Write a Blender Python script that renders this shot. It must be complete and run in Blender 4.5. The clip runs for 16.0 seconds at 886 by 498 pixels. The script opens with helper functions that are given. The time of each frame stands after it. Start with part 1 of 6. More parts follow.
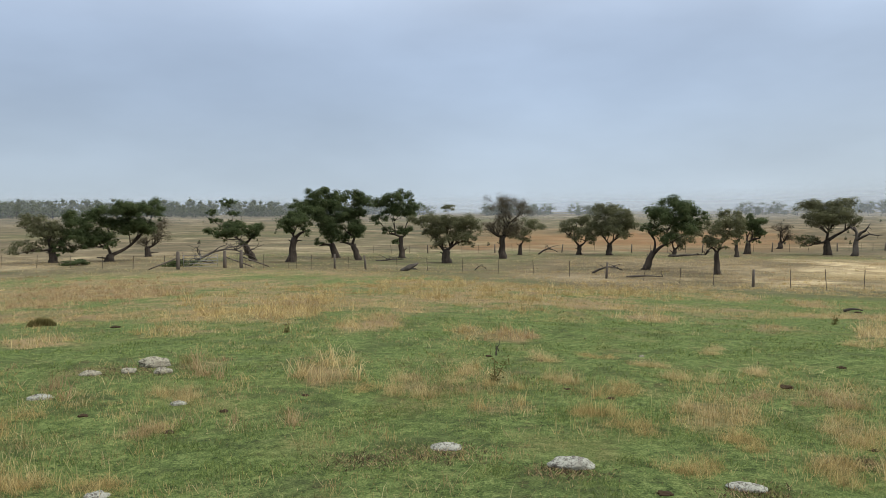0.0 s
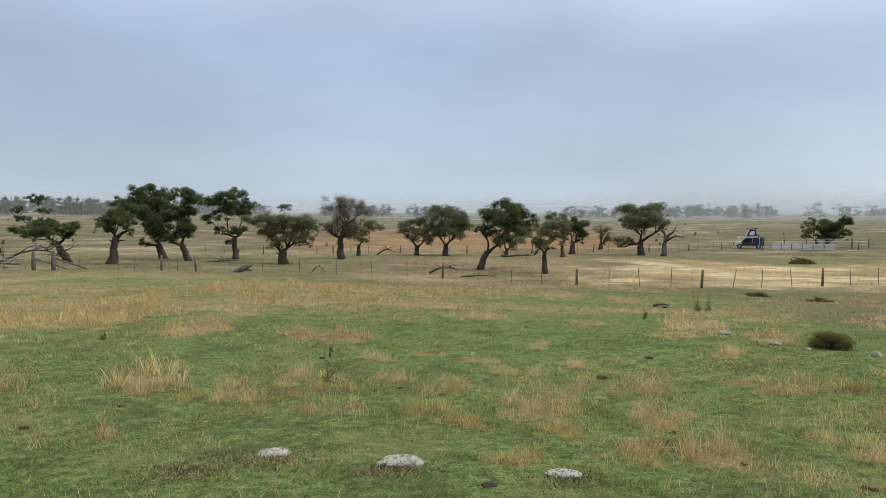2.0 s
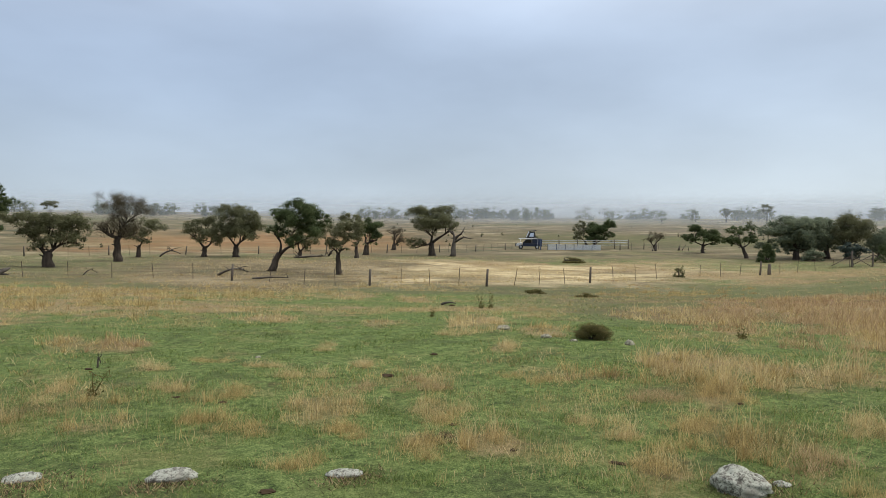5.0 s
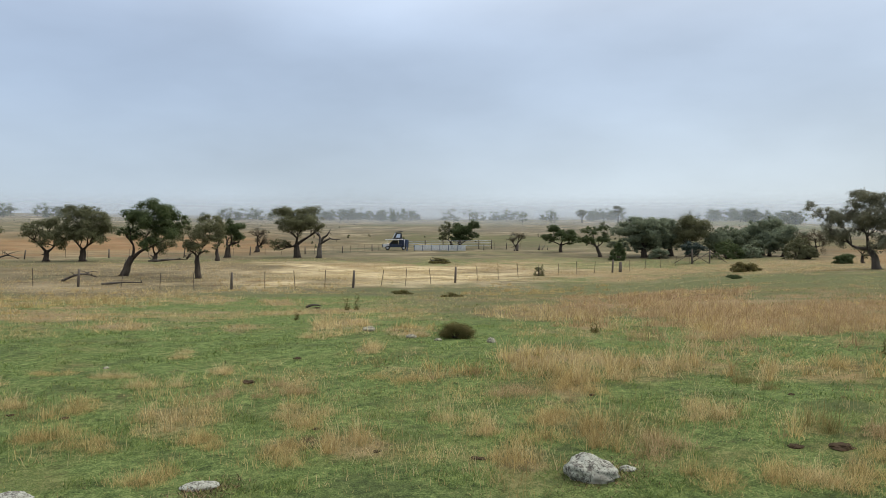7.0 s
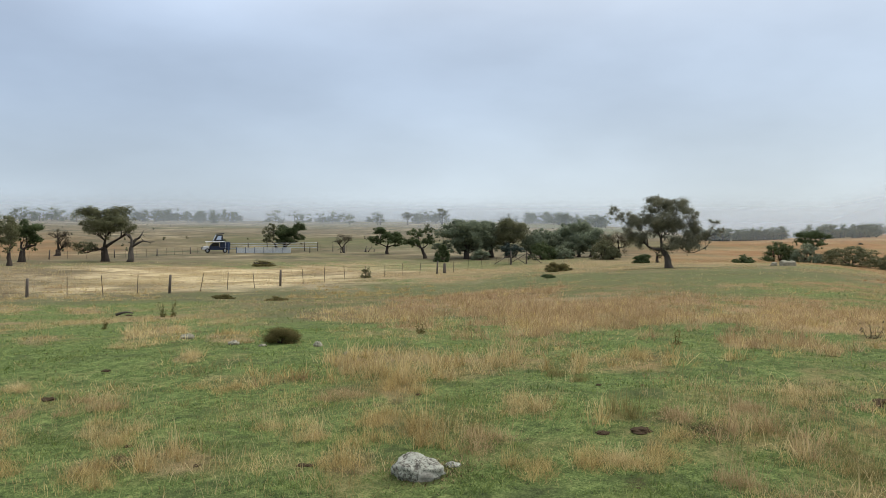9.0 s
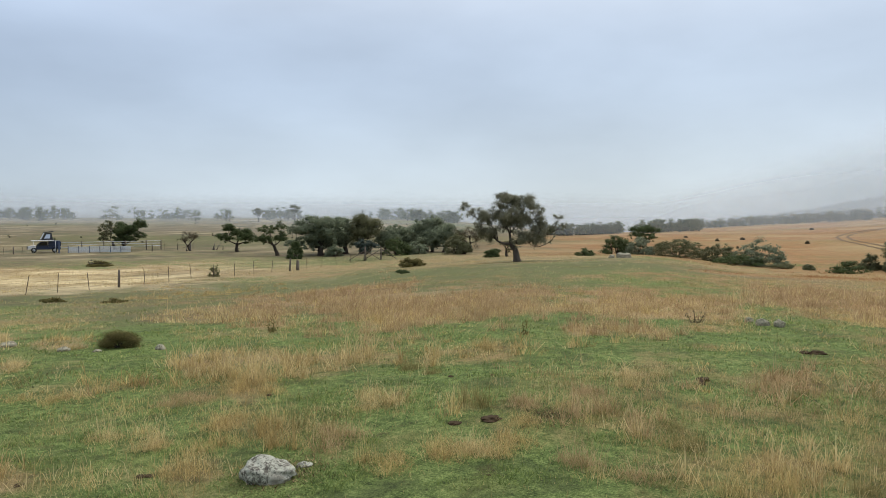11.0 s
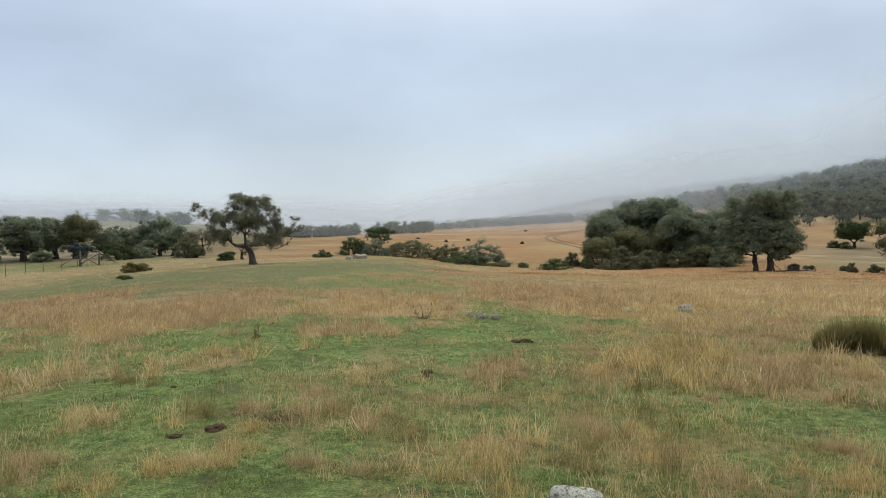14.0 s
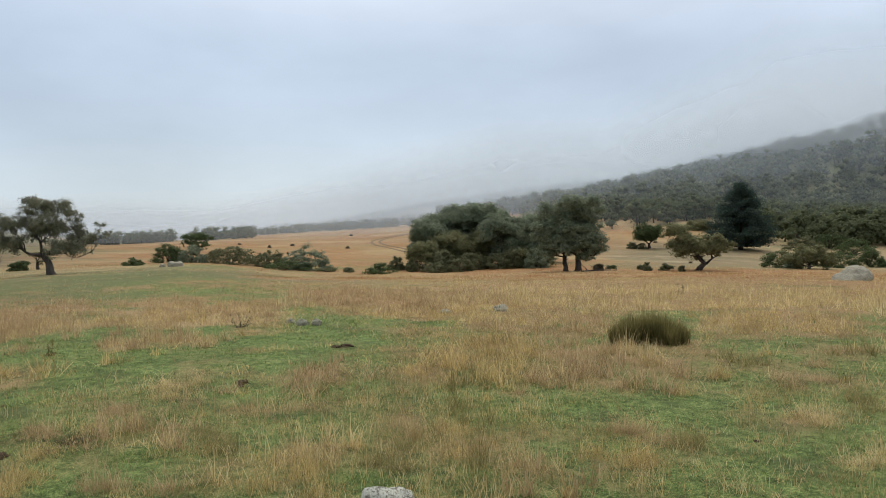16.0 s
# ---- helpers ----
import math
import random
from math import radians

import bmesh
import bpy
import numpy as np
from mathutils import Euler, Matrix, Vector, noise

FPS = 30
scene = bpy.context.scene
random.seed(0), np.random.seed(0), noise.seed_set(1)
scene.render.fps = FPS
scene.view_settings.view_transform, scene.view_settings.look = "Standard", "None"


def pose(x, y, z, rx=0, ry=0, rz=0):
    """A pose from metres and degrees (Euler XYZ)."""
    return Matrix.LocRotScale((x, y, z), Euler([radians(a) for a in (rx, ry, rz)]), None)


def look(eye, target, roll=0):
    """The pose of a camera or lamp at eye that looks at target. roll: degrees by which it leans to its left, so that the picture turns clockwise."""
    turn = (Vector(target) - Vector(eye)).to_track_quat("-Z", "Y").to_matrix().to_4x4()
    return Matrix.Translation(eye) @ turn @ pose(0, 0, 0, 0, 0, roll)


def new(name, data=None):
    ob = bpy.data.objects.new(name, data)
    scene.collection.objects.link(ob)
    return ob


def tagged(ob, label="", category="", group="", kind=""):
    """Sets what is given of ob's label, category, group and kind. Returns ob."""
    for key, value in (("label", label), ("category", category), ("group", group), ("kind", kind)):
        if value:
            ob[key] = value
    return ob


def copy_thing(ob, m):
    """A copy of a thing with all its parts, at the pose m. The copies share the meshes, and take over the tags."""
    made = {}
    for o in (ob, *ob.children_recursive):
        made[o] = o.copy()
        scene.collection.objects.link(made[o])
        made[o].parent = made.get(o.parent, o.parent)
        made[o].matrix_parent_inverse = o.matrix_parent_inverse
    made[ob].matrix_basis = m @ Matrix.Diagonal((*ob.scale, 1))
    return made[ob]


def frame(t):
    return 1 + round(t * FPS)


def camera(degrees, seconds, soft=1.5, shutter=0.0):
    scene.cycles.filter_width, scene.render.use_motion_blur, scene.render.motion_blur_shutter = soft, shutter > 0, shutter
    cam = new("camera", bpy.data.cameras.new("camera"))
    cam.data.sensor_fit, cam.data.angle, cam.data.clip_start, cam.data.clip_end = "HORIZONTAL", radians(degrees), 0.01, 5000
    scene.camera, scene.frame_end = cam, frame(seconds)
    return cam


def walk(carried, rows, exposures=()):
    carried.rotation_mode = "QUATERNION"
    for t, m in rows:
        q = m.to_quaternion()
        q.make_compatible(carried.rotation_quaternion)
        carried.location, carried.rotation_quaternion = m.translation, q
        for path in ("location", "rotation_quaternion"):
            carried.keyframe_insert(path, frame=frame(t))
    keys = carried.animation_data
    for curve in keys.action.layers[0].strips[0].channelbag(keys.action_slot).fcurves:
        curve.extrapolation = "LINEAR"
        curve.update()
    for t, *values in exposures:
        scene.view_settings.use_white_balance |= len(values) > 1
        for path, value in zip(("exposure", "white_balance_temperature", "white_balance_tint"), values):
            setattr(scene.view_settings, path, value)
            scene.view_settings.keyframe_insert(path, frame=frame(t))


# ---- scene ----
cam = camera(62.45, 16.0, soft=0.65)
walk(cam, [
    (0.0, pose(0.000, 0.000, 1.600, 87.91, 0.51, 0.22)),
    (0.5, pose(0.018, 0.011, 1.598, 87.91, 0.71, -2.87)),
    (1.0, pose(0.035, 0.008, 1.599, 88.01, 0.55, -6.16)),
    (1.5, pose(0.055, 0.014, 1.595, 88.10, 0.21, -9.27)),
    (2.0, pose(0.072, 0.014, 1.593, 87.90, 0.06, -12.34)),
    (2.5, pose(0.090, 0.022, 1.591, 87.71, -0.08, -15.09)),
    (3.0, pose(0.107, 0.010, 1.590, 87.70, -0.20, -17.78)),
    (3.5, pose(0.124, 0.003, 1.584, 87.80, -0.33, -20.72)),
    (4.0, pose(0.143, 0.012, 1.584, 87.91, -0.36, -23.50)),
    (6.5, pose(0.207, -0.039, 1.589, 88.10, -0.34, -35.62)),
    (7.0, pose(0.212, -0.034, 1.589, 88.16, -0.22, -38.71)),
    (7.5, pose(0.211, -0.022, 1.590, 88.27, -0.09, -42.27)),
    (8.0, pose(0.213, -0.021, 1.592, 88.42, -0.19, -45.47)),
    (8.5, pose(0.209, -0.027, 1.596, 88.42, -0.32, -48.86)),
    (9.0, pose(0.208, -0.033, 1.598, 88.39, -0.39, -52.24)),
    (11.5, pose(0.263, -0.039, 1.582, 88.09, -0.07, -66.25)),
    (12.0, pose(0.264, -0.042, 1.584, 88.07, -0.10, -68.98)),
    (12.5, pose(0.252, -0.046, 1.582, 88.00, 0.13, -72.18)),
    (13.0, pose(0.249, -0.074, 1.584, 88.06, 0.42, -76.25)),
    (13.5, pose(0.262, -0.114, 1.581, 88.20, 0.17, -79.98)),
    (14.0, pose(0.284, -0.133, 1.572, 88.31, -0.08, -83.91)),
    (14.5, pose(0.283, -0.153, 1.571, 88.41, -0.07, -87.06)),
    (15.0, pose(0.277, -0.174, 1.570, 88.53, 0.07, -90.23)),
    (15.5, pose(0.259, -0.206, 1.576, 88.58, 0.25, -93.80)),
    (16.0, pose(0.252, -0.241, 1.574, 88.64, 0.32, -97.50)),
])

# ---- the shape of the land: height at rows of bearing (degrees clockwise from +y) and distance ----
LAND_R = (30, 55, 85, 130, 250, 400, 560, 900)
LAND = {
    -15: (-1.2, -2.05, -2.25, -2.0, 1.3, 5, 8, 13),
    5: (-1.3, -2.5, -2.65, -2.7, 0.9, 5, 8, 13),
    22: (-1.5, -2.75, -2.6, -3.0, 0.3, 3.8, 7, 12),
    35: (-1.5, -2.8, -2.8, -3.0, 0.2, 4.2, 7, 12),
    52: (-1.4, -2.6, -2.9, -2.4, -0.2, 4.4, 7.5, 12),
    60: (-1.14, -2.06, -2.51, -2.33, -0.3, 4.6, 7.0, 11),
    69: (-0.8, -1.35, -1.95, -2.3, -1.7, 0.3, 1, 4),
    73: (-0.75, -1.25, -1.9, -2.4, -2.2, -3.8, -5.5, -4),
    78: (-0.7, -1.15, -1.8, -2.6, -1.4, -2.0, -3.6, -4),
    88: (-0.75, -1.9, -3.1, -3.0, -0.6, 2.4, 3.2, 10),
    97: (-0.9, -2.0, -3.1, -2.8, 1.2, 7, 12, 34),
    107: (-0.8, -1.8, -2.6, -2.6, 4.0, 16, 21, 54),
    115: (-0.7, -1.6, -2.8, -2.7, 7.0, 27, 33, 62),
    124: (-0.6, -1.5, -2.9, -3.4, 4.0, 40, 44, 62),
    132: (-0.6, -1.5, -2.9, -3.4, 3.0, 51, 54, 66),
}


def spline(x, xs, ys):
    """Smooth curve through (xs, ys) without overshoot; ys may be an array of rows."""
    xs, ys = np.asarray(xs, float), np.asarray(ys, float)
    h = np.diff(xs)
    s = np.diff(ys, axis=0) / h.reshape(-1, *[1] * (ys.ndim - 1))
    m = np.zeros_like(ys)
    m[1:-1] = np.where(s[1:] * s[:-1] > 0, 2 * s[1:] * s[:-1] / np.where(s[1:] + s[:-1] == 0, 1, s[1:] + s[:-1]), 0)
    m[0], m[-1] = s[0], s[-1]
    x = np.clip(x, xs[0], xs[-1])
    i = np.clip(np.searchsorted(xs, x) - 1, 0, len(h) - 1)
    u = (x - xs[i]) / h[i]
    shape = (-1, *[1] * (ys.ndim - 1))
    u, hh = u.reshape(shape), h[i].reshape(shape)
    return (2 * u**3 - 3 * u**2 + 1) * ys[i] + (u**3 - 2 * u**2 + u) * hh * m[i] + (3 * u**2 - 2 * u**3) * ys[i + 1] + (u**3 - u**2) * hh * m[i + 1]


_az = [-90.0, *LAND, 190.0, 270.0]
_rows = [LAND[-15], *LAND.values(), LAND[132], LAND[-15]]
GRID_AZ = np.arange(-90, 270.01, 0.5)
GRID_LR = np.linspace(math.log(2.0), math.log(4200.0), 240)
_g = spline(GRID_AZ, _az, _rows)
_gx = np.concatenate([_g[:, :1] * 0.018, _g[:, :1] * 0.30, _g, _g[:, -1:] * 1.35], 1)
GRID_Z = spline(GRID_LR, np.log([2.0, 13.0, *LAND_R, 4200.0]), _gx.T).T


def vnoise(x, y, seed=0):
    """Smooth value noise, 0 to 1, one unit a cell."""
    x, y = np.asarray(x, float), np.asarray(y, float)
    xi, yi = np.floor(x).astype(np.int64), np.floor(y).astype(np.int64)
    fx, fy = x - xi, y - yi
    fx, fy = fx * fx * (3 - 2 * fx), fy * fy * (3 - 2 * fy)

    def corner(a, b):
        n = (a * 374761393 + b * 668265263 + seed * 974711) & 0x7FFFFFFF
        n = ((n ^ (n >> 13)) * 1274126177) & 0x7FFFFFFF
        return ((n ^ (n >> 16)) & 0xFFFF) / 65535.0

    return (corner(xi, yi) * (1 - fx) + corner(xi + 1, yi) * fx) * (1 - fy) + (corner(xi, yi + 1) * (1 - fx) + corner(xi + 1, yi + 1) * fx) * fy


def land(x, y):
    """Height of the ground at x, y (arrays or numbers)."""
    x, y = np.asarray(x, float), np.asarray(y, float)
    r = np.hypot(x, y)
    az = (np.degrees(np.arctan2(x, y)) + 90) % 360 - 90
    i = np.clip((az + 90) / 0.5, 0, len(GRID_AZ) - 1.001)
    lr = np.log(np.clip(r, 2.0, 4199.0))
    j = np.clip((lr - GRID_LR[0]) / (GRID_LR[1] - GRID_LR[0]), 0, len(GRID_LR) - 1.001)
    i0, j0 = i.astype(int), j.astype(int)
    u, v = i - i0, j - j0
    z = (GRID_Z[i0, j0] * (1 - u) + GRID_Z[i0 + 1, j0] * u) * (1 - v) + (GRID_Z[i0, j0 + 1] * (1 - u) + GRID_Z[i0 + 1, j0 + 1] * u) * v
    z = z * np.clip(r / 2.0, 0, 1)
    bump = (vnoise(x / 2.3, y / 2.3, 5) - 0.5) * 0.07 + (vnoise(x / 0.7, y / 0.7, 6) - 0.5) * 0.025 + (vnoise(x / 9, y / 9, 7) - 0.5) * 0.10
    return z + bump * np.clip(r / 6.0, 0, 1)


def spot(az, r):
    """A point on the ground by bearing and distance."""
    x, y = r * math.sin(radians(az)), r * math.cos(radians(az))
    return Vector((x, y, float(land(x, y))))


# ---- overcast sky, soft sun, mist ----
world = bpy.data.worlds.new("overcast_sky")
scene.world = world
world.use_nodes = True
wt = world.node_tree
wt.nodes.clear()


def wnode(kind, **values):
    n = wt.nodes.new(kind)
    for key, value in values.items():
        n.inputs[key].default_value = value
    return n


SUN_AZ, SUN_EL = 110.0, 54.0
sky = wt.nodes.new("ShaderNodeTexSky")
sky.sky_type = "NISHITA"
sky.sun_disc = False
sky.sun_elevation, sky.sun_rotation = radians(SUN_EL), radians(SUN_AZ)
sky.altitude, sky.air_density, sky.dust_density = 900, 1.0, 2.0
clear_sky = wnode("ShaderNodeBackground", Strength=0.012)
wt.links.new(sky.outputs["Color"], clear_sky.inputs["Color"])
coord = wt.nodes.new("ShaderNodeTexCoord")
split = wt.nodes.new("ShaderNodeSeparateXYZ")
wt.links.new(coord.outputs["Generated"], split.inputs[0])
# cloud deck: pale at the horizon, a little darker above it, brightest overhead
deck = wt.nodes.new("ShaderNodeValToRGB")
deck.color_ramp.interpolation = "B_SPLINE"
wt.links.new(split.outputs["Z"], deck.inputs["Fac"])
stops = ((0.0, (0.487, 0.575, 0.660)), (0.06, (0.487, 0.58, 0.683)), (0.16, (0.396, 0.495, 0.642)), (0.30, (0.44, 0.55, 0.735)), (0.55, (1.15, 1.22, 1.32)), (1.0, (2.2, 2.2, 2.2)))
ramp = deck.color_ramp.elements
while len(ramp) < len(stops):
    ramp.new(0.5)
for e, (p, c) in zip(ramp, stops):
    e.position, e.color = p, (*c, 1)
# soft cloud forms, stretched sideways
stretch = wt.nodes.new("ShaderNodeMapping")
stretch.inputs["Scale"].default_value = (1.0, 1.0, 2.6)
stretch.inputs["Location"].default_value = (0.3, 1.7, 0.2)
wt.links.new(coord.outputs["Generated"], stretch.inputs[0])
cloud = wnode("ShaderNodeTexNoise", Scale=2.1, Detail=5.0, Roughness=0.5)
wt.links.new(stretch.outputs[0], cloud.inputs["Vector"])
swing = wt.nodes.new("ShaderNodeMapRange")
swing.inputs["From Min"].default_value, swing.inputs["From Max"].default_value = 0.3, 0.7
swing.inputs["To Min"].default_value, swing.inputs["To Max"].default_value = 0.86, 1.13
wt.links.new(cloud.outputs["Fac"], swing.inputs["Value"])
# the deck is thinner on the sun's side
side = wt.nodes.new("ShaderNodeVectorMath")
side.operation = "DOT_PRODUCT"
side.inputs[1].default_value = (math.sin(radians(SUN_AZ)), math.cos(radians(SUN_AZ)), 0.0)
wt.links.new(coord.outputs["Generated"], side.inputs[0])
thin = wt.nodes.new("ShaderNodeMapRange")
thin.inputs["From Min"].default_value, thin.inputs["From Max"].default_value = -1.0, 1.0
thin.inputs["To Min"].default_value, thin.inputs["To Max"].default_value = 0.87, 1.16
wt.links.new(side.outputs["Value"], thin.inputs["Value"])
power = wt.nodes.new("ShaderNodeMath")
power.operation = "MULTIPLY"
wt.links.new(swing.outputs[0], power.inputs[0])
wt.links.new(thin.outputs[0], power.inputs[1])
overcast = wt.nodes.new("ShaderNodeBackground")
# and a little greyer there
sunward = wt.nodes.new("ShaderNodeMapRange")
sunward.inputs["From Min"].default_value, sunward.inputs["From Max"].default_value = -0.1, 0.9
wt.links.new(side.outputs["Value"], sunward.inputs["Value"])
grey = wt.nodes.new("ShaderNodeMixRGB")
grey.blend_type = "MULTIPLY"
grey.inputs[2].default_value = (1.055, 1.0, 0.918, 1)
wt.links.new(sunward.outputs[0], grey.inputs[0])
wt.links.new(deck.outputs["Color"], grey.inputs[1])
wt.links.new(grey.outputs[0], overcast.inputs["Color"])
wt.links.new(power.outputs[0], overcast.inputs["Strength"])
both = wt.nodes.new("ShaderNodeAddShader")
wt.links.new(clear_sky.outputs[0], both.inputs[0])
wt.links.new(overcast.outputs[0], both.inputs[1])
wout = wt.nodes.new("ShaderNodeOutputWorld")
wt.links.new(both.outputs[0], wout.inputs["Surface"])

sun = new("sun", bpy.data.lights.new("sun", "SUN"))
sun.data.energy, sun.data.angle, sun.data.color = 1.75, radians(32), (1.0, 0.96, 0.90)
sun.matrix_world = look((30 * math.sin(radians(SUN_AZ)) * math.cos(radians(SUN_EL)), 30 * math.cos(radians(SUN_AZ)) * math.cos(radians(SUN_EL)), 30 * math.sin(radians(SUN_EL))), (0, 0, 0))

# ---- materials ----
class Mat:
    """A principled material with a few node helpers."""

    def __init__(self, name, rough=0.8, spec=0.3):
        self.m = bpy.data.materials.new(name)
        self.m.use_nodes = True
        self.t = self.m.node_tree
        self.b = self.t.nodes["Principled BSDF"]
        self.b.inputs["Roughness"].default_value = rough
        self.b.inputs["Specular IOR Level"].default_value = spec
        self.geo = None

    def node(self, kind, **values):
        n = self.t.nodes.new(kind)
        for key, value in values.items():
            n.inputs[key].default_value = value
        return n

    def link(self, a, b):
        self.t.links.new(a, b)

    def place(self):
        if self.geo is None:
            self.geo = self.node("ShaderNodeTexCoord")
        return self.geo.outputs["Object"]

    def noise(self, scale, detail=4.0, rough=0.55, stretch=None):
        n = self.node("ShaderNodeTexNoise", Scale=scale, Detail=detail, Roughness=rough)
        if stretch:
            mp = self.node("ShaderNodeMapping")
            mp.inputs["Scale"].default_value = stretch
            self.link(self.place(), mp.inputs[0])
            self.link(mp.outputs[0], n.inputs["Vector"])
        else:
            self.link(self.place(), n.inputs["Vector"])
        return n.outputs["Fac"]

    def island(self):
        return self.node("ShaderNodeNewGeometry").outputs["Random Per Island"]

    def attr(self, name):
        a = self.node("ShaderNodeAttribute")
        a.attribute_name = name
        return a.outputs["Fac"]

    def ramp(self, fac, *stops):
        r = self.node("ShaderNodeValToRGB")
        el = r.color_ramp.elements
        while len(el) < len(stops):
            el.new(0.5)
        for e, (p, c) in zip(el, stops):
            e.position, e.color = p, (*(c if len(c) == 3 else c[:3]), 1)
        self.link(fac, r.inputs["Fac"])
        return r.outputs["Color"]

    def span(self, fac, a, b, lo=0.0, hi=1.0):
        r = self.node("ShaderNodeMapRange")
        for key, v in zip(("From Min", "From Max", "To Min", "To Max"), (a, b, lo, hi)):
            r.inputs[key].default_value = v
        self.link(fac, r.inputs["Value"])
        return r.outputs[0]

    def math(self, op, a, b=0.0):
        n = self.node("ShaderNodeMath")
        n.operation = op
        for i, v in enumerate((a, b)):
            if isinstance(v, (int, float)):
                n.inputs[i].default_value = v
            else:
                self.link(v, n.inputs[i])
        return n.outputs[0]

    def mix(self, fac, a, b, blend="MIX"):
        n = self.node("ShaderNodeMix")
        n.data_type, n.blend_type = "RGBA", blend
        for sock, v in ((n.inputs[0], fac), (n.inputs[6], a), (n.inputs[7], b)):
            if isinstance(v, (int, float)):
                sock.default_value = v
            elif isinstance(v, tuple):
                sock.default_value = (*v, 1)
            else:
                self.link(v, sock)
        return n.outputs[2]

    def colour(self, c):
        if isinstance(c, tuple):
            self.b.inputs["Base Color"].default_value = (*c, 1)
        else:
            self.link(c, self.b.inputs["Base Color"])
        return self

    def bump(self, height, strength=0.4, distance=0.02):
        n = self.node("ShaderNodeBump", Strength=strength, Distance=distance)
        self.link(height, n.inputs["Height"])
        self.link(n.outputs[0], self.b.inputs["Normal"])
        return self


def blade_mat(name, lo, mid, hi, patch_scale=0.35, mottle=0.6):
    """Grass: colour varies from blade to blade and from patch to patch."""
    m = Mat(name, 0.75, 0.15)
    c = m.ramp(m.island(), (0.0, lo), (0.5, mid), (1.0, hi))
    c = m.mix(m.span(m.noise(patch_scale, 3), 0.40, 0.70, 0.0, 0.3), c, lo)
    c = m.mix(m.span(m.noise(1.9, 5, 0.68), 0.46, 0.62, 0.0, mottle), c, tuple(v * 0.8 for v in lo))
    m.colour(c)
    thin = m.node("ShaderNodeBsdfTranslucent")
    m.link(c, thin.inputs["Color"])
    mixed = m.node("ShaderNodeMixShader")
    mixed.inputs[0].default_value = 0.42
    m.link(m.b.outputs[0], mixed.inputs[1])
    m.link(thin.outputs[0], mixed.inputs[2])
    m.link(mixed.outputs[0], m.t.nodes["Material Output"].inputs["Surface"])
    return m.m


MAT_TURF = blade_mat("turf_blade", (0.080, 0.122, 0.036), (0.172, 0.240, 0.068), (0.42, 0.480, 0.160), 2.2, 0.4)
MAT_LITTER = blade_mat("dark_litter_blade", (0.050, 0.037, 0.023), (0.105, 0.076, 0.047), (0.19, 0.14, 0.085), 1.0)
MAT_STRAW = blade_mat("straw_blade", (0.28, 0.198, 0.080), (0.63, 0.482, 0.214), (0.85, 0.695, 0.350), 0.25)
MAT_PALE = blade_mat("pale_straw_blade", (0.37, 0.272, 0.125), (0.70, 0.560, 0.290), (0.86, 0.735, 0.430), 0.12)
MAT_RUST = blade_mat("rusty_grass_blade", (0.26, 0.175, 0.088), (0.535, 0.395, 0.220), (0.70, 0.555, 0.340), 0.3)

MAT_RUSSET = blade_mat("russet_grass_blade", (0.25, 0.120, 0.050), (0.38, 0.195, 0.085), (0.50, 0.285, 0.135), 0.3)
MAT_OLIVE = blade_mat("olive_grass_blade", (0.14, 0.128, 0.046), (0.27, 0.238, 0.096), (0.43, 0.365, 0.165), 0.4)


def leaf_mat(name, lo, mid, hi):
    m = Mat(name, 0.75, 0.12)
    c = m.ramp(m.island(), (0.0, lo), (0.55, mid), (1.0, hi))
    c = m.mix(m.span(m.noise(0.7, 2), 0.4, 0.7, 0.0, 0.45), c, lo)
    m.colour(c)
    thin = m.node("ShaderNodeBsdfTranslucent")
    m.link(c, thin.inputs["Color"])
    mixed = m.node("ShaderNodeMixShader")
    mixed.inputs[0].default_value = 0.46
    m.link(m.b.outputs[0], mixed.inputs[1])
    m.link(thin.outputs[0], mixed.inputs[2])
    m.link(mixed.outputs[0], m.t.nodes["Material Output"].inputs["Surface"])
    return m.m


LEAF = {
    "green": leaf_mat("gum_leaf_green", (0.062, 0.090, 0.040), (0.087, 0.119, 0.047), (0.143, 0.168, 0.076)),
    "dark": leaf_mat("gum_leaf_dark", (0.142, 0.176, 0.122), (0.200, 0.240, 0.158), (0.295, 0.325, 0.205)),
    "moss": leaf_mat("gum_leaf_moss", (0.130, 0.135, 0.066), (0.187, 0.189, 0.092), (0.283, 0.272, 0.145)),
    "olive": leaf_mat("gum_leaf_olive", (0.114, 0.121, 0.062), (0.153, 0.161, 0.085), (0.219, 0.219, 0.128)),
    "brown": leaf_mat("gum_leaf_brown", (0.095, 0.083, 0.052), (0.128, 0.111, 0.070), (0.177, 0.151, 0.102)),
    "grey": leaf_mat("gum_leaf_grey", (0.150, 0.160, 0.108), (0.215, 0.220, 0.150), (0.335, 0.318, 0.228)),
    "blue": leaf_mat("gum_leaf_blue", (0.051, 0.073, 0.065), (0.061, 0.086, 0.077), (0.089, 0.117, 0.107)),
    "heath": leaf_mat("heath_leaf", (0.088, 0.083, 0.029), (0.138, 0.128, 0.047), (0.259, 0.205, 0.083)),
    "rush": leaf_mat("rush_stem", (0.112, 0.105, 0.038), (0.190, 0.174, 0.064), (0.370, 0.305, 0.130)),
    "pine": leaf_mat("pine_needle", (0.030, 0.050, 0.044), (0.050, 0.078, 0.061), (0.084, 0.115, 0.087)),
    "wood": leaf_mat("far_wood_leaf", (0.075, 0.094, 0.050), (0.111, 0.129, 0.066), (0.173, 0.187, 0.095)),
}


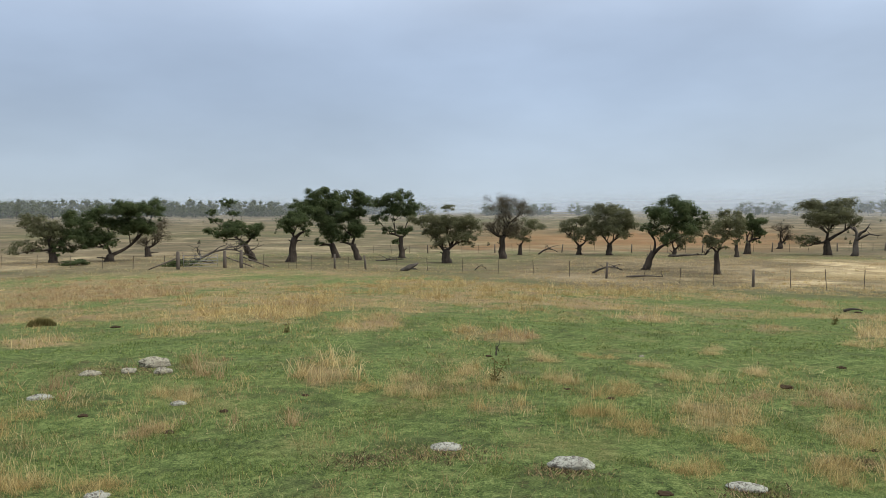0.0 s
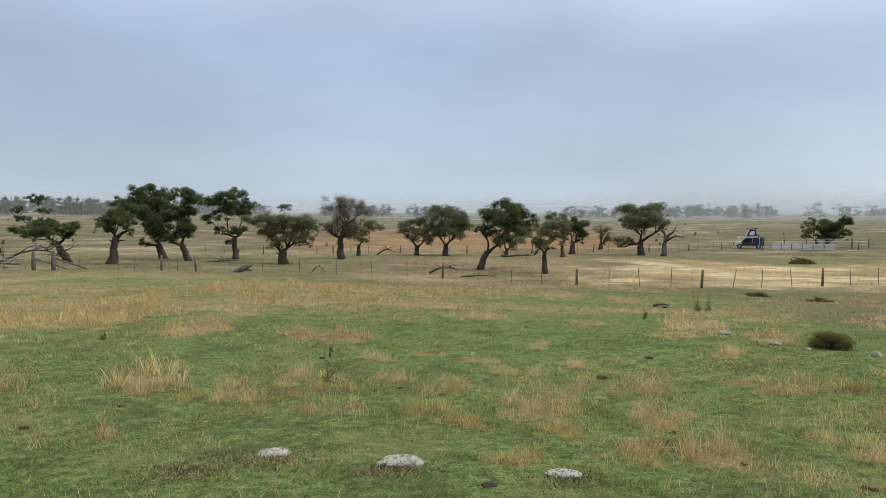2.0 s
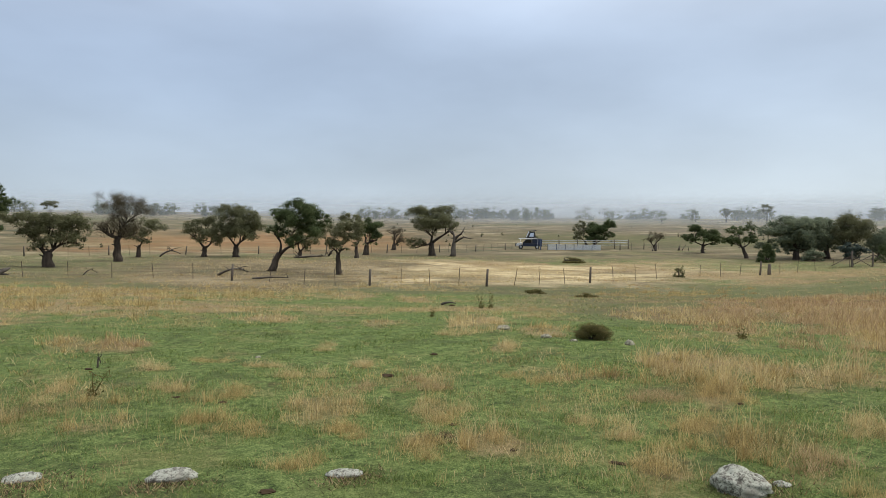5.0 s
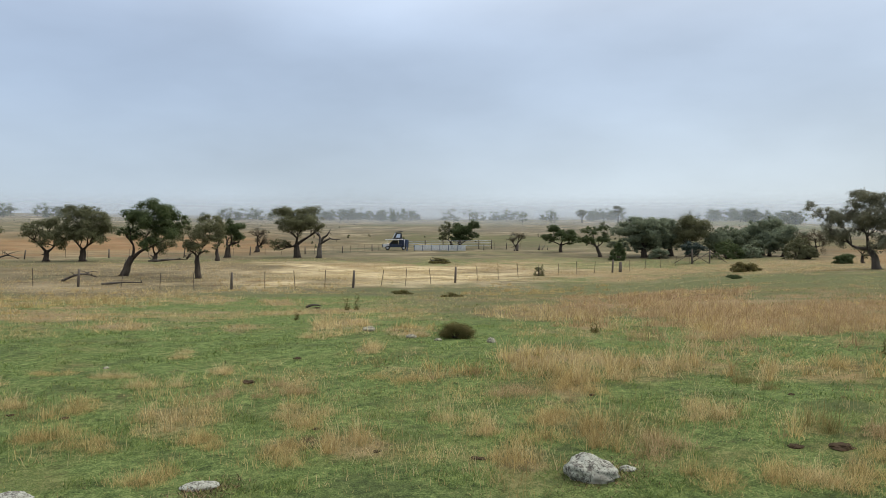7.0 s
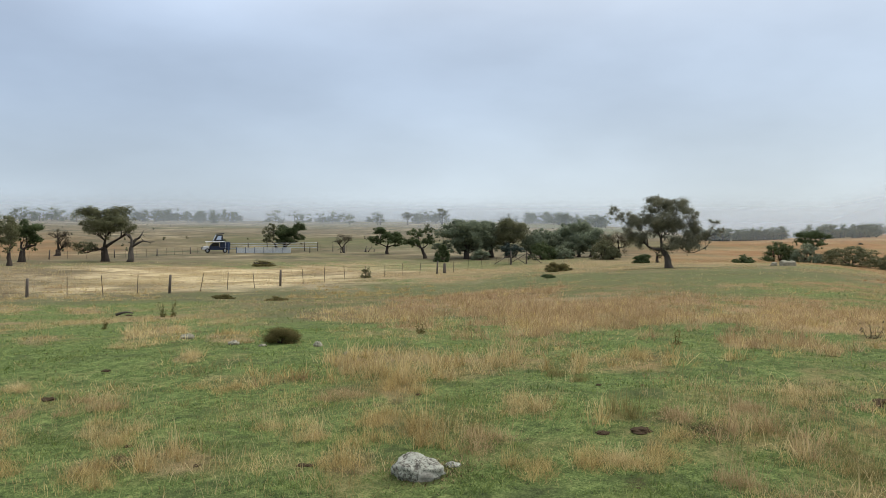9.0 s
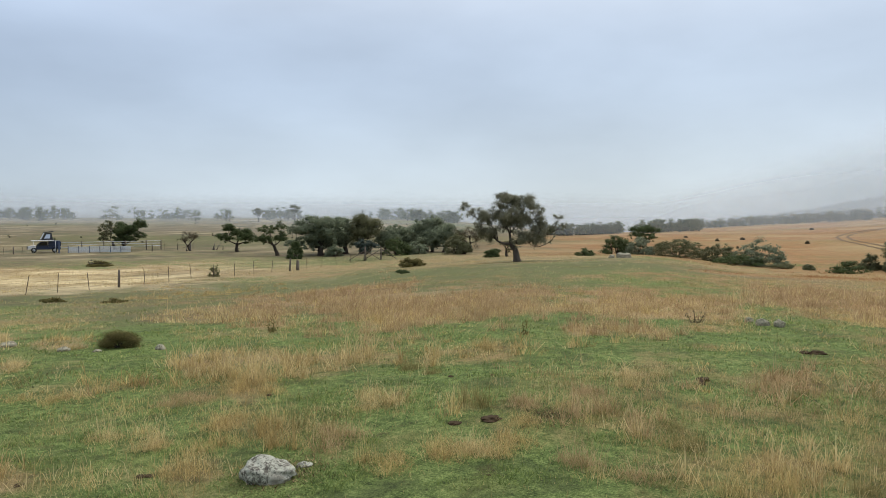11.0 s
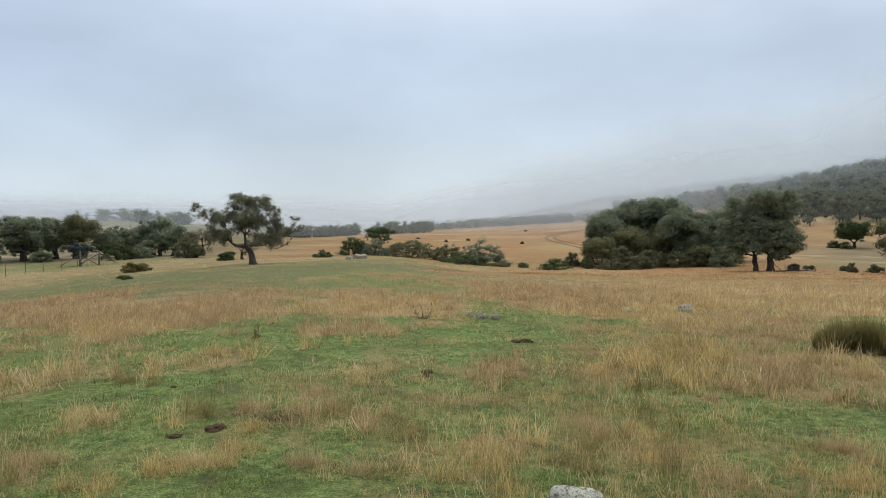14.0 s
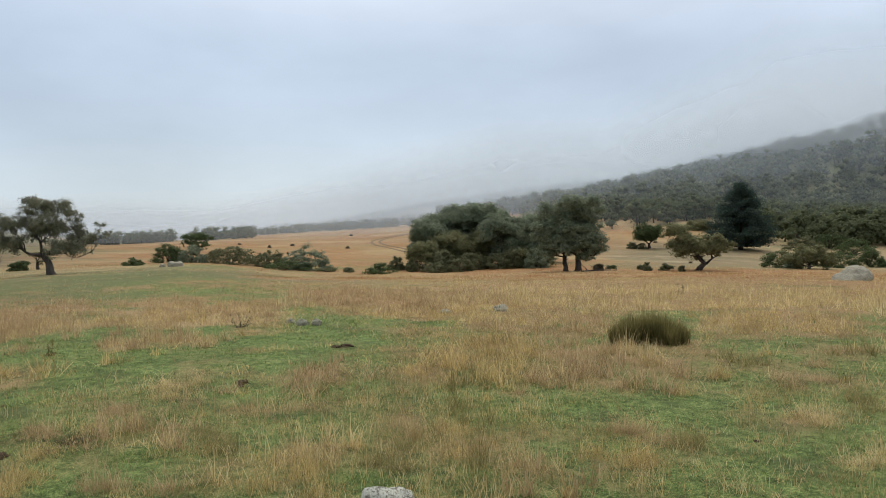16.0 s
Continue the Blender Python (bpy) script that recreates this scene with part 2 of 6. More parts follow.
def bark_mat(name, dark, light):
    m = Mat(name, 0.9, 0.2)
    f = m.noise(2.2, 6, 0.65, (1, 1, 0.22))
    c = m.ramp(m.span(f, 0.3, 0.7), (0.0, dark), (0.55, tuple((a + b) / 2 for a, b in zip(dark, light))), (1.0, light))
    m.colour(m.mix(m.span(m.noise(0.6, 3), 0.45, 0.7, 0, 0.6), c, dark)).bump(m.noise(9, 5, 0.6, (1, 1, 0.15)), 0.8, 0.05)
    return m.m


BARK = bark_mat("rough_dark_bark", (0.020, 0.016, 0.013), (0.105, 0.086, 0.070))
BARK_PALE = bark_mat("peeling_pale_bark", (0.028, 0.023, 0.020), (0.15, 0.132, 0.112))
DEADWOOD = bark_mat("weathered_deadwood", (0.035, 0.030, 0.026), (0.17, 0.15, 0.13))
POSTWOOD = bark_mat("grey_post_wood", (0.06, 0.05, 0.042), (0.23, 0.20, 0.17))


def rock_mat(name, k, warm):
    m = Mat(name, 0.95, 0.1)
    base = m.ramp(m.span(m.noise(5, 6, 0.6), 0.3, 0.72), (0, (0.095, 0.085, 0.075)), (0.5, (0.20, 0.185, 0.165)), (1, (0.31, 0.295, 0.27)))
    lichen = m.ramp(m.noise(22, 6, 0.75), (0.42, (0, 0, 0)), (0.50, (1, 1, 1)))
    base = m.mix(lichen, base, (0.52, 0.535, 0.475))
    spots = m.ramp(m.noise(62, 4, 0.7), (0.56, (0, 0, 0)), (0.61, (1, 1, 1)))
    base = m.mix(spots, base, (0.09, 0.09, 0.085))
    stain = m.ramp(m.noise(2.6, 4, 0.6), (0.55, (0, 0, 0)), (0.70, (1, 1, 1)))
    m.colour(m.mix(1.0, m.mix(stain, base, (0.29, 0.28, 0.245)), (k, k * warm[0], k * warm[1]), "MULTIPLY")).bump(m.noise(28, 6, 0.65), 0.7, 0.02)
    return m.m


ROCK, ROCK_DULL = rock_mat("lichen_granite", 0.78, (1.0, 0.97)), rock_mat("weathered_granite", 0.72, (0.94, 0.82))


def plain_mat(name, c, rough=0.5, metal=0.0, wear=0.25):
    m = Mat(name, rough, 0.08 if rough > 0.9 else 0.4)
    dark = tuple(v * 0.6 for v in c)
    m.colour(m.mix(m.span(m.noise(7, 5, 0.65), 0.45, 0.75, 0, wear), c, dark)).bump(m.noise(60, 3), 0.08, 0.004)
    m.b.inputs["Metallic"].default_value = metal
    return m.m


STEEL = plain_mat("galvanised_steel", (0.62, 0.66, 0.70), 0.45, 0.3)
GATE_PIPE = plain_mat("dull_weathered_pipe", (0.27, 0.27, 0.26), 0.6, 0.2, 0.5)
RUSTY = plain_mat("rusty_picket_steel", (0.10, 0.075, 0.06), 0.8, 0.2, 0.5)
BLUE_POST = plain_mat("blue_painted_steel", (0.06, 0.09, 0.16), 0.5)
WHITE_PAINT = plain_mat("white_vehicle_paint", (0.78, 0.79, 0.80), 0.3)
DARK_SHADE_PAINT = plain_mat("dark_blue_shade_paint", (0.028, 0.045, 0.095), 0.4)
TYRE = plain_mat("tyre_rubber", (0.025, 0.025, 0.026), 0.85)
CANVAS = plain_mat("pale_awning_canvas", (0.72, 0.73, 0.74), 0.9)
TENT_CANVAS = plain_mat("blue_grey_tent_canvas", (0.42, 0.50, 0.62), 0.9)
TENT_SHELL = plain_mat("black_tent_shell", (0.025, 0.027, 0.03), 0.5)
GLASS = plain_mat("dark_car_glass", (0.02, 0.024, 0.03), 0.08, 0.0, 0.0)
RUT = plain_mat("worn_track_earth", (0.17, 0.122, 0.075), 0.95, 0.0, 0.5)
EARTH = plain_mat("dark_bare_earth", (0.060, 0.042, 0.026), 0.95, 0.0, 0.5)


def ground_mat():
    m = Mat("pasture_ground", 0.95, 0.1)
    straw, rust, cream, dull = m.attr("straw"), m.attr("rust"), m.attr("cream"), m.attr("dull")
    grit = m.noise(55.0, 4, 0.7)
    fine = m.math("ADD", m.math("MULTIPLY", m.noise(9.0, 6, 0.7), 0.45), m.math("MULTIPLY", grit, 0.55))
    mid, broad = m.noise(0.9, 5, 0.6), m.noise(0.055, 5, 0.6)
    green = m.ramp(m.span(fine, 0.38, 0.62), (0, (0.018, 0.029, 0.010)), (0.5, (0.118, 0.174, 0.052)), (1, (0.290, 0.352, 0.125)))
    green = m.mix(m.span(mid, 0.5, 0.72, 0, 0.55), green, (0.185, 0.185, 0.070))
    blotch = m.noise(2.2, 4, 0.6)
    green = m.mix(m.span(blotch, 0.52, 0.72, 0.0, 0.3), green, (0.055, 0.070, 0.032))
    green = m.mix(m.span(blotch, 0.46, 0.30, 0.0, 0.16), green, (0.220, 0.280, 0.105))
    green = m.mix(m.span(m.noise(1.1, 5, 0.68), 0.51, 0.64, 0.0, 0.45), green, (0.060, 0.072, 0.032))
    tan = m.ramp(m.span(fine, 0.34, 0.66), (0, (0.122, 0.086, 0.043)), (0.5, (0.265, 0.198, 0.104)), (1, (0.445, 0.352, 0.205)))
    tan = m.mix(m.span(mid, 0.42, 0.75, 0, 0.6), tan, (0.286, 0.200, 0.096))
    fleck = m.noise(0.8, 5, 0.65)
    tan = m.mix(m.span(fleck, 0.53, 0.64, 0.0, 0.6), tan, (0.150, 0.112, 0.058))
    tan = m.mix(m.span(fleck, 0.44, 0.34, 0.0, 0.5), tan, (0.42, 0.335, 0.195))
    # long bands of paler and darker pasture far off
    bands = m.noise(0.02, 5, 0.6, (1.0, 2.2, 1.0))
    tan = m.mix(m.span(bands, 0.40, 0.58, 0.0, 0.6), tan, (0.275, 0.215, 0.126))
    tan = m.mix(m.span(broad, 0.55, 0.70, 0.0, 0.5), tan, (0.224, 0.215, 0.104))
    # drifts of pale, brown and greenish grass ten to forty metres across
    drift, sweep = m.noise(0.10, 4, 0.6), m.noise(0.03, 4, 0.55)
    tan = m.mix(m.span(drift, 0.52, 0.66, 0.0, 0.65), tan, (0.245, 0.180, 0.100))
    tan = m.mix(m.span(sweep, 0.54, 0.66, 0.0, 0.75), tan, (0.194, 0.195, 0.091))
    tan = m.mix(m.span(sweep, 0.46, 0.36, 0.0, 0.6), tan, (0.408, 0.325, 0.170))
    red = m.ramp(m.span(fine, 0.25, 0.75), (0, (0.185, 0.091, 0.038)), (0.6, (0.288, 0.151, 0.066)), (1, (0.370, 0.210, 0.099)))
    red = m.mix(m.span(mid, 0.45, 0.7, 0, 0.35), red, (0.270, 0.149, 0.066))
    red = m.mix(m.span(drift, 0.48, 0.64, 0.0, 0.6), red, (0.305, 0.191, 0.094))
    clod = m.noise(0.4, 5, 0.65)
    red = m.mix(m.span(clod, 0.50, 0.62, 0.0, 0.65), red, (0.210, 0.123, 0.060))
    red = m.mix(m.span(clod, 0.46, 0.36, 0.0, 0.5), red, (0.375, 0.229, 0.114))
    red = m.mix(m.span(sweep, 0.47, 0.38, 0.0, 0.7), red, (0.345, 0.249, 0.133))
    red = m.mix(m.span(bands, 0.50, 0.62, 0.0, 0.6), red, (0.300, 0.219, 0.109))
    red = m.mix(m.span(sweep, 0.52, 0.64, 0.0, 0.6), red, (0.250, 0.179, 0.084))
    heath = m.ramp(m.span(drift, 0.36, 0.66), (0, (0.085, 0.086, 0.050)), (0.42, (0.160, 0.132, 0.082)), (0.7, (0.232, 0.192, 0.118)), (1, (0.36, 0.305, 0.195)))
    scrub = m.noise(0.45, 6, 0.72)
    heath = m.mix(m.span(scrub, 0.52, 0.62, 0.0, 0.6), heath, (0.085, 0.078, 0.048))
    heath = m.mix(m.span(scrub, 0.46, 0.38, 0.0, 0.55), heath, (0.36, 0.30, 0.19))
    tan = m.mix(dull, tan, m.mix(m.span(sweep, 0.44, 0.62, 0.0, 0.7), heath, (0.125, 0.104, 0.064)))
    tan = m.mix(rust, tan, red)
    tan = m.mix(m.math("MULTIPLY", cream, m.math("MULTIPLY", m.span(mid, 0.3, 0.62, 1.0, 0.4), m.span(m.noise(0.30, 5, 0.65), 0.42, 0.58, 1.15, 0.0))), tan, (0.68, 0.57, 0.35))
    green = m.mix(m.math("MULTIPLY", dull, 0.75), green, (0.125, 0.118, 0.062))
    edge = m.math("ADD", m.math("ADD", straw, m.math("MULTIPLY", m.math("SUBTRACT", mid, 0.5), 1.3)), m.math("MULTIPLY", m.math("SUBTRACT", fine, 0.5), 1.6))
    c = m.mix(m.span(edge, 0.30, 0.75), green, tan)
    soil = m.ramp(m.noise(1.7, 6, 0.7), (0.60, (0, 0, 0)), (0.67, (1, 1, 1)))
    c = m.mix(m.math("MULTIPLY", soil, 0.55), c, (0.076, 0.052, 0.030))
    m.colour(c).bump(m.noise(22, 6, 0.7), 0.9, 0.05)
    return m.m


GROUND = ground_mat()

# ---- builders ----
rng = np.random.default_rng(7)


def mesh_of(name, verts, faces):
    me = bpy.data.meshes.new(name)
    me.from_pydata(verts, [], faces)
    me.update()
    return me


def mesh_fast(name, v, tris=None, quads=None):
    """A mesh from numpy arrays of points, triangles and quads."""
    me = bpy.data.meshes.new(name)
    parts = [(f, f.shape[1]) for f in (quads, tris) if f is not None and len(f)]
    loops = np.concatenate([f.ravel() for f, _ in parts]).astype(np.int32)
    sizes = np.concatenate([np.full(len(f), k) for f, k in parts]).astype(np.int32)
    me.vertices.add(len(v))
    me.vertices.foreach_set("co", np.ascontiguousarray(v, np.float32).ravel())
    me.loops.add(len(loops))
    me.loops.foreach_set("vertex_index", loops)
    me.polygons.add(len(sizes))
    me.polygons.foreach_set("loop_start", np.concatenate([[0], np.cumsum(sizes)[:-1]]).astype(np.int32))
    me.polygons.foreach_set("loop_total", sizes)
    me.update(calc_edges=True)
    return me


def part(name, me, material, parent=None, label=""):
    ob = new(name, me)
    if material is not None and not me.materials:
        me.materials.append(material)
    ob.parent = parent
    if label:
        tagged(ob, label)
    return ob


def thing(name, at, label, category, group="", turn=0.0, kind=""):
    """An empty at the base of a thing."""
    ob = new(name)
    ob.empty_display_size = 0.3
    ob.matrix_basis = Matrix.Translation(at) @ Matrix.Rotation(turn, 4, "Z")
    return tagged(ob, label, category, group, kind)


def smooth(me, on=True):
    me.polygons.foreach_set("use_smooth", np.full(len(me.polygons), on))
    return me


class Tubes:
    """Gathers tapered tubes into one mesh."""

    def __init__(self):
        self.v, self.f = [], []

    def add(self, pts, radii, sides=6, knobs=0.0):
        pts = [Vector(p) for p in pts]
        start = len(self.v)
        up = Vector((0.31, 0.17, 0.93))
        for i, p in enumerate(pts):
            d = (pts[min(i + 1, len(pts) - 1)] - pts[max(i - 1, 0)]).normalized()
            a = d.cross(up)
            a = d.cross(Vector((1, 0, 0))) if a.length < 0.05 else a
            a.normalize()
            b = d.cross(a)
            for k in range(sides):
                w = 2 * math.pi * k / sides
                r = radii[i] * (1 + (rng.random() - 0.5) * knobs)
                self.v.append(p + (a * math.cos(w) + b * math.sin(w)) * r)
        for i in range(len(pts) - 1):
            for k in range(sides):
                q, n = start + i * sides, (k + 1) % sides
                self.f.append((q + k, q + n, q + sides + n, q + sides + k))
        self.f.append(tuple(start + k for k in reversed(range(sides))))
        self.f.append(tuple(start + (len(pts) - 1) * sides + k for k in range(sides)))

    def mesh(self, name):
        return smooth(mesh_of(name, self.v, self.f))


def bow(a, b, n, sag, wild):
    """Points on a bent line from a to b."""
    a, b = Vector(a), Vector(b)
    side = Vector(rng.normal(0, 1, 3)) * wild * (b - a).length
    out = []
    for i in range(n + 1):
        u = i / n
        out.append(a.lerp(b, u) + (side + Vector((0, 0, sag * (b - a).length))) * math.sin(math.pi * u))
    return out


ICO_V = np.array([(x * a, y * b, z * c) for x, y, z in ((0, 1, 1.618), (1, 1.618, 0), (1.618, 0, 1)) for a in (1, -1) for b in (1, -1) for c in (1, -1) if (a, x) != (-1, 0) and (b, y) != (-1, 0) and (c, z) != (-1, 0)]) / 1.902
ICO_F = np.array([t for i in range(12) for j in range(i + 1, 12) for k in range(j + 1, 12) if max(np.linalg.norm(ICO_V[i] - ICO_V[j]), np.linalg.norm(ICO_V[j] - ICO_V[k]), np.linalg.norm(ICO_V[i] - ICO_V[k])) < 1.1 for t in ([(i, j, k)] if np.dot(np.cross(ICO_V[j] - ICO_V[i], ICO_V[k] - ICO_V[i]), ICO_V[i]) > 0 else [(i, k, j)])])

OCT_V = np.array([(1.1, 0, 0), (0, 1.1, 0), (-1.1, 0, 0), (0, -1.1, 0), (0, 0, 1.1), (0, 0, -1.1)])
OCT_F = np.array([t for i in range(4) for t in ((i, (i + 1) % 4, 4), ((i + 1) % 4, i, 5))])


def leaf_mesh(name, p, length, width, droop=0.3, facing=None, hearts=None):
    """Small pointed leaves or sprays at the points p, which face roughly along facing; hearts: middles and half sizes
    of solid lumps added inside the clumps to block light and darken the gaps."""
    n = len(p)
    face = rng.normal(0, 1, (n, 3))
    if facing is not None:
        face = face * 0.40 + facing / (np.linalg.norm(facing, axis=1, keepdims=True) + 1e-9) + np.array([0, 0, 0.35])
    face /= np.linalg.norm(face, axis=1, keepdims=True)
    d = np.cross(face, rng.normal(0, 1, (n, 3)))
    d[:, 2] -= droop * 0.8
    d -= face * (d * face).sum(1, keepdims=True) * 0.7
    d /= np.linalg.norm(d, axis=1, keepdims=True) + 1e-9
    s = np.cross(d, face)
    s /= np.linalg.norm(s, axis=1, keepdims=True) + 1e-9
    ln = length * rng.uniform(0.6, 1.4, (n, 1))
    wd = width * rng.uniform(0.6, 1.4, (n, 1))
    v = np.stack([p - d * ln * 0.4 - s * wd * 0.5, p - d * ln * 0.4 + s * wd * 0.5, p + d * ln * 0.6], 1).reshape(-1, 3)
    q = np.arange(3 * n).reshape(n, 3)
    way = face if facing is None else facing / (np.linalg.norm(facing, axis=1, keepdims=True) + 1e-9) * 0.75 + face * 0.4
    way = np.repeat(way / (np.linalg.norm(way, axis=1, keepdims=True) + 1e-9), 3, 0)
    if hearts is not None:
        c, half = hearts
        ball, sides = (ICO_V, ICO_F) if len(c) < 1500 else (OCT_V, OCT_F)
        k = len(ball)
        lump = ball[None] * rng.uniform(0.75, 1.2, (len(c), k, 1))
        v = np.concatenate([v, (c[:, None] + lump * half[:, None]).reshape(-1, 3)])
        q = np.concatenate([q, (3 * n + np.arange(len(c))[:, None, None] * k + sides[None]).reshape(-1, 3)])
        way = np.concatenate([way, np.tile(ball, (len(c), 1))])
    me = mesh_fast(name, v, tris=q)
    if facing is not None:  # leaves of a clump take the light as the clump's rounded outside does
        me.attributes.new("custom_normal", "FLOAT_VECTOR", "POINT").data.foreach_set("vector", way.astype(np.float32).ravel())
    return me


def leaf_clumps(c, rx, rz, area, cover, loose=False):
    """Leaves on round clumps that are heaped over an ellipsoid: points, the way each faces, middles and half sizes of the clumps."""
    k = int(np.clip(10 + 6.5 * rx * rz, 10, 48) * (0.6 if loose else 1.0))
    u = rng.normal(0, 1, (k, 3))
    u /= np.linalg.norm(u, axis=1, keepdims=True)
    u[:, 2] = np.where((u[:, 2] < -0.3) & (rng.random(k) < 0.8), -u[:, 2], u[:, 2])
    mid = np.asarray(c) + u * rng.uniform(0.12, 0.97, (k, 1)) ** 0.6 * np.array([rx, rx * 0.95, rz])
    size = (0.36 if loose else 0.30) * min(rx, rz * 1.3) * rng.uniform(0.5, 1.5, k)
    n = np.maximum(6, cover * 9.0 * size**2 / area * rng.uniform(0.5, 1.5, k)).astype(int)
    own = np.repeat(np.arange(k), n)
    m = len(own)
    d = rng.normal(0, 1, (m, 3))
    d /= np.linalg.norm(d, axis=1, keepdims=True)
    if not loose:
        d[:, 2] = np.where(d[:, 2] < -0.6, -d[:, 2], d[:, 2])
    r = size[own][:, None] * (rng.uniform(0.25, 1.15, (m, 1)) if loose else rng.uniform(0.45, 1.15, (m, 1)))
    p = mid[own] + d * r * np.array([1.08, 1.08, 0.8])
    if loose:
        p[:, 2] -= rng.exponential(0.22, m) * size[own]
    return p, d + (mid[own] - np.asarray(c)) / rx * 0.5, mid, size[:, None] * np.array([0.42, 0.42, 0.32])


LEAFINESS = {"green": 0.56, "dark": 0.41, "olive": 0.44, "brown": 0.15, "moss": 0.42, "grey": 0.50, "blue": 0.7}
TREE_LABEL = {
    "green": "old gum tree with a stout dark trunk and dense green crown",
    "dark": "dense dark-green gum tree standing in a thicket",
    "olive": "old gum tree with spreading limbs and olive-green foliage",
    "brown": "half-bare gum tree with thin brownish foliage",
    "moss": "low rounded gum with light olive foliage",
    "grey": "large lone gum with pale limbs and drooping grey-green leaves",
    "blue": "small tree with a round blue-green crown beside the fence",
}


def gum_tree(az, dist, girth, kind, lobes, fork=None, leaf=0.172):
    """lobes: sideways offset, height, half width and half height of each mass of leaves, in metres."""
    base = spot(az, dist)
    far = max(0.72, dist / 85)
    tree = thing("gum_tree", base, TREE_LABEL[kind], "tree", "gum trees in the paddocks", -radians(az))
    wood = Tubes()
    low = min(l[1] - l[3] for l in lobes)
    fork = Vector((fork[0], 0, fork[1])) if fork else Vector((0, 0, max(0.8, low + 0.4)))
    r0 = girth * 0.5
    sway = rng.normal(0, 0.055, 5) * fork.z * 0.5
    root = [Vector((0, 0, -0.3)), Vector((0, 0, 0.03)), Vector((fork.x * 0.06, 0, fork.z * 0.10)), Vector((fork.x * 0.2 + sway[0], sway[1], fork.z * 0.30)), Vector((fork.x * 0.45 + sway[2], sway[3], fork.z * 0.55)), Vector((fork.x * 0.75 + sway[4], 0.05, fork.z * 0.8)), fork]
    wood.add(root, [r0 * 1.38, r0 * 1.18, r0 * 1.0, r0 * 0.88, r0 * 0.78, r0 * 0.72, r0 * 0.62], 12, 0.34)
    for _ in range(int(rng.integers(1, 4))):
        q = root[int(rng.integers(3, 6))]
        wood.add(bow(q, q + Vector((rng.normal(0, 0.5), rng.normal(0, 0.3), rng.uniform(0.1, 0.5))), 2, 0.1, 0.1), [r0 * 0.25, r0 * 0.17, r0 * 0.08], 5, 0.2)
    leaf = leaf * {"brown": 0.6, "grey": 0.7, "dark": 1.15, "moss": 1.15}.get(kind, 1.0)
    bare, thin = kind in ("brown", "grey"), kind in ("brown", "grey", "olive")
    area = 0.5 * leaf * leaf * 0.7 * far
    pts, ways, mids, halves = [], [], [], []
    grown = [(fork - Vector((0, 0, 0.15)), r0 * 0.55, 0.0)]  # points that a limb can start from, its girth there and the way to the fork
    full = list(lobes)
    if kind != "brown":
        for dx, h, rx, rz in lobes:
            if rng.random() < 0.5:
                u = rng.uniform(0.62, 0.82)
                full.append((fork.x + (dx - fork.x) * u, fork.z + (h - fork.z) * u, rx * 0.7, rz * 0.7))
    for dx, h, rx, rz in sorted(full, key=lambda l: (l[0] - fork.x) ** 2 + (l[1] - fork.z) ** 2):
        rx, rz = rx * 1.17, rz * 1.17
        c = Vector((dx, rng.uniform(-0.6, 0.6) * min(rx, 1.8), h))
        p, way, mid, half = leaf_clumps(c, rx, rz, area, LEAFINESS[kind], bare)
        pts.append(p)
        ways.append(way)
        mids.append(mid)
        halves.append(half)
        foot = c - Vector((0, 0, rz * 0.35))
        at, girth_, run = min(grown, key=lambda g: (foot - g[0]).length * (1.0 if g[0].z < foot.z + 0.2 else 1.5) + 0.45 * g[2])
        rl = max(0.035, min(girth_ * 0.85, (0.05 + 0.055 * rx + (0.04 if kind == "grey" else 0.0)) if run else girth_ * rng.uniform(0.6, 0.95)))
        limb = bow(at, foot, 5, 0.06 if h > fork.z else -0.05, 0.07)
        wood.add(limb, [rl * (1 - 0.13 * j) for j in range(6)], 6, 0.15)
        grown += [(q, rl * (1 - 0.13 * j), run + (q - at).length) for j, q in enumerate(limb) if j > 1]
        for tip in mid[rng.permutation(len(mid))[: 12 if kind == "brown" else 7 if thin else 4]]:
            a = limb[int(rng.integers(2, 6))]
            line = bow(a, tip, 3, 0.06, 0.10)
            wood.add(line, [rl * 0.40, rl * 0.28, rl * 0.18, 0.012], 4)
            for _ in range(4 if kind == "brown" else 2 if thin else 0):
                e = Vector(tip) + Vector(np.clip(rng.normal(0, 0.32, 3), -0.5, 0.5) * np.array([1, 1, 0.6])) * rx * 0.6
                wood.add(bow(line[2], e, 2, 0.05, 0.1), [rl * 0.18, rl * 0.12, 0.008], 3)
    part("trunk", wood.mesh("trunk"), BARK_PALE if kind == "grey" else BARK, tree, "dark-based trunk with pale limbs" if kind == "grey" else "")
    hearts = None if thin else (np.concatenate(mids), np.concatenate(halves))
    part("crown", leaf_mesh("crown", np.concatenate(pts), leaf * far**0.5, leaf * 0.7 * far**0.5, 0.9 if kind == "grey" else 0.3, np.concatenate(ways), hearts), LEAF[kind], tree)
    return tree


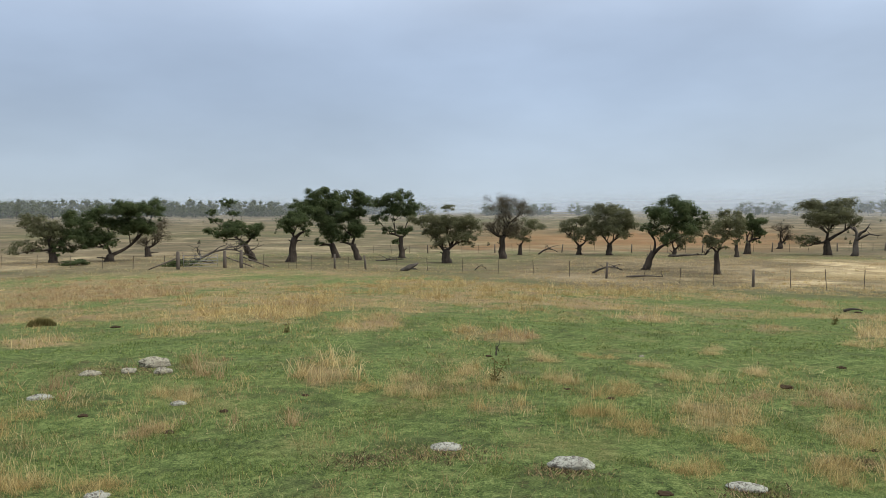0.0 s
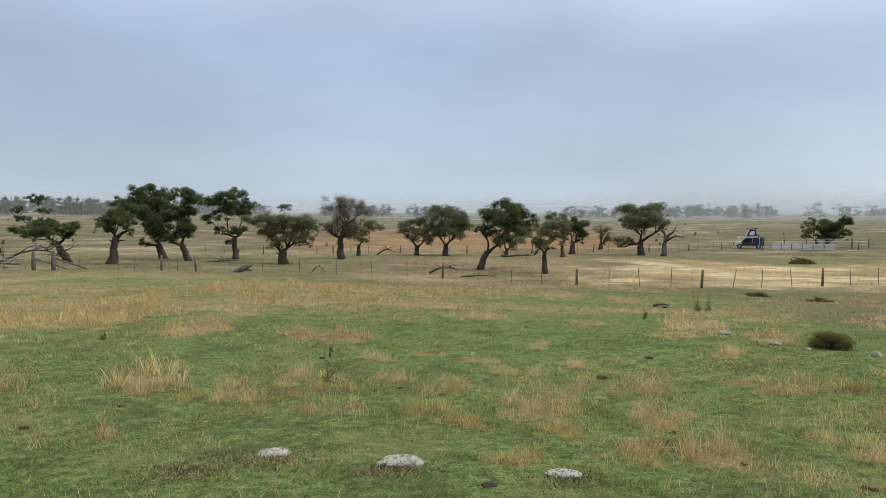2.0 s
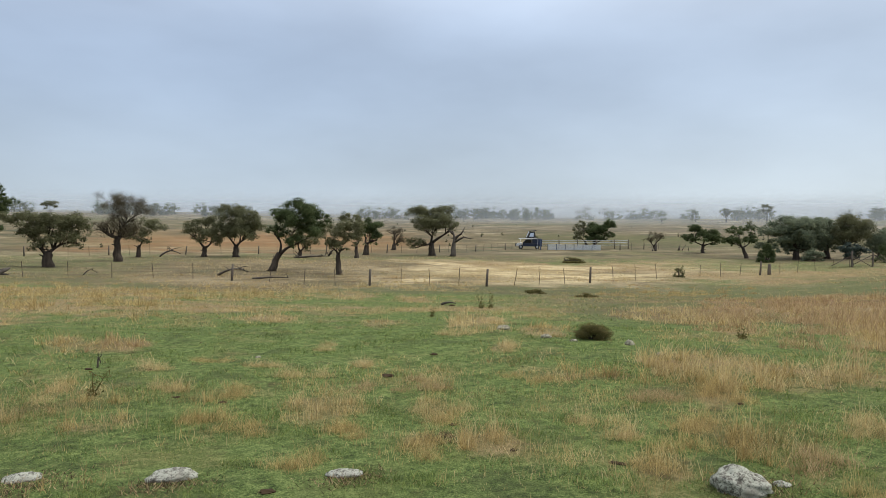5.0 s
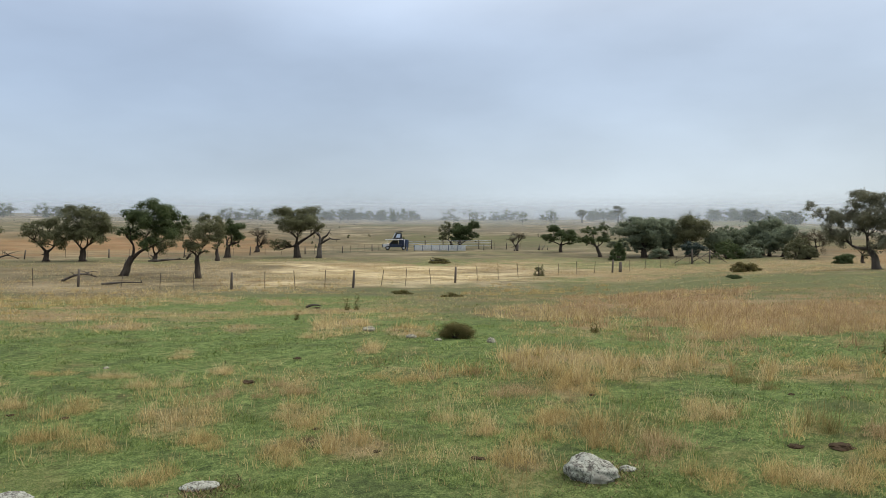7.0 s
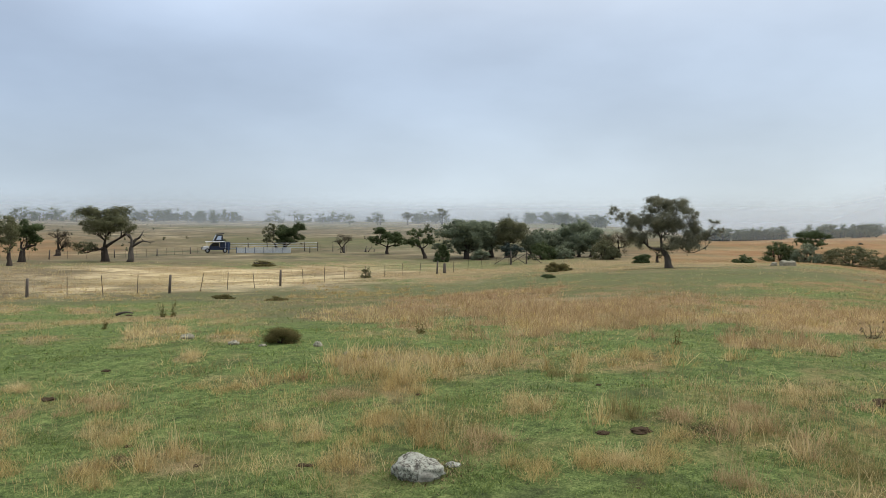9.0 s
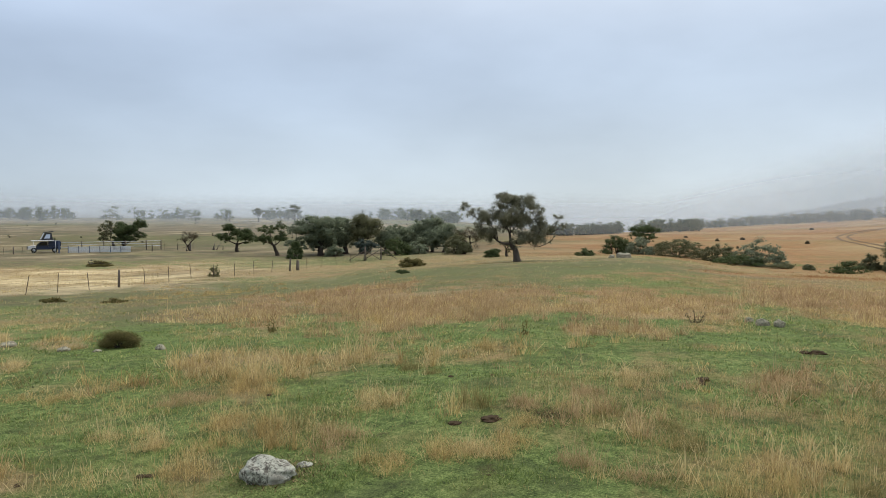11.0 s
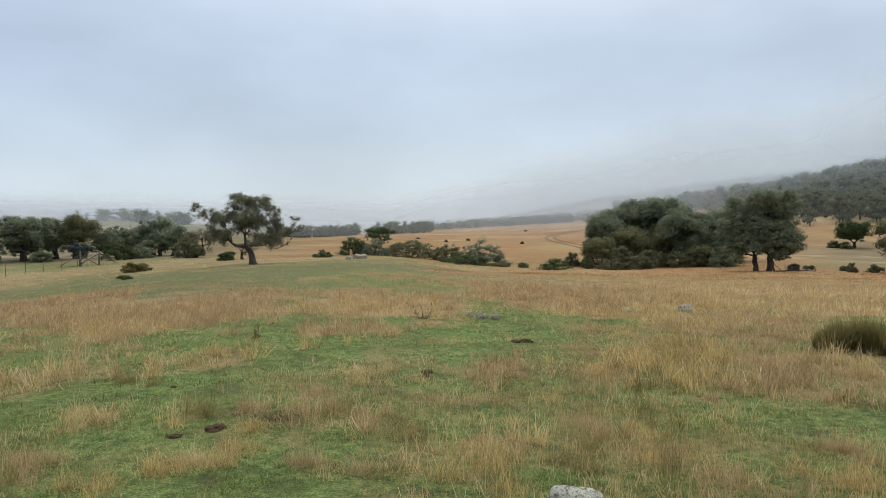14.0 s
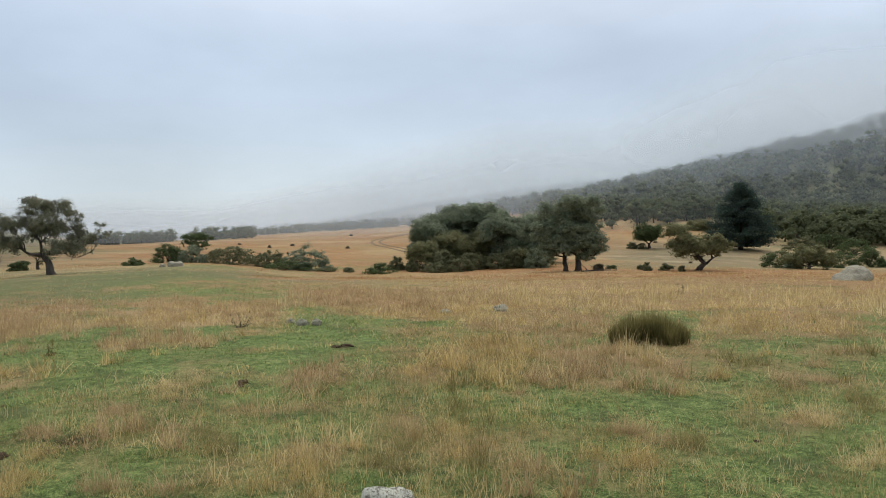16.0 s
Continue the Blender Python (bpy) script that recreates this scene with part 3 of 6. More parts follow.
def blades(name, x, y, height, width, lean, mat, bends=True, z=None, label="", category=""):
    """A mass of grass blades as one object: each is a narrow bent strip."""
    n = len(x)
    z = land(x, y) if z is None else z
    ang = rng.uniform(0, 2 * np.pi, n)
    out = np.stack([np.cos(ang), np.sin(ang), np.zeros(n)], 1)
    face = rng.uniform(0, 2 * np.pi, n)
    side = np.stack([np.cos(face), np.sin(face), np.zeros(n)], 1) * (width * 0.5)[:, None]
    foot = np.stack([x, y, z - 0.015], 1)
    up = np.array([0, 0, 1.0])
    tip = foot + out * (lean * height)[:, None] + up * (height * np.clip(1 - lean**2 * 0.55, 0.15, 1))[:, None]
    if bends:
        mid = foot + out * (lean * height * 0.38)[:, None] + up * (height * (0.62 - 0.08 * lean))[:, None]
        v = np.stack([foot - side, foot + side, mid + side * 0.75, mid - side * 0.75, tip], 1).reshape(-1, 3)
        k = np.arange(n) * 5
        me = mesh_fast(name, v, tris=np.stack([k + 3, k + 2, k + 4], 1), quads=np.stack([k, k + 1, k + 2, k + 3], 1))
    else:
        v = np.stack([foot - side, foot + side, tip], 1).reshape(-1, 3)
        k = np.arange(n) * 3
        me = mesh_fast(name, v, tris=np.stack([k, k + 1, k + 2], 1))
    me.materials.append(mat)
    if not label:
        return me
    return tagged(new(name, me), label, category, "", "stuff")

# ---- ground ----
def band(v, a, b, soft):
    return np.clip((v - a) / soft + 0.5, 0, 1) * np.clip((b - v) / soft + 0.5, 0, 1)


# stands of dry grass: bearing, half width in degrees, distance from, to, share of dry grass, height and kind
# (0 straw, 1 pale, 2 rusty, 3 olive)
PATCHES = []


def dry_patches(rows):
    for az, half, r0, r1, share, h, kind in rows:
        r1, share = (min(r1, 45.0) if az > 86 else r1), (share * 0.84 if r0 > 17 and az < 86 else share)
        mid = math.sqrt(r0 * r1)
        deep = max(r1 - r0, 0.6 * h + 0.035 * mid)
        PATCHES.append((az, max(half, 1.0 if mid > 9 else 1.4), mid, 0.5 * deep / mid, share, h, kind))


dry_patches((
        (-31.4, 0.4, 7.2, 8, 0.9, 0.3, 0), (-30.2, 1.7, 5.6, 6.2, 0.9, 0.3, 0), (-29.1, 2.6, 13.4, 15.3, 0.8, 0.22, 1), (-29.1, 2.6, 16.4, 22.4, 0.4, 0.2, 0), (-27.9, 3.5, 8.8, 9.8, 0.6, 0.2, 2), (-26.7, 1.9, 5.4, 5.5, 0.6, 0.2, 0), (-26.2, 2.3, 8.1, 8.5, 0.7, 0.2, 0), (-25.6, 5.9, 27.4, 54.6, 0.8, 0.28, 2), (-23, 1.9, 6.8, 7.3, 0.6, 0.18, 2), (-21, 0.8, 8.2, 8.8, 0.7, 0.3, 1), (-20.6, 3.7, 13.3, 15.9, 0.8, 0.28, 0), (-18.7, 2.2, 8.9, 11.3, 0.8, 0.25, 2), (-15.5, 5.4, 15.3, 21.9, 0.75, 0.28, 0), (-14.7, 3.2, 6.7, 7.7, 0.6, 0.2, 2)))
dry_patches((
        (-13.6, 6.1, 17.9, 37.4, 0.7, 0.28, 0), (-9.2, 2.5, 8.3, 10.2, 0.95, 0.42, 1), (-6.2, 2.2, 13.9, 16.9, 0.8, 0.25, 2), (-5.4, 1.4, 8.2, 8.6, 0.5, 0.2, 0), (-2.9, 1.2, 18.4, 22, 0.7, 0.25, 1), (-2.8, 1.2, 8.1, 9.4, 0.9, 0.38, 1), (1.1, 0.8, 8.8, 9.6, 0.7, 0.25, 1), (1.5, 8.2, 23.7, 49.3, 0.75, 0.28, 0), (1.6, 1.2, 12.4, 14.2, 0.9, 0.3, 0), (3.8, 1.2, 8.5, 9.5, 0.5, 0.25, 0), (4.4, 3.1, 7.2, 7.8, 0.7, 0.22, 0), (4.8, 1.8, 12.4, 13.6, 0.9, 0.25, 2), (6.1, 1.5, 18.1, 24.8, 0.6, 0.22, 0), (7.3, 0.7, 10.4, 11.4, 0.8, 0.22, 1)))
dry_patches((
        (7.7, 0.7, 8.3, 8.9, 0.7, 0.28, 1), (11.2, 1.5, 6.5, 7.3, 0.9, 0.33, 0), (11.4, 1.3, 10.3, 11.1, 0.7, 0.15, 0), (11.5, 2.2, 8.1, 8.9, 0.8, 0.25, 0), (14.2, 1.5, 6.6, 7, 0.5, 0.22, 0), (14.5, 5.3, 28.4, 50.6, 0.6, 0.25, 0), (15, 1.1, 9.6, 10.5, 0.6, 0.2, 1), (15.1, 2.3, 18.6, 23.8, 0.6, 0.2, 0), (15.2, 1.7, 8.3, 8.7, 0.6, 0.2, 0), (15.6, 2.3, 15.9, 18.2, 0.8, 0.22, 1), (18.3, 1.4, 8.6, 9.5, 0.8, 0.3, 1), (19.1, 1, 11.8, 12.7, 0.9, 0.2, 1), (19.1, 1.1, 5.5, 5.9, 0.6, 0.25, 0), (20, 3.2, 7, 8.3, 0.85, 0.3, 1)))
dry_patches((
        (21.5, 1.7, 27.1, 39.6, 0.7, 0.22, 1), (21.8, 1.4, 6.5, 7, 0.8, 0.3, 0), (22.3, 0.6, 10.2, 10.8, 0.7, 0.2, 1), (24, 1.3, 14.5, 16.9, 0.7, 0.22, 0), (24.6, 1.5, 8.5, 9.2, 0.7, 0.22, 2), (25.4, 5.6, 41.7, 55.3, 0.5, 0.25, 1), (26.5, 1.4, 26.3, 32.8, 0.85, 0.22, 1), (28.1, 1.6, 5.8, 6.7, 0.9, 0.35, 0), (28.5, 1.1, 8, 9.1, 0.8, 0.28, 2), (29, 1.8, 6.6, 7.5, 0.75, 0.3, 1), (29.7, 0.7, 12.5, 13.6, 0.8, 0.25, 1), (30, 1.2, 7, 7.9, 0.6, 0.22, 0), (30.4, 0.7, 14.1, 17.6, 0.9, 0.3, 1), (31.9, 2.3, 13.7, 17.8, 0.9, 0.3, 1)))
dry_patches((
        (33.3, 2.7, 5.9, 6.8, 0.85, 0.35, 1), (33.8, 0.8, 11.1, 12.5, 0.8, 0.25, 1), (36.4, 1.4, 9.1, 10.1, 0.5, 0.22, 0), (36.4, 2.2, 12.9, 16, 0.9, 0.25, 0), (39.6, 2.9, 9.1, 9.9, 0.75, 0.25, 0), (42.8, 2.1, 6.4, 7.2, 0.75, 0.32, 1), (45.7, 1.8, 8, 8.5, 0.6, 0.25, 2), (46.1, 4.9, 39.3, 53.3, 0.6, 0.25, 0), (46.4, 2.5, 5.5, 6.4, 0.85, 0.36, 0), (47.8, 4.8, 16.8, 26.4, 0.65, 0.25, 1), (49, 3.8, 9.1, 11.9, 0.95, 0.42, 1), (49.1, 1.2, 7, 7.3, 0.6, 0.3, 0), (50.2, 1.6, 8, 9, 0.85, 0.35, 0), (50.4, 2.3, 16.6, 39, 0.7, 0.28, 2)))
dry_patches((
        (53.8, 3.4, 6.1, 7.1, 0.85, 0.36, 0), (54.8, 2.4, 9.1, 11.1, 0.95, 0.45, 1), (57.1, 4.8, 17.7, 44.1, 0.95, 0.32, 2), (57.6, 1.7, 6.1, 6.4, 0.9, 0.3, 2), (59.4, 2.5, 9.9, 11.1, 0.75, 0.32, 1), (59.6, 2.5, 13.2, 17.2, 0.8, 0.28, 0), (60.1, 1.8, 7.1, 8, 0.8, 0.33, 1), (60.7, 1.6, 5.2, 5.6, 0.85, 0.32, 0), (62.8, 2.3, 10.8, 11.8, 0.6, 0.22, 0), (62.9, 0.8, 8.7, 9.7, 0.6, 0.28, 3), (64.3, 8.8, 12.3, 27.8, 0.9, 0.3, 2), (65.8, 1.9, 5.7, 5.8, 0.5, 0.22, 0), (65.9, 4.2, 13.3, 25.3, 0.95, 0.3, 2), (66.5, 2.2, 6.9, 7.7, 0.85, 0.28, 3)))
dry_patches((
        (66.8, 1.6, 5.7, 6, 0.6, 0.25, 1), (66.9, 5.2, 9.4, 11.5, 0.8, 0.3, 0), (68.8, 1.3, 10.3, 11, 0.6, 0.25, 0), (69.3, 1.9, 6.9, 7.4, 0.65, 0.22, 2), (69.4, 0.8, 5.7, 6.4, 0.7, 0.3, 0), (72.5, 1.5, 6.5, 7.1, 0.5, 0.22, 0), (75.6, 2.8, 10.6, 11.5, 0.7, 0.25, 0), (76, 0.5, 7.6, 8, 0.8, 0.2, 2), (77.5, 2.5, 5, 5.6, 0.9, 0.33, 2), (77.7, 4, 11.8, 14.3, 0.9, 0.3, 2), (77.7, 4.1, 6.2, 7.2, 0.85, 0.3, 2), (79.4, 6.5, 14.7, 23.4, 0.95, 0.32, 2), (79.5, 1, 8.2, 9.3, 0.8, 0.3, 1), (83, 3.1, 4.8, 5.9, 0.8, 0.36, 3)))
dry_patches((
        (83.9, 2.2, 6.1, 6.8, 0.65, 0.28, 3), (84, 2.3, 13.7, 15.1, 0.8, 0.28, 0), (85.5, 3.9, 7.8, 8.7, 0.65, 0.22, 2), (88.1, 2.2, 4.9, 5.5, 0.9, 0.4, 0), (89.1, 3.2, 5.5, 6.6, 0.9, 0.36, 1), (90.6, 4.7, 8.2, 10.2, 0.9, 0.3, 2), (94.7, 8.8, 19.4, 33.5, 1, 0.33, 2), (95.4, 3.3, 6.3, 7.5, 0.65, 0.3, 1), (96.4, 2.3, 5.2, 6.1, 0.65, 0.28, 3), (96.5, 1.4, 8.6, 10, 0.65, 0.25, 0), (97.8, 5.7, 16.7, 20.3, 0.8, 0.3, 0), (99.5, 1.5, 5.9, 7.1, 0.65, 0.3, 0), (99.5, 1.8, 8.5, 12.8, 0.8, 0.33, 0), (101.1, 2.6, 5.6, 8.4, 0.65, 0.3, 3)))
dry_patches((
        (101.2, 3.6, 8.5, 12.3, 0.95, 0.4, 0), (102.4, 1.2, 8.7, 13.1, 0.95, 0.4, 0), (104.4, 1.9, 7.5, 8.2, 0.65, 0.22, 2), (105.7, 5.4, 12.4, 20, 0.85, 0.32, 2), (106.9, 4.4, 4.9, 5.7, 0.75, 0.32, 2), (107.6, 2.9, 8.3, 12.2, 0.75, 0.3, 2), (112.9, 2.6, 5, 5.9, 0.8, 0.36, 0), (113.1, 2.4, 9.7, 11.6, 0.95, 0.36, 1), (113.2, 4.2, 8.3, 9.9, 0.85, 0.3, 2), (113.6, 1.2, 6.4, 7.2, 0.75, 0.33, 2), (114.5, 14.2, 18.1, 30, 1, 0.38, 1), (117.8, 1.3, 6.2, 6.4, 0.45, 0.22, 3), (118.1, 0.9, 7.8, 9.4, 0.7, 0.35, 0), (121, 2.1, 9.7, 11.4, 0.5, 0.25, 3)))
dry_patches((
        (122.9, 5.9, 12.9, 19.1, 0.9, 0.34, 0), (124.1, 1.1, 7.2, 7.9, 0.65, 0.3, 1), (124.3, 1.3, 9, 10.6, 0.85, 0.3, 2), (127.1, 1.7, 9.5, 13.1, 0.75, 0.33, 3), (127.3, 1.5, 6.2, 6.7, 0.45, 0.25, 1), (127.6, 1.2, 8.2, 8.8, 0.5, 0.25, 3)))


def patch_weight(p, az, lr, wob):
    """How far a place lies inside a stand of dry grass, with ragged edges: 1 inside, 0 outside."""
    e = (np.abs((az - p[0]) / p[1]) ** 2.6 + np.abs((lr - math.log(p[2])) / p[3]) ** 2.6) ** (1 / 2.6)
    return np.clip((1.25 - e + wob) / 0.5, 0, 1)


# bearing from, to, distance from, to, share of dry grass
DRY_FAR = (
    (-60, -18, 76, 125, 0.92), (-60, 20, 58, 78, 0.60), (-18, 10, 66, 82, 0.62), (-18, 12, 82, 98, 0.40), (9, 58, 53, 92, 0.97), (10, 58, 92, 106, 0.35),
    (46, 90, 41, 66, 0.26), (60, 78, 66, 100, 0.75), (84, 150, 40, 90, 0.97), (108, 150, 84, 150, 0.70), (-60, 150, 106, 4200, 0.84), (97, 108, 380, 4200, 0.2), (108, 118, 265, 4200, 0.55), (118, 170, 175, 4200, 0.15),
)
RUSTY_ZONES = ((58, 150, 2.5, 15, 0.4), (96, 150, 9, 62, 0.65), (84, 135, 47, 94, 1.0), (70, 108, 88, 420, 0.86), (108, 119, 160, 265, 0.85), (2, 26, 118, 190, 0.75), (44, 100, 15, 42, 0.55))


def zones(x, y, rows, start):
    r = np.hypot(x, y)
    az = (np.degrees(np.arctan2(x, y)) + 90) % 360 - 90
    wob = (vnoise(x / 5, y / 5, 21) - 0.5) * 0.30 + (vnoise(x / 17, y / 17, 22) - 0.5) * 0.45 + (vnoise(x / 1.6, y / 1.6, 23) - 0.5) * 0.25
    lr, az = np.log(np.maximum(r, 0.5)) + wob * 0.6, az + wob * 14
    out = start
    for a, b, c, d, v in rows:
        w = band(az, a, b, 8.0) * band(lr, math.log(c), math.log(d), 0.24)
        out = out * (1 - w) + v * w
    return out


def bearing(x, y):
    return (np.degrees(np.arctan2(x, y)) + 90) % 360 - 90


def dryness(x, y):
    x, y = np.asarray(x, float), np.asarray(y, float)
    r = np.hypot(x, y)
    s = 0.17 + np.interp(bearing(x, y), (-20, 5, 16, 40, 55, 85, 100), (0.41, 0.34, 0.26, 0.21, 0.28, 0.30, 0.55)) * np.clip((r - 13) / 9, 0, 1) + np.interp(bearing(x, y), (62, 76, 86, 104, 110), (0.0, 0.24, 0.42, 0.42, 0.12)) * np.clip((13 - r) / 3, 0, 1) + 0.5 * np.clip((bearing(x, y) - 92) / 6, 0, 1) * np.clip((r - 7.6) / 1.2, 0, 1) * np.clip((16 - r) / 3, 0, 1)
    s = s + (vnoise(x / 6, y / 6, 37) * 0.6 + vnoise(x / 13, y / 13, 38) * 0.4 - 0.5) * 0.8 * np.clip((r - 12) / 14, 0, 1)
    near = np.nonzero(r < 62)
    if len(near[0]):
        a, lr = bearing(x[near], y[near]), np.log(np.maximum(r[near], 0.5))
        wob = (vnoise(x[near] / 0.7, y[near] / 0.7, 24) - 0.5) * 0.5 + (vnoise(x[near] / 2.6, y[near] / 2.6, 25) - 0.5) * 0.6
        t = s[near]
        for p in PATCHES:
            t = np.maximum(t, p[4] * patch_weight(p, a, lr, wob))
        s[near] = t
    s = zones(x, y, DRY_FAR, s)
    patch = vnoise(x / 0.4, y / 0.4, 31) * 0.40 + vnoise(x / 0.95, y / 0.95, 33) * 0.40 + vnoise(x / 2.4, y / 2.4, 32) * 0.4 - 0.6
    s = s + (vnoise(x / 60, y / 60, 34) * 0.5 + vnoise(x / 150, y / 150, 35) * 0.5 + vnoise(x / 22, y / 22, 36) * 0.3 - 0.66) * 1.1 * np.clip((r - 100) / 40, 0, 1) * (1 - rustiness(x, y) * 0.6)
    s = np.clip(s, 0, 1)
    return np.clip(0.03 + s * 0.95 + patch * np.clip(1.1 - r / 70, 0.35, 1) * (1 - 0.45 * np.abs(2 * s - 1) ** 4), 0, 1)


def rustiness(x, y):
    return zones(np.asarray(x, float), np.asarray(y, float), RUSTY_ZONES, np.zeros(np.shape(x)))


CREAM_ZONES = ((24, 50, 55, 88, 0.9), (-60, -20, 78, 100, 0.7), (-16, 8, 92, 112, 0.6))


def creaminess(x, y):
    x, y = np.asarray(x, float), np.asarray(y, float)
    return zones(x, y, CREAM_ZONES, np.zeros(x.shape)) * np.clip(1.9 * vnoise(x / 4.5, y / 4.5, 91) * (0.6 + 0.8 * vnoise(x / 1.8, y / 1.8, 92)) - 0.1, 0, 1.2)


DULL_ZONES = ((-60, 82, 98, 4200, 1.0), (82, 98, 420, 4200, 1.0), (97, 108, 380, 4200, 1.0), (108, 118, 265, 4200, 1.0), (118, 170, 175, 4200, 1.0), (104, 122, 96, 165, 0.7), (-60, -18, 58, 98, 0.9), (-18, 14, 60, 98, 0.85), (36, 72, 18, 62, 0.85), (4, 46, 36, 58, 0.95), (56, 90, 38, 68, 0.80), (8, 27, 52, 92, 0.8))


def dullness(x, y):
    """Share of brown, heathy grass."""
    return zones(np.asarray(x, float), np.asarray(y, float), DULL_ZONES, np.zeros(np.shape(x)))


def build_ground():
    az = np.concatenate([np.arange(-50, 140, 0.5), np.arange(140, 310, 4.0)])
    rad = np.concatenate([[0.6, 1.2, 1.8], np.exp(np.linspace(math.log(2.4), math.log(4100), 210))])
    a, r = np.meshgrid(np.radians(az), rad)
    x, y = r * np.sin(a), r * np.cos(a)
    z = land(x, y)
    na, nr = len(az), len(rad)
    v = np.concatenate([[[0, 0, 0]], np.stack([x, y, z], -1).reshape(-1, 3)])
    i, j = np.meshgrid(np.arange(nr - 1), np.arange(na), indexing="ij")
    k = (j + 1) % na
    q = np.stack([1 + i * na + j, 1 + (i + 1) * na + j, 1 + (i + 1) * na + k, 1 + i * na + k], -1).reshape(-1, 4)
    jj = np.arange(na)
    t = np.stack([np.zeros(na, int), 1 + (jj + 1) % na, 1 + jj], 1)
    me = mesh_fast("ground", v, tris=t, quads=q[:, ::-1])
    if me.polygons[0].normal.z < 0:
        me.flip_normals()
    for key, f in (("straw", dryness), ("rust", rustiness), ("cream", creaminess), ("dull", dullness)):
        at = me.attributes.new(key, "FLOAT", "POINT")
        share = f(v[:, 0], v[:, 1])
        if key == "straw":  # close by, the turf shows green between the dry stalks
            share = share * np.clip(0.52 + (np.hypot(v[:, 0], v[:, 1]) - 9) / 26, 0.52, 1)
        at.data.foreach_set("value", share.astype(np.float32))
    me.materials.append(GROUND)
    smooth(me)
    return tagged(new("ground", me), "rolling pasture of short green turf and dry straw-coloured grass", "ground", "", "structure")


build_ground()


# ---- mist: haze over the far country, painted on thin see-through sheets ----
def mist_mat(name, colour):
    """Haze tone for a sheet that scatters daylight both ways; the sheet's thickness value sets the share that covers.
    """
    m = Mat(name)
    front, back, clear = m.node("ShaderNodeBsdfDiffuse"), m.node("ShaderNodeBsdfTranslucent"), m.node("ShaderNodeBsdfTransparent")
    tint = m.mix(m.attr("pale_haze"), colour, (0.845, 0.915, 1.0))
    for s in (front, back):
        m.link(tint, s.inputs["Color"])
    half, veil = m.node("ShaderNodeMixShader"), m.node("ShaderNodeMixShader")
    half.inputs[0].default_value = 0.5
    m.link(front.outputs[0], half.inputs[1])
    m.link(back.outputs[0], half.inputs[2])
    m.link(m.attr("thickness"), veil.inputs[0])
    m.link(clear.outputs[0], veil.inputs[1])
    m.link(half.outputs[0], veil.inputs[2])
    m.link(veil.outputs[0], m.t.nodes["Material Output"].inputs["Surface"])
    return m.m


# nearer haze is toned darker; the farthest sheet is pale to meet the sky
MIST, CLOUD = mist_mat("mist", (0.66, 0.74, 0.83)), mist_mat("low_cloud", (0.845, 0.915, 1.0))


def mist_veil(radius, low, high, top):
    """A haze sheet at a distance: low is its thickness by the ground, high inside the cloud on the hill."""
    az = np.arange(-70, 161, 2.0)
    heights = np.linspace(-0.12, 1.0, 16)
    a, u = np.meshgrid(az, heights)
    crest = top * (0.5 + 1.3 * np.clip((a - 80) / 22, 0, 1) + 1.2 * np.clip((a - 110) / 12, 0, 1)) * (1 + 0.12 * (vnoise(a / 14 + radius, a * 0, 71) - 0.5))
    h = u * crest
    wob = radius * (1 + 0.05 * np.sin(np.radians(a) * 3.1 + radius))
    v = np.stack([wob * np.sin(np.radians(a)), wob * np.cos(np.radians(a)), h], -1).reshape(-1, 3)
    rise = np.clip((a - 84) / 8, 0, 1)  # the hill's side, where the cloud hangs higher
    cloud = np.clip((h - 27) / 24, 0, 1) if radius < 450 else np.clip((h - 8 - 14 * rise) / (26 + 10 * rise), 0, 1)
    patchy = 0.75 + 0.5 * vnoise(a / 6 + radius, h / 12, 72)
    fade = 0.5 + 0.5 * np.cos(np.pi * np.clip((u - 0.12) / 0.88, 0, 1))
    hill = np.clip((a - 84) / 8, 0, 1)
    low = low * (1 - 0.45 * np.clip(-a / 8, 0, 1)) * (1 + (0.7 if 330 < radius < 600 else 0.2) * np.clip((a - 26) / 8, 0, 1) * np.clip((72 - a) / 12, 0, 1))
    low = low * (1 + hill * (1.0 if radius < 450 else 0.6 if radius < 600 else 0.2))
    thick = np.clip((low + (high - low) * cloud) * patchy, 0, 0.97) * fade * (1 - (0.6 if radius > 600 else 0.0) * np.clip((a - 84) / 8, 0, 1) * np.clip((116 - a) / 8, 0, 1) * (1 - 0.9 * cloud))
    n = len(az)
    i, j = np.meshgrid(np.arange(len(heights) - 1), np.arange(n - 1), indexing="ij")
    q = np.stack([i * n + j, i * n + j + 1, (i + 1) * n + j + 1, (i + 1) * n + j], -1).reshape(-1, 4)
    me = smooth(mesh_fast("mist", v, quads=q))
    me.attributes.new("thickness", "FLOAT", "POINT").data.foreach_set("value", thick.ravel().astype(np.float32))
    # haze colour is made paler inside the cloud and away from the hill
    me.attributes.new("pale_haze", "FLOAT", "POINT").data.foreach_set("value", np.clip(cloud + 0.7 * (1 - hill), 0, 1).ravel().astype(np.float32))
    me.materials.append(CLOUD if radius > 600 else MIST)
    tagged(new("mist", me), "thin pale sheet standing in for morning mist", "mist", "veils of mist", "stuff")


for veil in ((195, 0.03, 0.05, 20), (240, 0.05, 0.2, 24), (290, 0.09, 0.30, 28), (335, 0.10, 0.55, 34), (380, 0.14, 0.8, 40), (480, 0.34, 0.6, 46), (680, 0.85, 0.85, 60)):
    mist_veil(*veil)

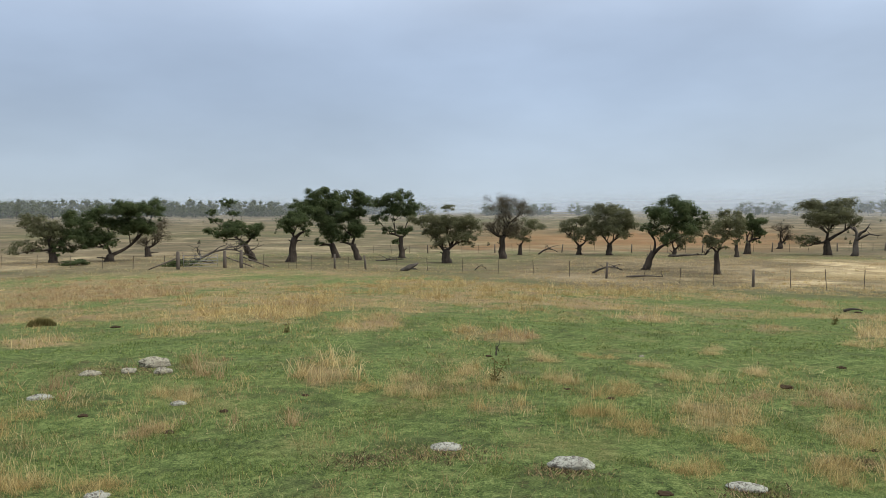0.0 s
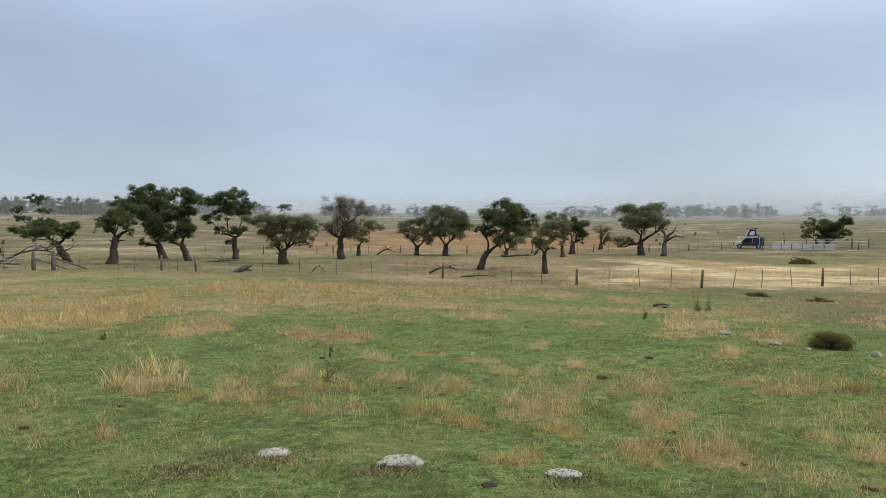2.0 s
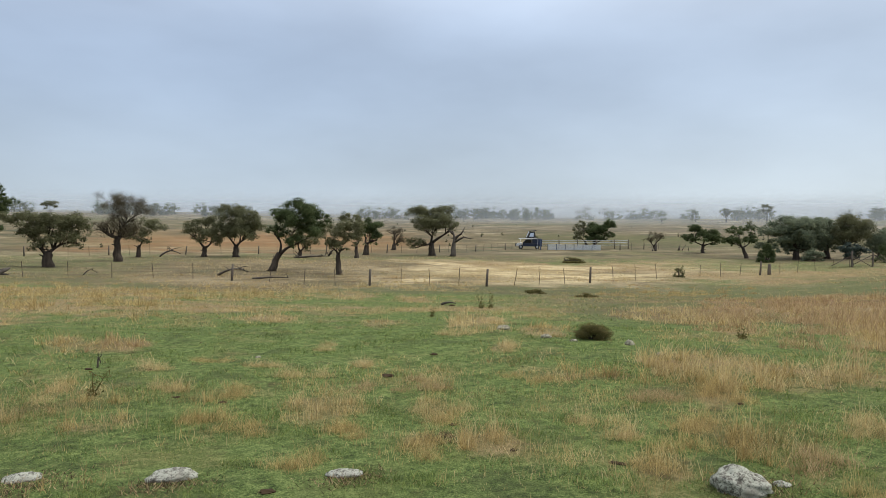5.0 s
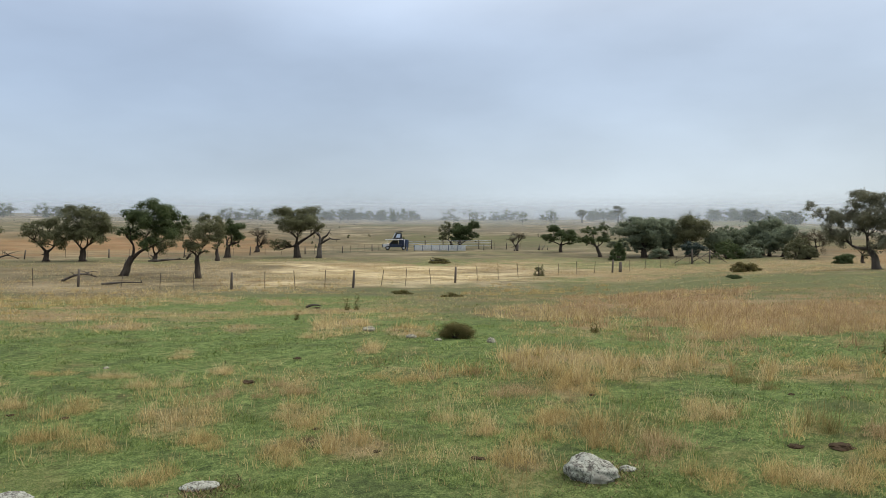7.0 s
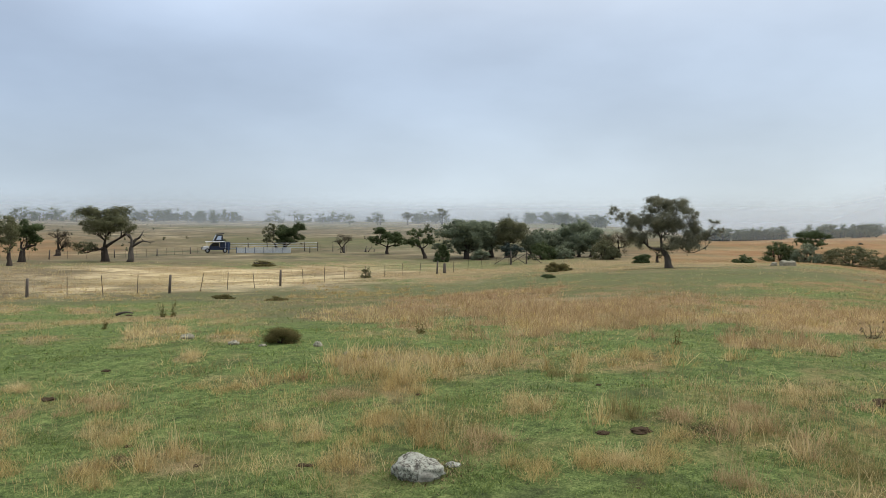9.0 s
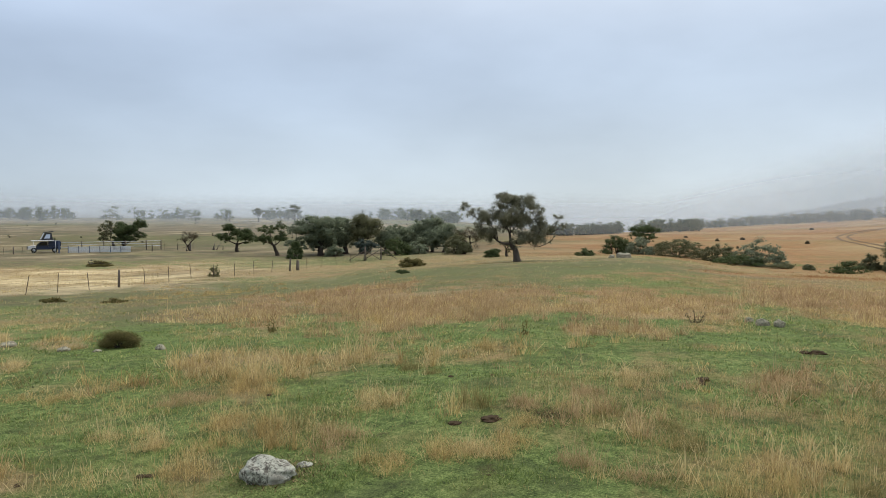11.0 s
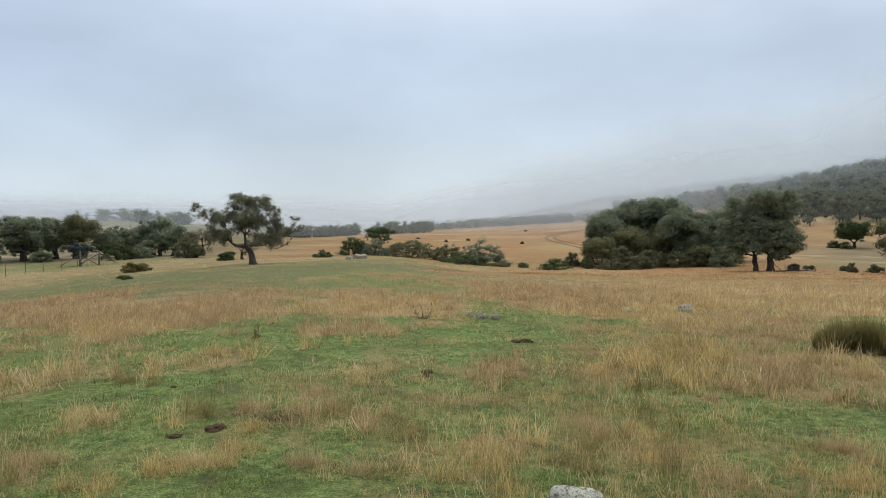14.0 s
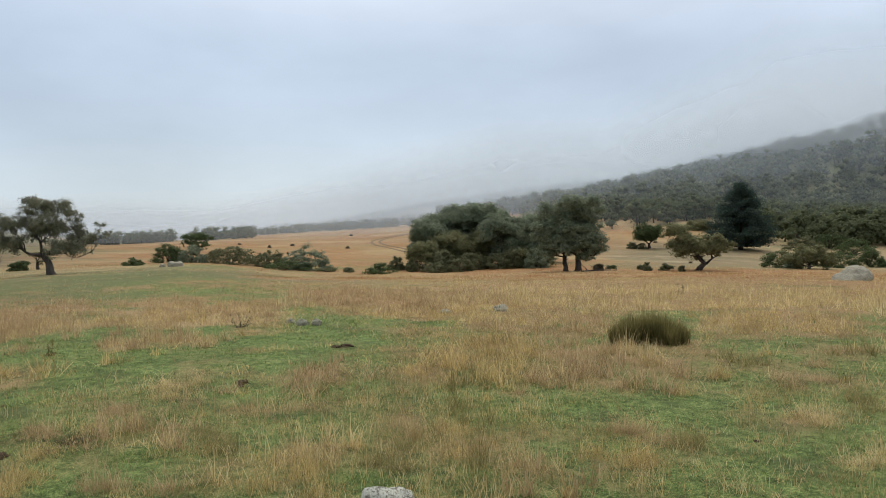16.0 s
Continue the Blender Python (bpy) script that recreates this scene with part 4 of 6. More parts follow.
# ---- farm track on the hillside ----
def farm_track(rows):
    """Two worn wheel ruts along rows of bearing and distance."""
    pts = [spot(a, d) for a, d in rows]
    line = []
    for p, q in zip(pts[:-1], pts[1:]):
        for i in range(8):
            m = p.lerp(q, i / 8)
            line.append(m)
    for i in range(3):
        line = [line[0]] + [(a + b * 2 + c) / 4 for a, b, c in zip(line[:-2], line[1:-1], line[2:])] + [line[-1]]
    track = new("farm_track")
    tagged(track, "worn earth wheel track winding up the hillside", "track", "", "structure")
    for off in (-1.1, 1.1):
        v, f = [], []
        for i, p in enumerate(line):
            d = (line[min(i + 1, len(line) - 1)] - line[max(i - 1, 0)]).normalized()
            side = Vector((d.y, -d.x, 0))
            for w in (-0.36, 0.0, 0.36):
                q = p + side * (off + w * (1 + 0.3 * math.sin(i * 1.7)))
                v.append((q.x, q.y, float(land(q.x, q.y)) + (0.12 if w == 0.0 else 0.05)))
        for i in range(len(line) - 1):
            for k in (0, 1):
                a = i * 3 + k
                f.append((a, a + 1, a + 4, a + 3))
        part("rut", smooth(mesh_of("rut", v, f)), RUT, track)


farm_track(((95.1, 149), (93.9, 166), (92.6, 185), (92.2, 202), (92.8, 224), (93.9, 240), (95.2, 260), (96.5, 272)))

# ---- far woods: masses nobody could count ----
def far_woods(name, spots, label, leaf="wood", per=34, size=1.0, height=(5, 9), low=0.08, puffs=(5, 9), puff=(0.36, 0.58)):
    """Many distant trees in one mass: each has a short trunk and a ragged crown of sprays."""
    pts, ways, mids, halves, wood = [], [], [], [], Tubes()
    for x, y in spots:
        z = float(land(x, y))
        h = rng.uniform(*height)
        w = h * rng.uniform(0.42, 0.72)
        lean = rng.normal(0, 0.25, 2)
        wood.add([(x, y, z - 0.3), (x + lean[0], y + lean[1], z + h * 0.4)], [0.24, 0.12], 4)
        core = np.array([x + lean[0], y + lean[1], z + h * 0.38])
        for i in range(int(rng.integers(*puffs))):
            # puffs heaped into a ragged crown, the first on top, the others round it and lower
            a, out = rng.uniform(0, 2 * math.pi), 0.0 if i == 0 else rng.uniform(0.15, 0.72)
            up = rng.uniform(0.70, 0.88) if i == 0 else rng.uniform(low, 0.80 - 0.25 * out)
            c = np.array([core[0] + w * out * math.cos(a), core[1] + w * out * math.sin(a), z + h * up])
            size_ = w * rng.uniform(*puff)
            d = rng.normal(0, 1, (per, 3))
            d /= np.linalg.norm(d, axis=1, keepdims=True)
            d[:, 2] = np.where(d[:, 2] < -0.35, -d[:, 2], d[:, 2])
            p = c + d * rng.uniform(0.5, 1.2, (per, 1)) * size_ * np.array([1.1, 1.1, 0.72])
            pts.append(p)
            mids.append(c)
            halves.append(size_ * np.array([0.5, 0.5, 0.38]) * (0.7 if puffs[0] == 7 else 1.0))
            ways.append(d + (p - core) / w * 0.35)
    mass = new(name)
    tagged(mass, label, "woodland", "", "stuff")
    part("crown", leaf_mesh(name, np.concatenate(pts), 0.72 * size, 0.52 * size, 0.1, np.concatenate(ways), (np.array(mids), np.array(halves))), LEAF[leaf], mass)
    part("trunk", wood.mesh(name + "_trunks"), BARK, mass)


def scatter(n, az, r, keep=lambda a, d: True):
    out = []
    while len(out) < n:
        a, d = rng.uniform(*az), math.sqrt(rng.uniform(r[0] ** 2, r[1] ** 2))
        if keep(a, d):
            out.append((d * math.sin(radians(a)), d * math.cos(radians(a))))
    return out


far_woods("scattered_shrubs", scatter(130, (-36, 70), (130, 340)), "low dark shrubs dotted over the far plain", "olive", 9, 0.32, (0.35, 0.9), 0.0, (4, 6), (0.3, 0.6))


def clustered(a, d):
    return float(vnoise(a * 0.42, d / 60.0, 41)) > 0.42


far_woods("tree_belt", scatter(210, (-38, -1), (395, 500), clustered), "misty belt of gum trees across the far plain", per=24, size=0.8, height=(4.5, 9), low=0.06, puffs=(7, 12), puff=(0.28, 0.5))
far_woods("wooded_ridge", scatter(330, (-40, -3), (520, 660)), "dark wooded ridge half lost in mist", per=14, size=1.5, height=(8, 13), low=0.0)
far_woods("tree_belt", scatter(180, (3, 37), (380, 470), clustered) + scatter(26, (34, 48), (350, 420)), "misty belt of gum trees across the far plain", per=24, size=0.8, height=(3.8, 7.4), low=0.06, puffs=(7, 12), puff=(0.28, 0.5))
far_woods("tree_belt", scatter(100, (50, 69), (370, 470), clustered), "hazy scattered gum trees on the rise", per=24, size=0.8, height=(3.8, 7.4), low=0.06, puffs=(7, 12), puff=(0.28, 0.5))
far_woods("tree_belt", scatter(190, (71, 83), (285, 345), lambda a, d: float(vnoise(a * 0.9, 0.0, 43)) > 0.25) + scatter(260, (81, 101), (355, 440)), "dark belt of gum trees above the orange hillside", per=24, size=0.7, height=(2.6, 5.8), low=0.05, puffs=(7, 12), puff=(0.28, 0.48))


def hill_wood(a, d):
    foot = float(np.interp(a, (98, 104, 109, 113, 117, 118.5, 121, 126, 150), (370, 335, 222, 202, 218, 218, 180, 170, 165)))
    return d > foot * (1 + 0.05 * math.sin(a * 3.0))


far_woods("hillside_forest", scatter(430, (106, 136), (165, 272), hill_wood), "dense olive-green gum forest at the foot of the hill", per=34, size=0.8, height=(4.5, 8))
far_woods("hillside_forest", scatter(1200, (97, 136), (262, 430), hill_wood), "dense olive-green gum forest on the hillside", per=20, size=1.15, height=(5.5, 9.5))
far_woods("hillside_forest", scatter(420, (86, 118), (700, 900)), "dense gum forest fading into low cloud", per=12, size=1.9, height=(4, 6))

# ---- trees in the paddocks ----
gum_tree(-28.35, 85.0, 0.88, "olive", [(-1.91, 3.98, 1.27, 1.04), (-0.41, 3.17, 1.38, 1.15), (0.28, 2.02, 1.04, 1.15), (-2.72, 1.45, 1.61, 0.74), (1.43, 1.33, 0.69, 0.69)], fork=(-0.14, 1.56))
gum_tree(-24.81, 85.0, 0.97, "green", [(2.26, 5.06, 1.84, 1.27), (4.44, 5.29, 1.27, 1.15), (-0.28, 4.95, 1.38, 1.04), (-2.81, 4.03, 1.61, 1.15), (-3.04, 2.18, 1.38, 1.27), (3.18, 3.22, 1.84, 1.27), (-0.74, 2.07, 1.61, 0.92), (0.88, 3.56, 1.38, 1.04), (-4.65, 1.38, 0.69, 0.92)], fork=(0.18, 0.80))
gum_tree(-22.24, 95.0, 0.82, "brown", [(1.72, 3.64, 1.29, 1.03), (1.34, 2.35, 1.29, 1.03), (-0.21, 1.84, 1.42, 0.77)], fork=(-0.08, 1.20))
gum_tree(-14.83, 80.0, 0.78, "green", [(-2.34, 3.59, 1.52, 0.78), (-3.86, 2.83, 1.3, 0.65), (-1.47, 2.73, 1.84, 0.98), (0.26, 3.05, 0.98, 0.78), (-4.18, 4.68, 0.69, 0.69), (-2.45, 5.98, 0.98, 0.61)], fork=(-0.93, 1.86))
gum_tree(-12.01, 75.0, 0.89, "green", [(1.02, 4.75, 1.22, 0.77), (-0.41, 3.63, 1.02, 0.77), (0.61, 4.04, 1.32, 1.12), (1.52, 3.43, 0.71, 0.81)], fork=(0.41, 2.52))
gum_tree(-8.61, 85.0, 0.92, "green", [(-1.73, 6.93, 1.96, 0.97), (-3.8, 5.89, 1.38, 0.69), (-1.96, 5.43, 1.73, 1.38), (-1.04, 3.82, 1.73, 1.27), (0.12, 5.78, 1.27, 1.27), (-1.84, 1.63, 0.64, 0.6), (-0.35, 2.56, 1.04, 0.81)], fork=(-0.46, 1.63))
gum_tree(-6.86, 80.0, 0.74, "green", [(-0.65, 6.42, 1.84, 0.91), (0.43, 5.88, 0.98, 1.08), (-0.87, 4.79, 1.41, 1.19), (-1.19, 3.39, 1.63, 1.04), (0, 3.17, 0.98, 0.82), (-1.95, 2.19, 0.98, 0.65)], fork=(-0.65, 1.76))
gum_tree(-3.47, 85.0, 0.69, "green", [(-0.23, 6.72, 1.57, 0.88), (1.38, 6.03, 1.2, 0.88), (-2.3, 6.03, 1.2, 0.97), (-2.65, 4.53, 0.97, 0.74), (-0.92, 5.11, 1.5, 0.88), (0.69, 4.99, 1.11, 0.83), (-1.61, 3.03, 0.74, 0.6), (0.46, 2.8, 0.88, 0.83), (-0.69, 1.77, 0.51, 0.37)], fork=(-0.12, 2.57))
gum_tree(0.02, 75.0, 1.02, "olive", [(-2.34, 4.02, 1.52, 0.93), (-0.1, 3.82, 1.52, 1.02), (1.93, 3.61, 1.52, 1.12), (2.95, 2.7, 0.73, 1.12), (-1.12, 3, 1.12, 0.91), (1.12, 2.5, 1.63, 1.02), (0.2, 5.44, 0.65, 0.65), (-0.71, 1.99, 0.81, 0.61)], fork=(0.00, 1.38))
gum_tree(4.45, 85.0, 0.92, "brown", [(-0.46, 6.1, 1.84, 1.27), (2.3, 5.64, 1.38, 1.27), (-1.38, 3.57, 1.11, 0.97), (0.69, 4.49, 1.73, 1.27), (0.23, 2.88, 1.84, 1.04), (1.84, 3.34, 1.27, 1.04)], fork=(0.05, 2.65))
gum_tree(5.76, 95.0, 0.57, "olive", [(1.29, 3.52, 1.42, 0.93), (0.39, 2.49, 1.42, 0.93)], fork=(0.18, 1.46))
gum_tree(10.31, 95.0, 0.72, "olive", [(-1.14, 3.03, 1.26, 1.38), (0.36, 3.94, 1.38, 1.08), (0.81, 2.28, 1.38, 1.08)], fork=(0.06, 1.23))
gum_tree(12.58, 93.0, 0.82, "olive", [(-0.53, 4.94, 1.53, 1.24), (1.53, 4.35, 1.65, 1.24), (2.41, 3.32, 1.24, 1.06), (-1.12, 3.17, 1.65, 1.24), (0.94, 2.59, 1.65, 1.06)], fork=(0.06, 1.41))
gum_tree(15.29, 65.0, 0.70, "green", [(2.5, 5.1, 1.55, 1.0), (0.75, 4.4, 1.05, 0.9), (1.9, 3.9, 1.45, 1.05), (0.55, 3.2, 0.85, 0.9), (4.05, 4.2, 1.0, 0.85), (3.2, 3.3, 1.2, 0.95), (2.0, 2.6, 0.9, 0.7)], fork=(0.64, 1.55))
gum_tree(17.34, 90.0, 0.57, "olive", [(0.85, 1.9, 1.14, 1.03), (2.28, 2.9, 1.14, 1.03), (-0.28, 2.04, 1.03, 0.85)], fork=(0.06, 0.90))
gum_tree(20.38, 62.0, 0.55, "olive", [(0.65, 4.53, 1.1, 0.55), (-0.33, 3.55, 1.08, 0.71), (0.84, 3.55, 1.08, 0.9), (-0.82, 2.77, 0.82, 0.63), (0.26, 2.57, 1.22, 0.51), (1.73, 3.55, 0.55, 0.71)], fork=(-0.10, 1.69))
gum_tree(21.68, 88.0, 0.50, "olive", [(0.14, 3.49, 1.06, 1.28), (0.28, 2.24, 0.78, 1)], fork=(-0.06, 1.54))
gum_tree(22.38, 100.0, 0.82, "green", [(0.63, 3.88, 1.52, 0.82), (0.16, 2.87, 1.65, 1.14), (1.42, 2.24, 0.89, 0.89)], fork=(0.09, 1.45))
gum_tree(24.51, 125.0, 0.87, "brown", [(0.2, 3.18, 1.35, 1.11), (0.99, 1.91, 1.11, 1.03)], fork=(0.20, 1.00))
gum_tree(27.54, 100.0, 1.01, "olive", [(-1.65, 5.63, 1.77, 1.01), (1.52, 5.95, 1.77, 0.89), (0.57, 4.68, 2.6, 1.27), (-1.01, 3.99, 1.96, 1.14), (2.47, 3.73, 1.01, 0.89), (-2.6, 1.68, 1.27, 0.82)], fork=(-0.13, 1.84))
gum_tree(39.53, 138.1, 0.54, "olive", [(-1.54, 3.07, 1.23, 1.38), (-0.77, 4.42, 0.77, 0.69), (-1.92, 2.11, 0.77, 0.77)], fork=(-0.38, 1.53))
gum_tree(40.08, 140.1, 0.86, "green", [(0.19, 3.38, 1.79, 1.25), (2.14, 3.96, 1.4, 1.09), (2.92, 2.4, 0.86, 0.86), (-0.19, 1.82, 1.64, 1.01)], fork=(0.12, 0.85))
gum_tree(44.57, 130.1, 0.51, "brown", [(-0.07, 2.51, 1.81, 0.8), (-0.98, 1.78, 1.3, 0.72), (0.65, 2.14, 1.09, 0.72)], fork=(-0.25, 0.80))
gum_tree(47.95, 120.1, 0.60, "green", [(-1.19, 3.59, 1.51, 0.88), (0.6, 2.67, 1.91, 1.03), (-1.99, 2.19, 1.19, 0.72), (1.79, 2, 0.96, 0.72)], fork=(0.00, 1.32))
gum_tree(50.96, 105.1, 0.56, "green", [(-0.98, 3.46, 1.6, 0.77), (-1.67, 2.24, 1.32, 0.77), (0.24, 2.24, 1.18, 0.77), (0.94, 3.81, 0.7, 0.42)], fork=(-0.56, 1.54))
gum_tree(49.5, 355.0, 0.70, "olive", [(-0.5, 4.9, 2.0, 1.1), (1.1, 4.3, 1.5, 1.0), (-0.9, 3.3, 1.6, 0.9)], fork=(0.0, 1.7))
gum_tree(51.15, 205.0, 0.40, "olive", [(-0.2, 3.0, 1.2, 0.7), (0.5, 2.4, 1.0, 0.6)], fork=(0.0, 1.2))
gum_tree(52.2, 355.0, 0.80, "olive", [(-1.0, 6.9, 1.7, 1.1), (1.2, 6.2, 1.7, 1.0), (0.2, 4.9, 1.5, 0.9), (-1.6, 4.9, 1.1, 0.8)], fork=(0.1, 2.8))
gum_tree(54.22, 104.0, 0.90, "dark", [(-0.64, 4.03, 2.57, 1.16), (-2.25, 2.84, 1.93, 1.33), (0.97, 3.13, 2.25, 1.62), (-3.7, 1.54, 1.16, 0.76), (0, 1.93, 2.57, 1.16), (-1.61, 1.19, 1.93, 0.69)], fork=(-0.06, 1.52))
gum_tree(56.11, 107.2, 0.80, "dark", [(-0.6, 3.99, 1.82, 1.25), (0.07, 2.45, 1.99, 1.38), (-0.93, 1.52, 1.66, 0.95)], fork=(-0.10, 1.55))
gum_tree(57.35, 106.1, 0.72, "olive", [(0.49, 4.09, 2.3, 1.3), (0.99, 2.72, 1.97, 1.36), (-0.33, 2.42, 1.64, 1.36)], fork=(0.16, 2.00))
gum_tree(57.66, 88.2, 0.29, "blue", [(-0.06, 1.52, 1.23, 0.7), (-0.64, 1.67, 0.76, 0.58), (0.82, 1.58, 0.64, 0.58)], fork=(0.00, 0.79))
gum_tree(60.44, 107.2, 0.66, "dark", [(-1, 1.68, 1.99, 1.38), (-0.83, 3.32, 1.59, 0.66), (0.83, 0.91, 1.66, 0.77), (-2.16, 0.91, 1, 0.77), (0.17, 2.46, 1.99, 0.9)], fork=(-0.23, 1.09))
gum_tree(62.38, 109.4, 0.74, "dark", [(0.51, 4.1, 2.23, 0.97), (-0.85, 2.53, 1.89, 1.4), (2.03, 3.32, 1.35, 1.22), (0.51, 2.37, 2.03, 1.22)], fork=(0.07, 1.46))
gum_tree(63.73, 105.1, 0.46, "dark", [(0.65, 2.14, 2.15, 1.35), (2.28, 1.08, 1.17, 0.82), (-0.65, 1.23, 1.3, 1.0)], fork=(0.16, 0.95))
gum_tree(65.88, 102.9, 0.45, "brown", [(-0.16, 2.56, 1.75, 1.03), (0.96, 1.76, 1.15, 0.86), (-1.27, 1.76, 0.89, 0.86)], fork=(-0.06, 1.40))
gum_tree(69.53, 62.2, 0.60, "grey", [(3.35, 3.55, 0.46, 0.52), (3.95, 2.85, 0.34, 0.46), (-4.35, 4.5, 0.42, 0.46), (-0.5, 5.35, 0.9, 0.45), (0.5, 5.2, 0.8, 0.45), (-0.88, 5.11, 1.09, 0.72), (0.56, 4.63, 1.2, 0.83), (-2.16, 3.67, 1.04, 0.77), (-0.88, 3.51, 1.2, 0.77), (0.08, 3.75, 1.2, 0.77), (1.6, 4.23, 0.67, 0.77), (-3.76, 4.07, 0.54, 0.48), (-2.24, 2.23, 0.74, 0.58), (1.04, 1.91, 1.25, 0.89), (1.84, 1.59, 0.8, 0.74), (2.48, 2.55, 0.7, 0.7), (-2.64, 2.07, 0.8, 0.7), (2.99, 2.07, 0.32, 0.58), (1.84, 2.31, 0.48, 0.58), (-1.52, 4.47, 0.96, 0.7), (-0.24, 5.03, 1.05, 0.61), (1.2, 3.51, 0.8, 0.8), (-2.96, 2.87, 0.74, 0.7), (1.92, 3.03, 0.64, 0.8), (-2.96, 3.99, 0.64, 0.54)], fork=(-0.53, 1.63))
gum_tree(68.69, 82.2, 0.34, "olive", [(-0.11, 1.18, 1.01, 0.59), (0.53, 0.93, 0.63, 0.46)], fork=(-0.04, 0.76))
gum_tree(78.96, 95.2, 0.29, "green", [(0.24, 2.7, 1.76, 0.88), (-0.49, 2.21, 1.22, 0.49), (0.86, 2.08, 0.98, 0.49)], fork=(0.12, 1.35))
gum_tree(76.70, 95.2, 0.20, "brown", [(0.24, 1.94, 0.59, 0.34), (-0.61, 0.96, 0.73, 0.59), (-0.24, 1.2, 0.73, 0.59)], fork=(-0.07, 0.72))
gum_tree(96.34, 88.3, 0.42, "moss", [(-0.26, 1.83, 1.98, 1.45), (-1.58, 1.57, 1.05, 1.32), (0.79, 0.91, 1.58, 0.92)], fork=(-0.05, 0.64))
gum_tree(97.52, 98.3, 0.70, "dark", [(-1.17, 4.63, 2.5, 1.82), (0.88, 5.21, 2.5, 2.11), (-0.88, 3.01, 2.64, 1.47)], fork=(-0.06, 1.84))
gum_tree(99.75, 98.3, 0.76, "dark", [(-0.88, 5.97, 2.64, 1.76), (1.47, 6.41, 2.5, 1.62), (0.29, 4.35, 2.94, 1.76), (-1.17, 3.18, 2.35, 1.76)], fork=(0.00, 2.00))
gum_tree(101.30, 92.3, 0.55, "moss", [(-1.38, 1.2, 2.07, 1.43), (0.41, 2.99, 2.34, 1.93), (0.83, 1.2, 1.65, 1.38)], fork=(0.00, 0.93))
gum_tree(103.16, 96.3, 0.69, "dark", [(0, 3.28, 2.88, 2.16), (-1.15, 5, 2.3, 1.58), (1.73, 3.85, 2.45, 2.01), (1.73, 1.41, 2.45, 1.73)], fork=(0.14, 1.26))
gum_tree(107.15, 75.3, 0.54, "dark", [(-0.79, 5.3, 1.91, 1.46), (-1.8, 3.72, 1.46, 1.24), (-0.34, 2.38, 1.69, 1.12), (-1.69, 1.93, 1.12, 0.9), (-0.56, 3.72, 1.8, 1.35), (-1.01, 2.71, 1.35, 1.12)], fork=(-0.11, 1.59))
gum_tree(108.09, 75.3, 0.72, "dark", [(-0.04, 6.3, 2.14, 1.24), (0.85, 5.07, 1.24, 1.08), (-0.16, 4.06, 1.46, 1.08), (1.42, 2.59, 1.69, 1.01), (0.4, 1.58, 1.24, 0.72), (-0.72, 5.07, 1.35, 1.12), (-0.27, 5.4, 2.02, 1.35), (-0.94, 3.72, 1.57, 1.35), (1.19, 3.72, 1.57, 1.12), (0.63, 2.48, 1.8, 1.24), (-1.17, 2.71, 1.35, 1.12), (1.75, 2.03, 1.24, 0.79)], fork=(0.07, 1.58))
gum_tree(113.30, 150.3, 0.61, "green", [(-0.12, 3.25, 2.44, 1.59), (-1.04, 2.22, 1.71, 1.34), (1.1, 2.22, 1.47, 1.1)], fork=(0.00, 1.00))
gum_tree(116.83, 85.3, 0.69, "moss", [(-0.42, 2.42, 2.59, 1.38), (-2.14, 3.8, 1.59, 1.11), (2.01, 2.25, 1.45, 1.38), (-1.8, 2.25, 1.38, 1.11)], fork=(0.80, 0.86))
gum_tree(116.85, 195.3, 0.63, "moss", [(0, 0.93, 3.33, 1.43), (-1.98, -0.1, 2.38, 1.11), (2.78, 0.14, 2.38, 1.27)], fork=(0.00, -0.90))
gum_tree(124.16, 95.3, 0.46, "moss", [(0, 1.23, 2.4, 1.31), (-1.74, 0.84, 1.55, 1.01), (1.74, 0.84, 1.55, 0.93)], fork=(0.00, 0.45))
gum_tree(95.47, 94.3, 0.56, "dark", [(0.56, 3.39, 1.41, 1.69), (1.41, 1.98, 1.69, 1.69), (0, 1.41, 1.27, 1.69), (1.97, 4.23, 1.97, 1.69)], fork=(0.28, 0.85))
gum_tree(98.73, 90.3, 0.54, "moss", [(-0.54, 2.34, 2.16, 1.89), (-1.62, 1.26, 1.62, 1.35), (0.54, 1.26, 1.89, 1.35)], fork=(0.00, 0.72))
gum_tree(102.49, 90.3, 0.54, "dark", [(-0.54, 4.18, 2.16, 1.89), (0.81, 1.75, 2.43, 1.89), (-1.62, 4.18, 1.62, 1.62)], fork=(0.00, 0.94))
gum_tree(105.03, 88.3, 0.58, "dark", [(-0.26, 3.81, 1.85, 1.85), (0.26, 1.96, 1.85, 1.85), (-0.79, 0.64, 1.85, 1.05), (0.53, 4.86, 1.32, 1.05)], fork=(0.00, 0.91))
gum_tree(100.78, 100.3, 0.72, "dark", [(0, 5.18, 3, 2.1), (1.2, 5.78, 2.1, 1.5), (-1.8, 3.38, 3, 2.4)], fork=(0.00, 0.99))
gum_tree(55.10, 108.3, 0.67, "dark", [(-0.34, 3.81, 1.68, 1.09), (0.34, 1.94, 2.01, 1.51), (-1.01, 1.16, 2.01, 0.91)], fork=(0.00, 1.35))
gum_tree(61.34, 111.5, 0.69, "dark", [(0, 2.71, 1.72, 1.24), (-0.34, 1.1, 2.07, 1.12), (1.03, 1.1, 1.72, 1.12)], fork=(0.00, 0.96))
gum_tree(62.86, 106.1, 0.53, "dark", [(0.16, 1.66, 1.97, 1.36), (1.15, 2.43, 1.64, 1.18)], fork=(0.00, 1.07))
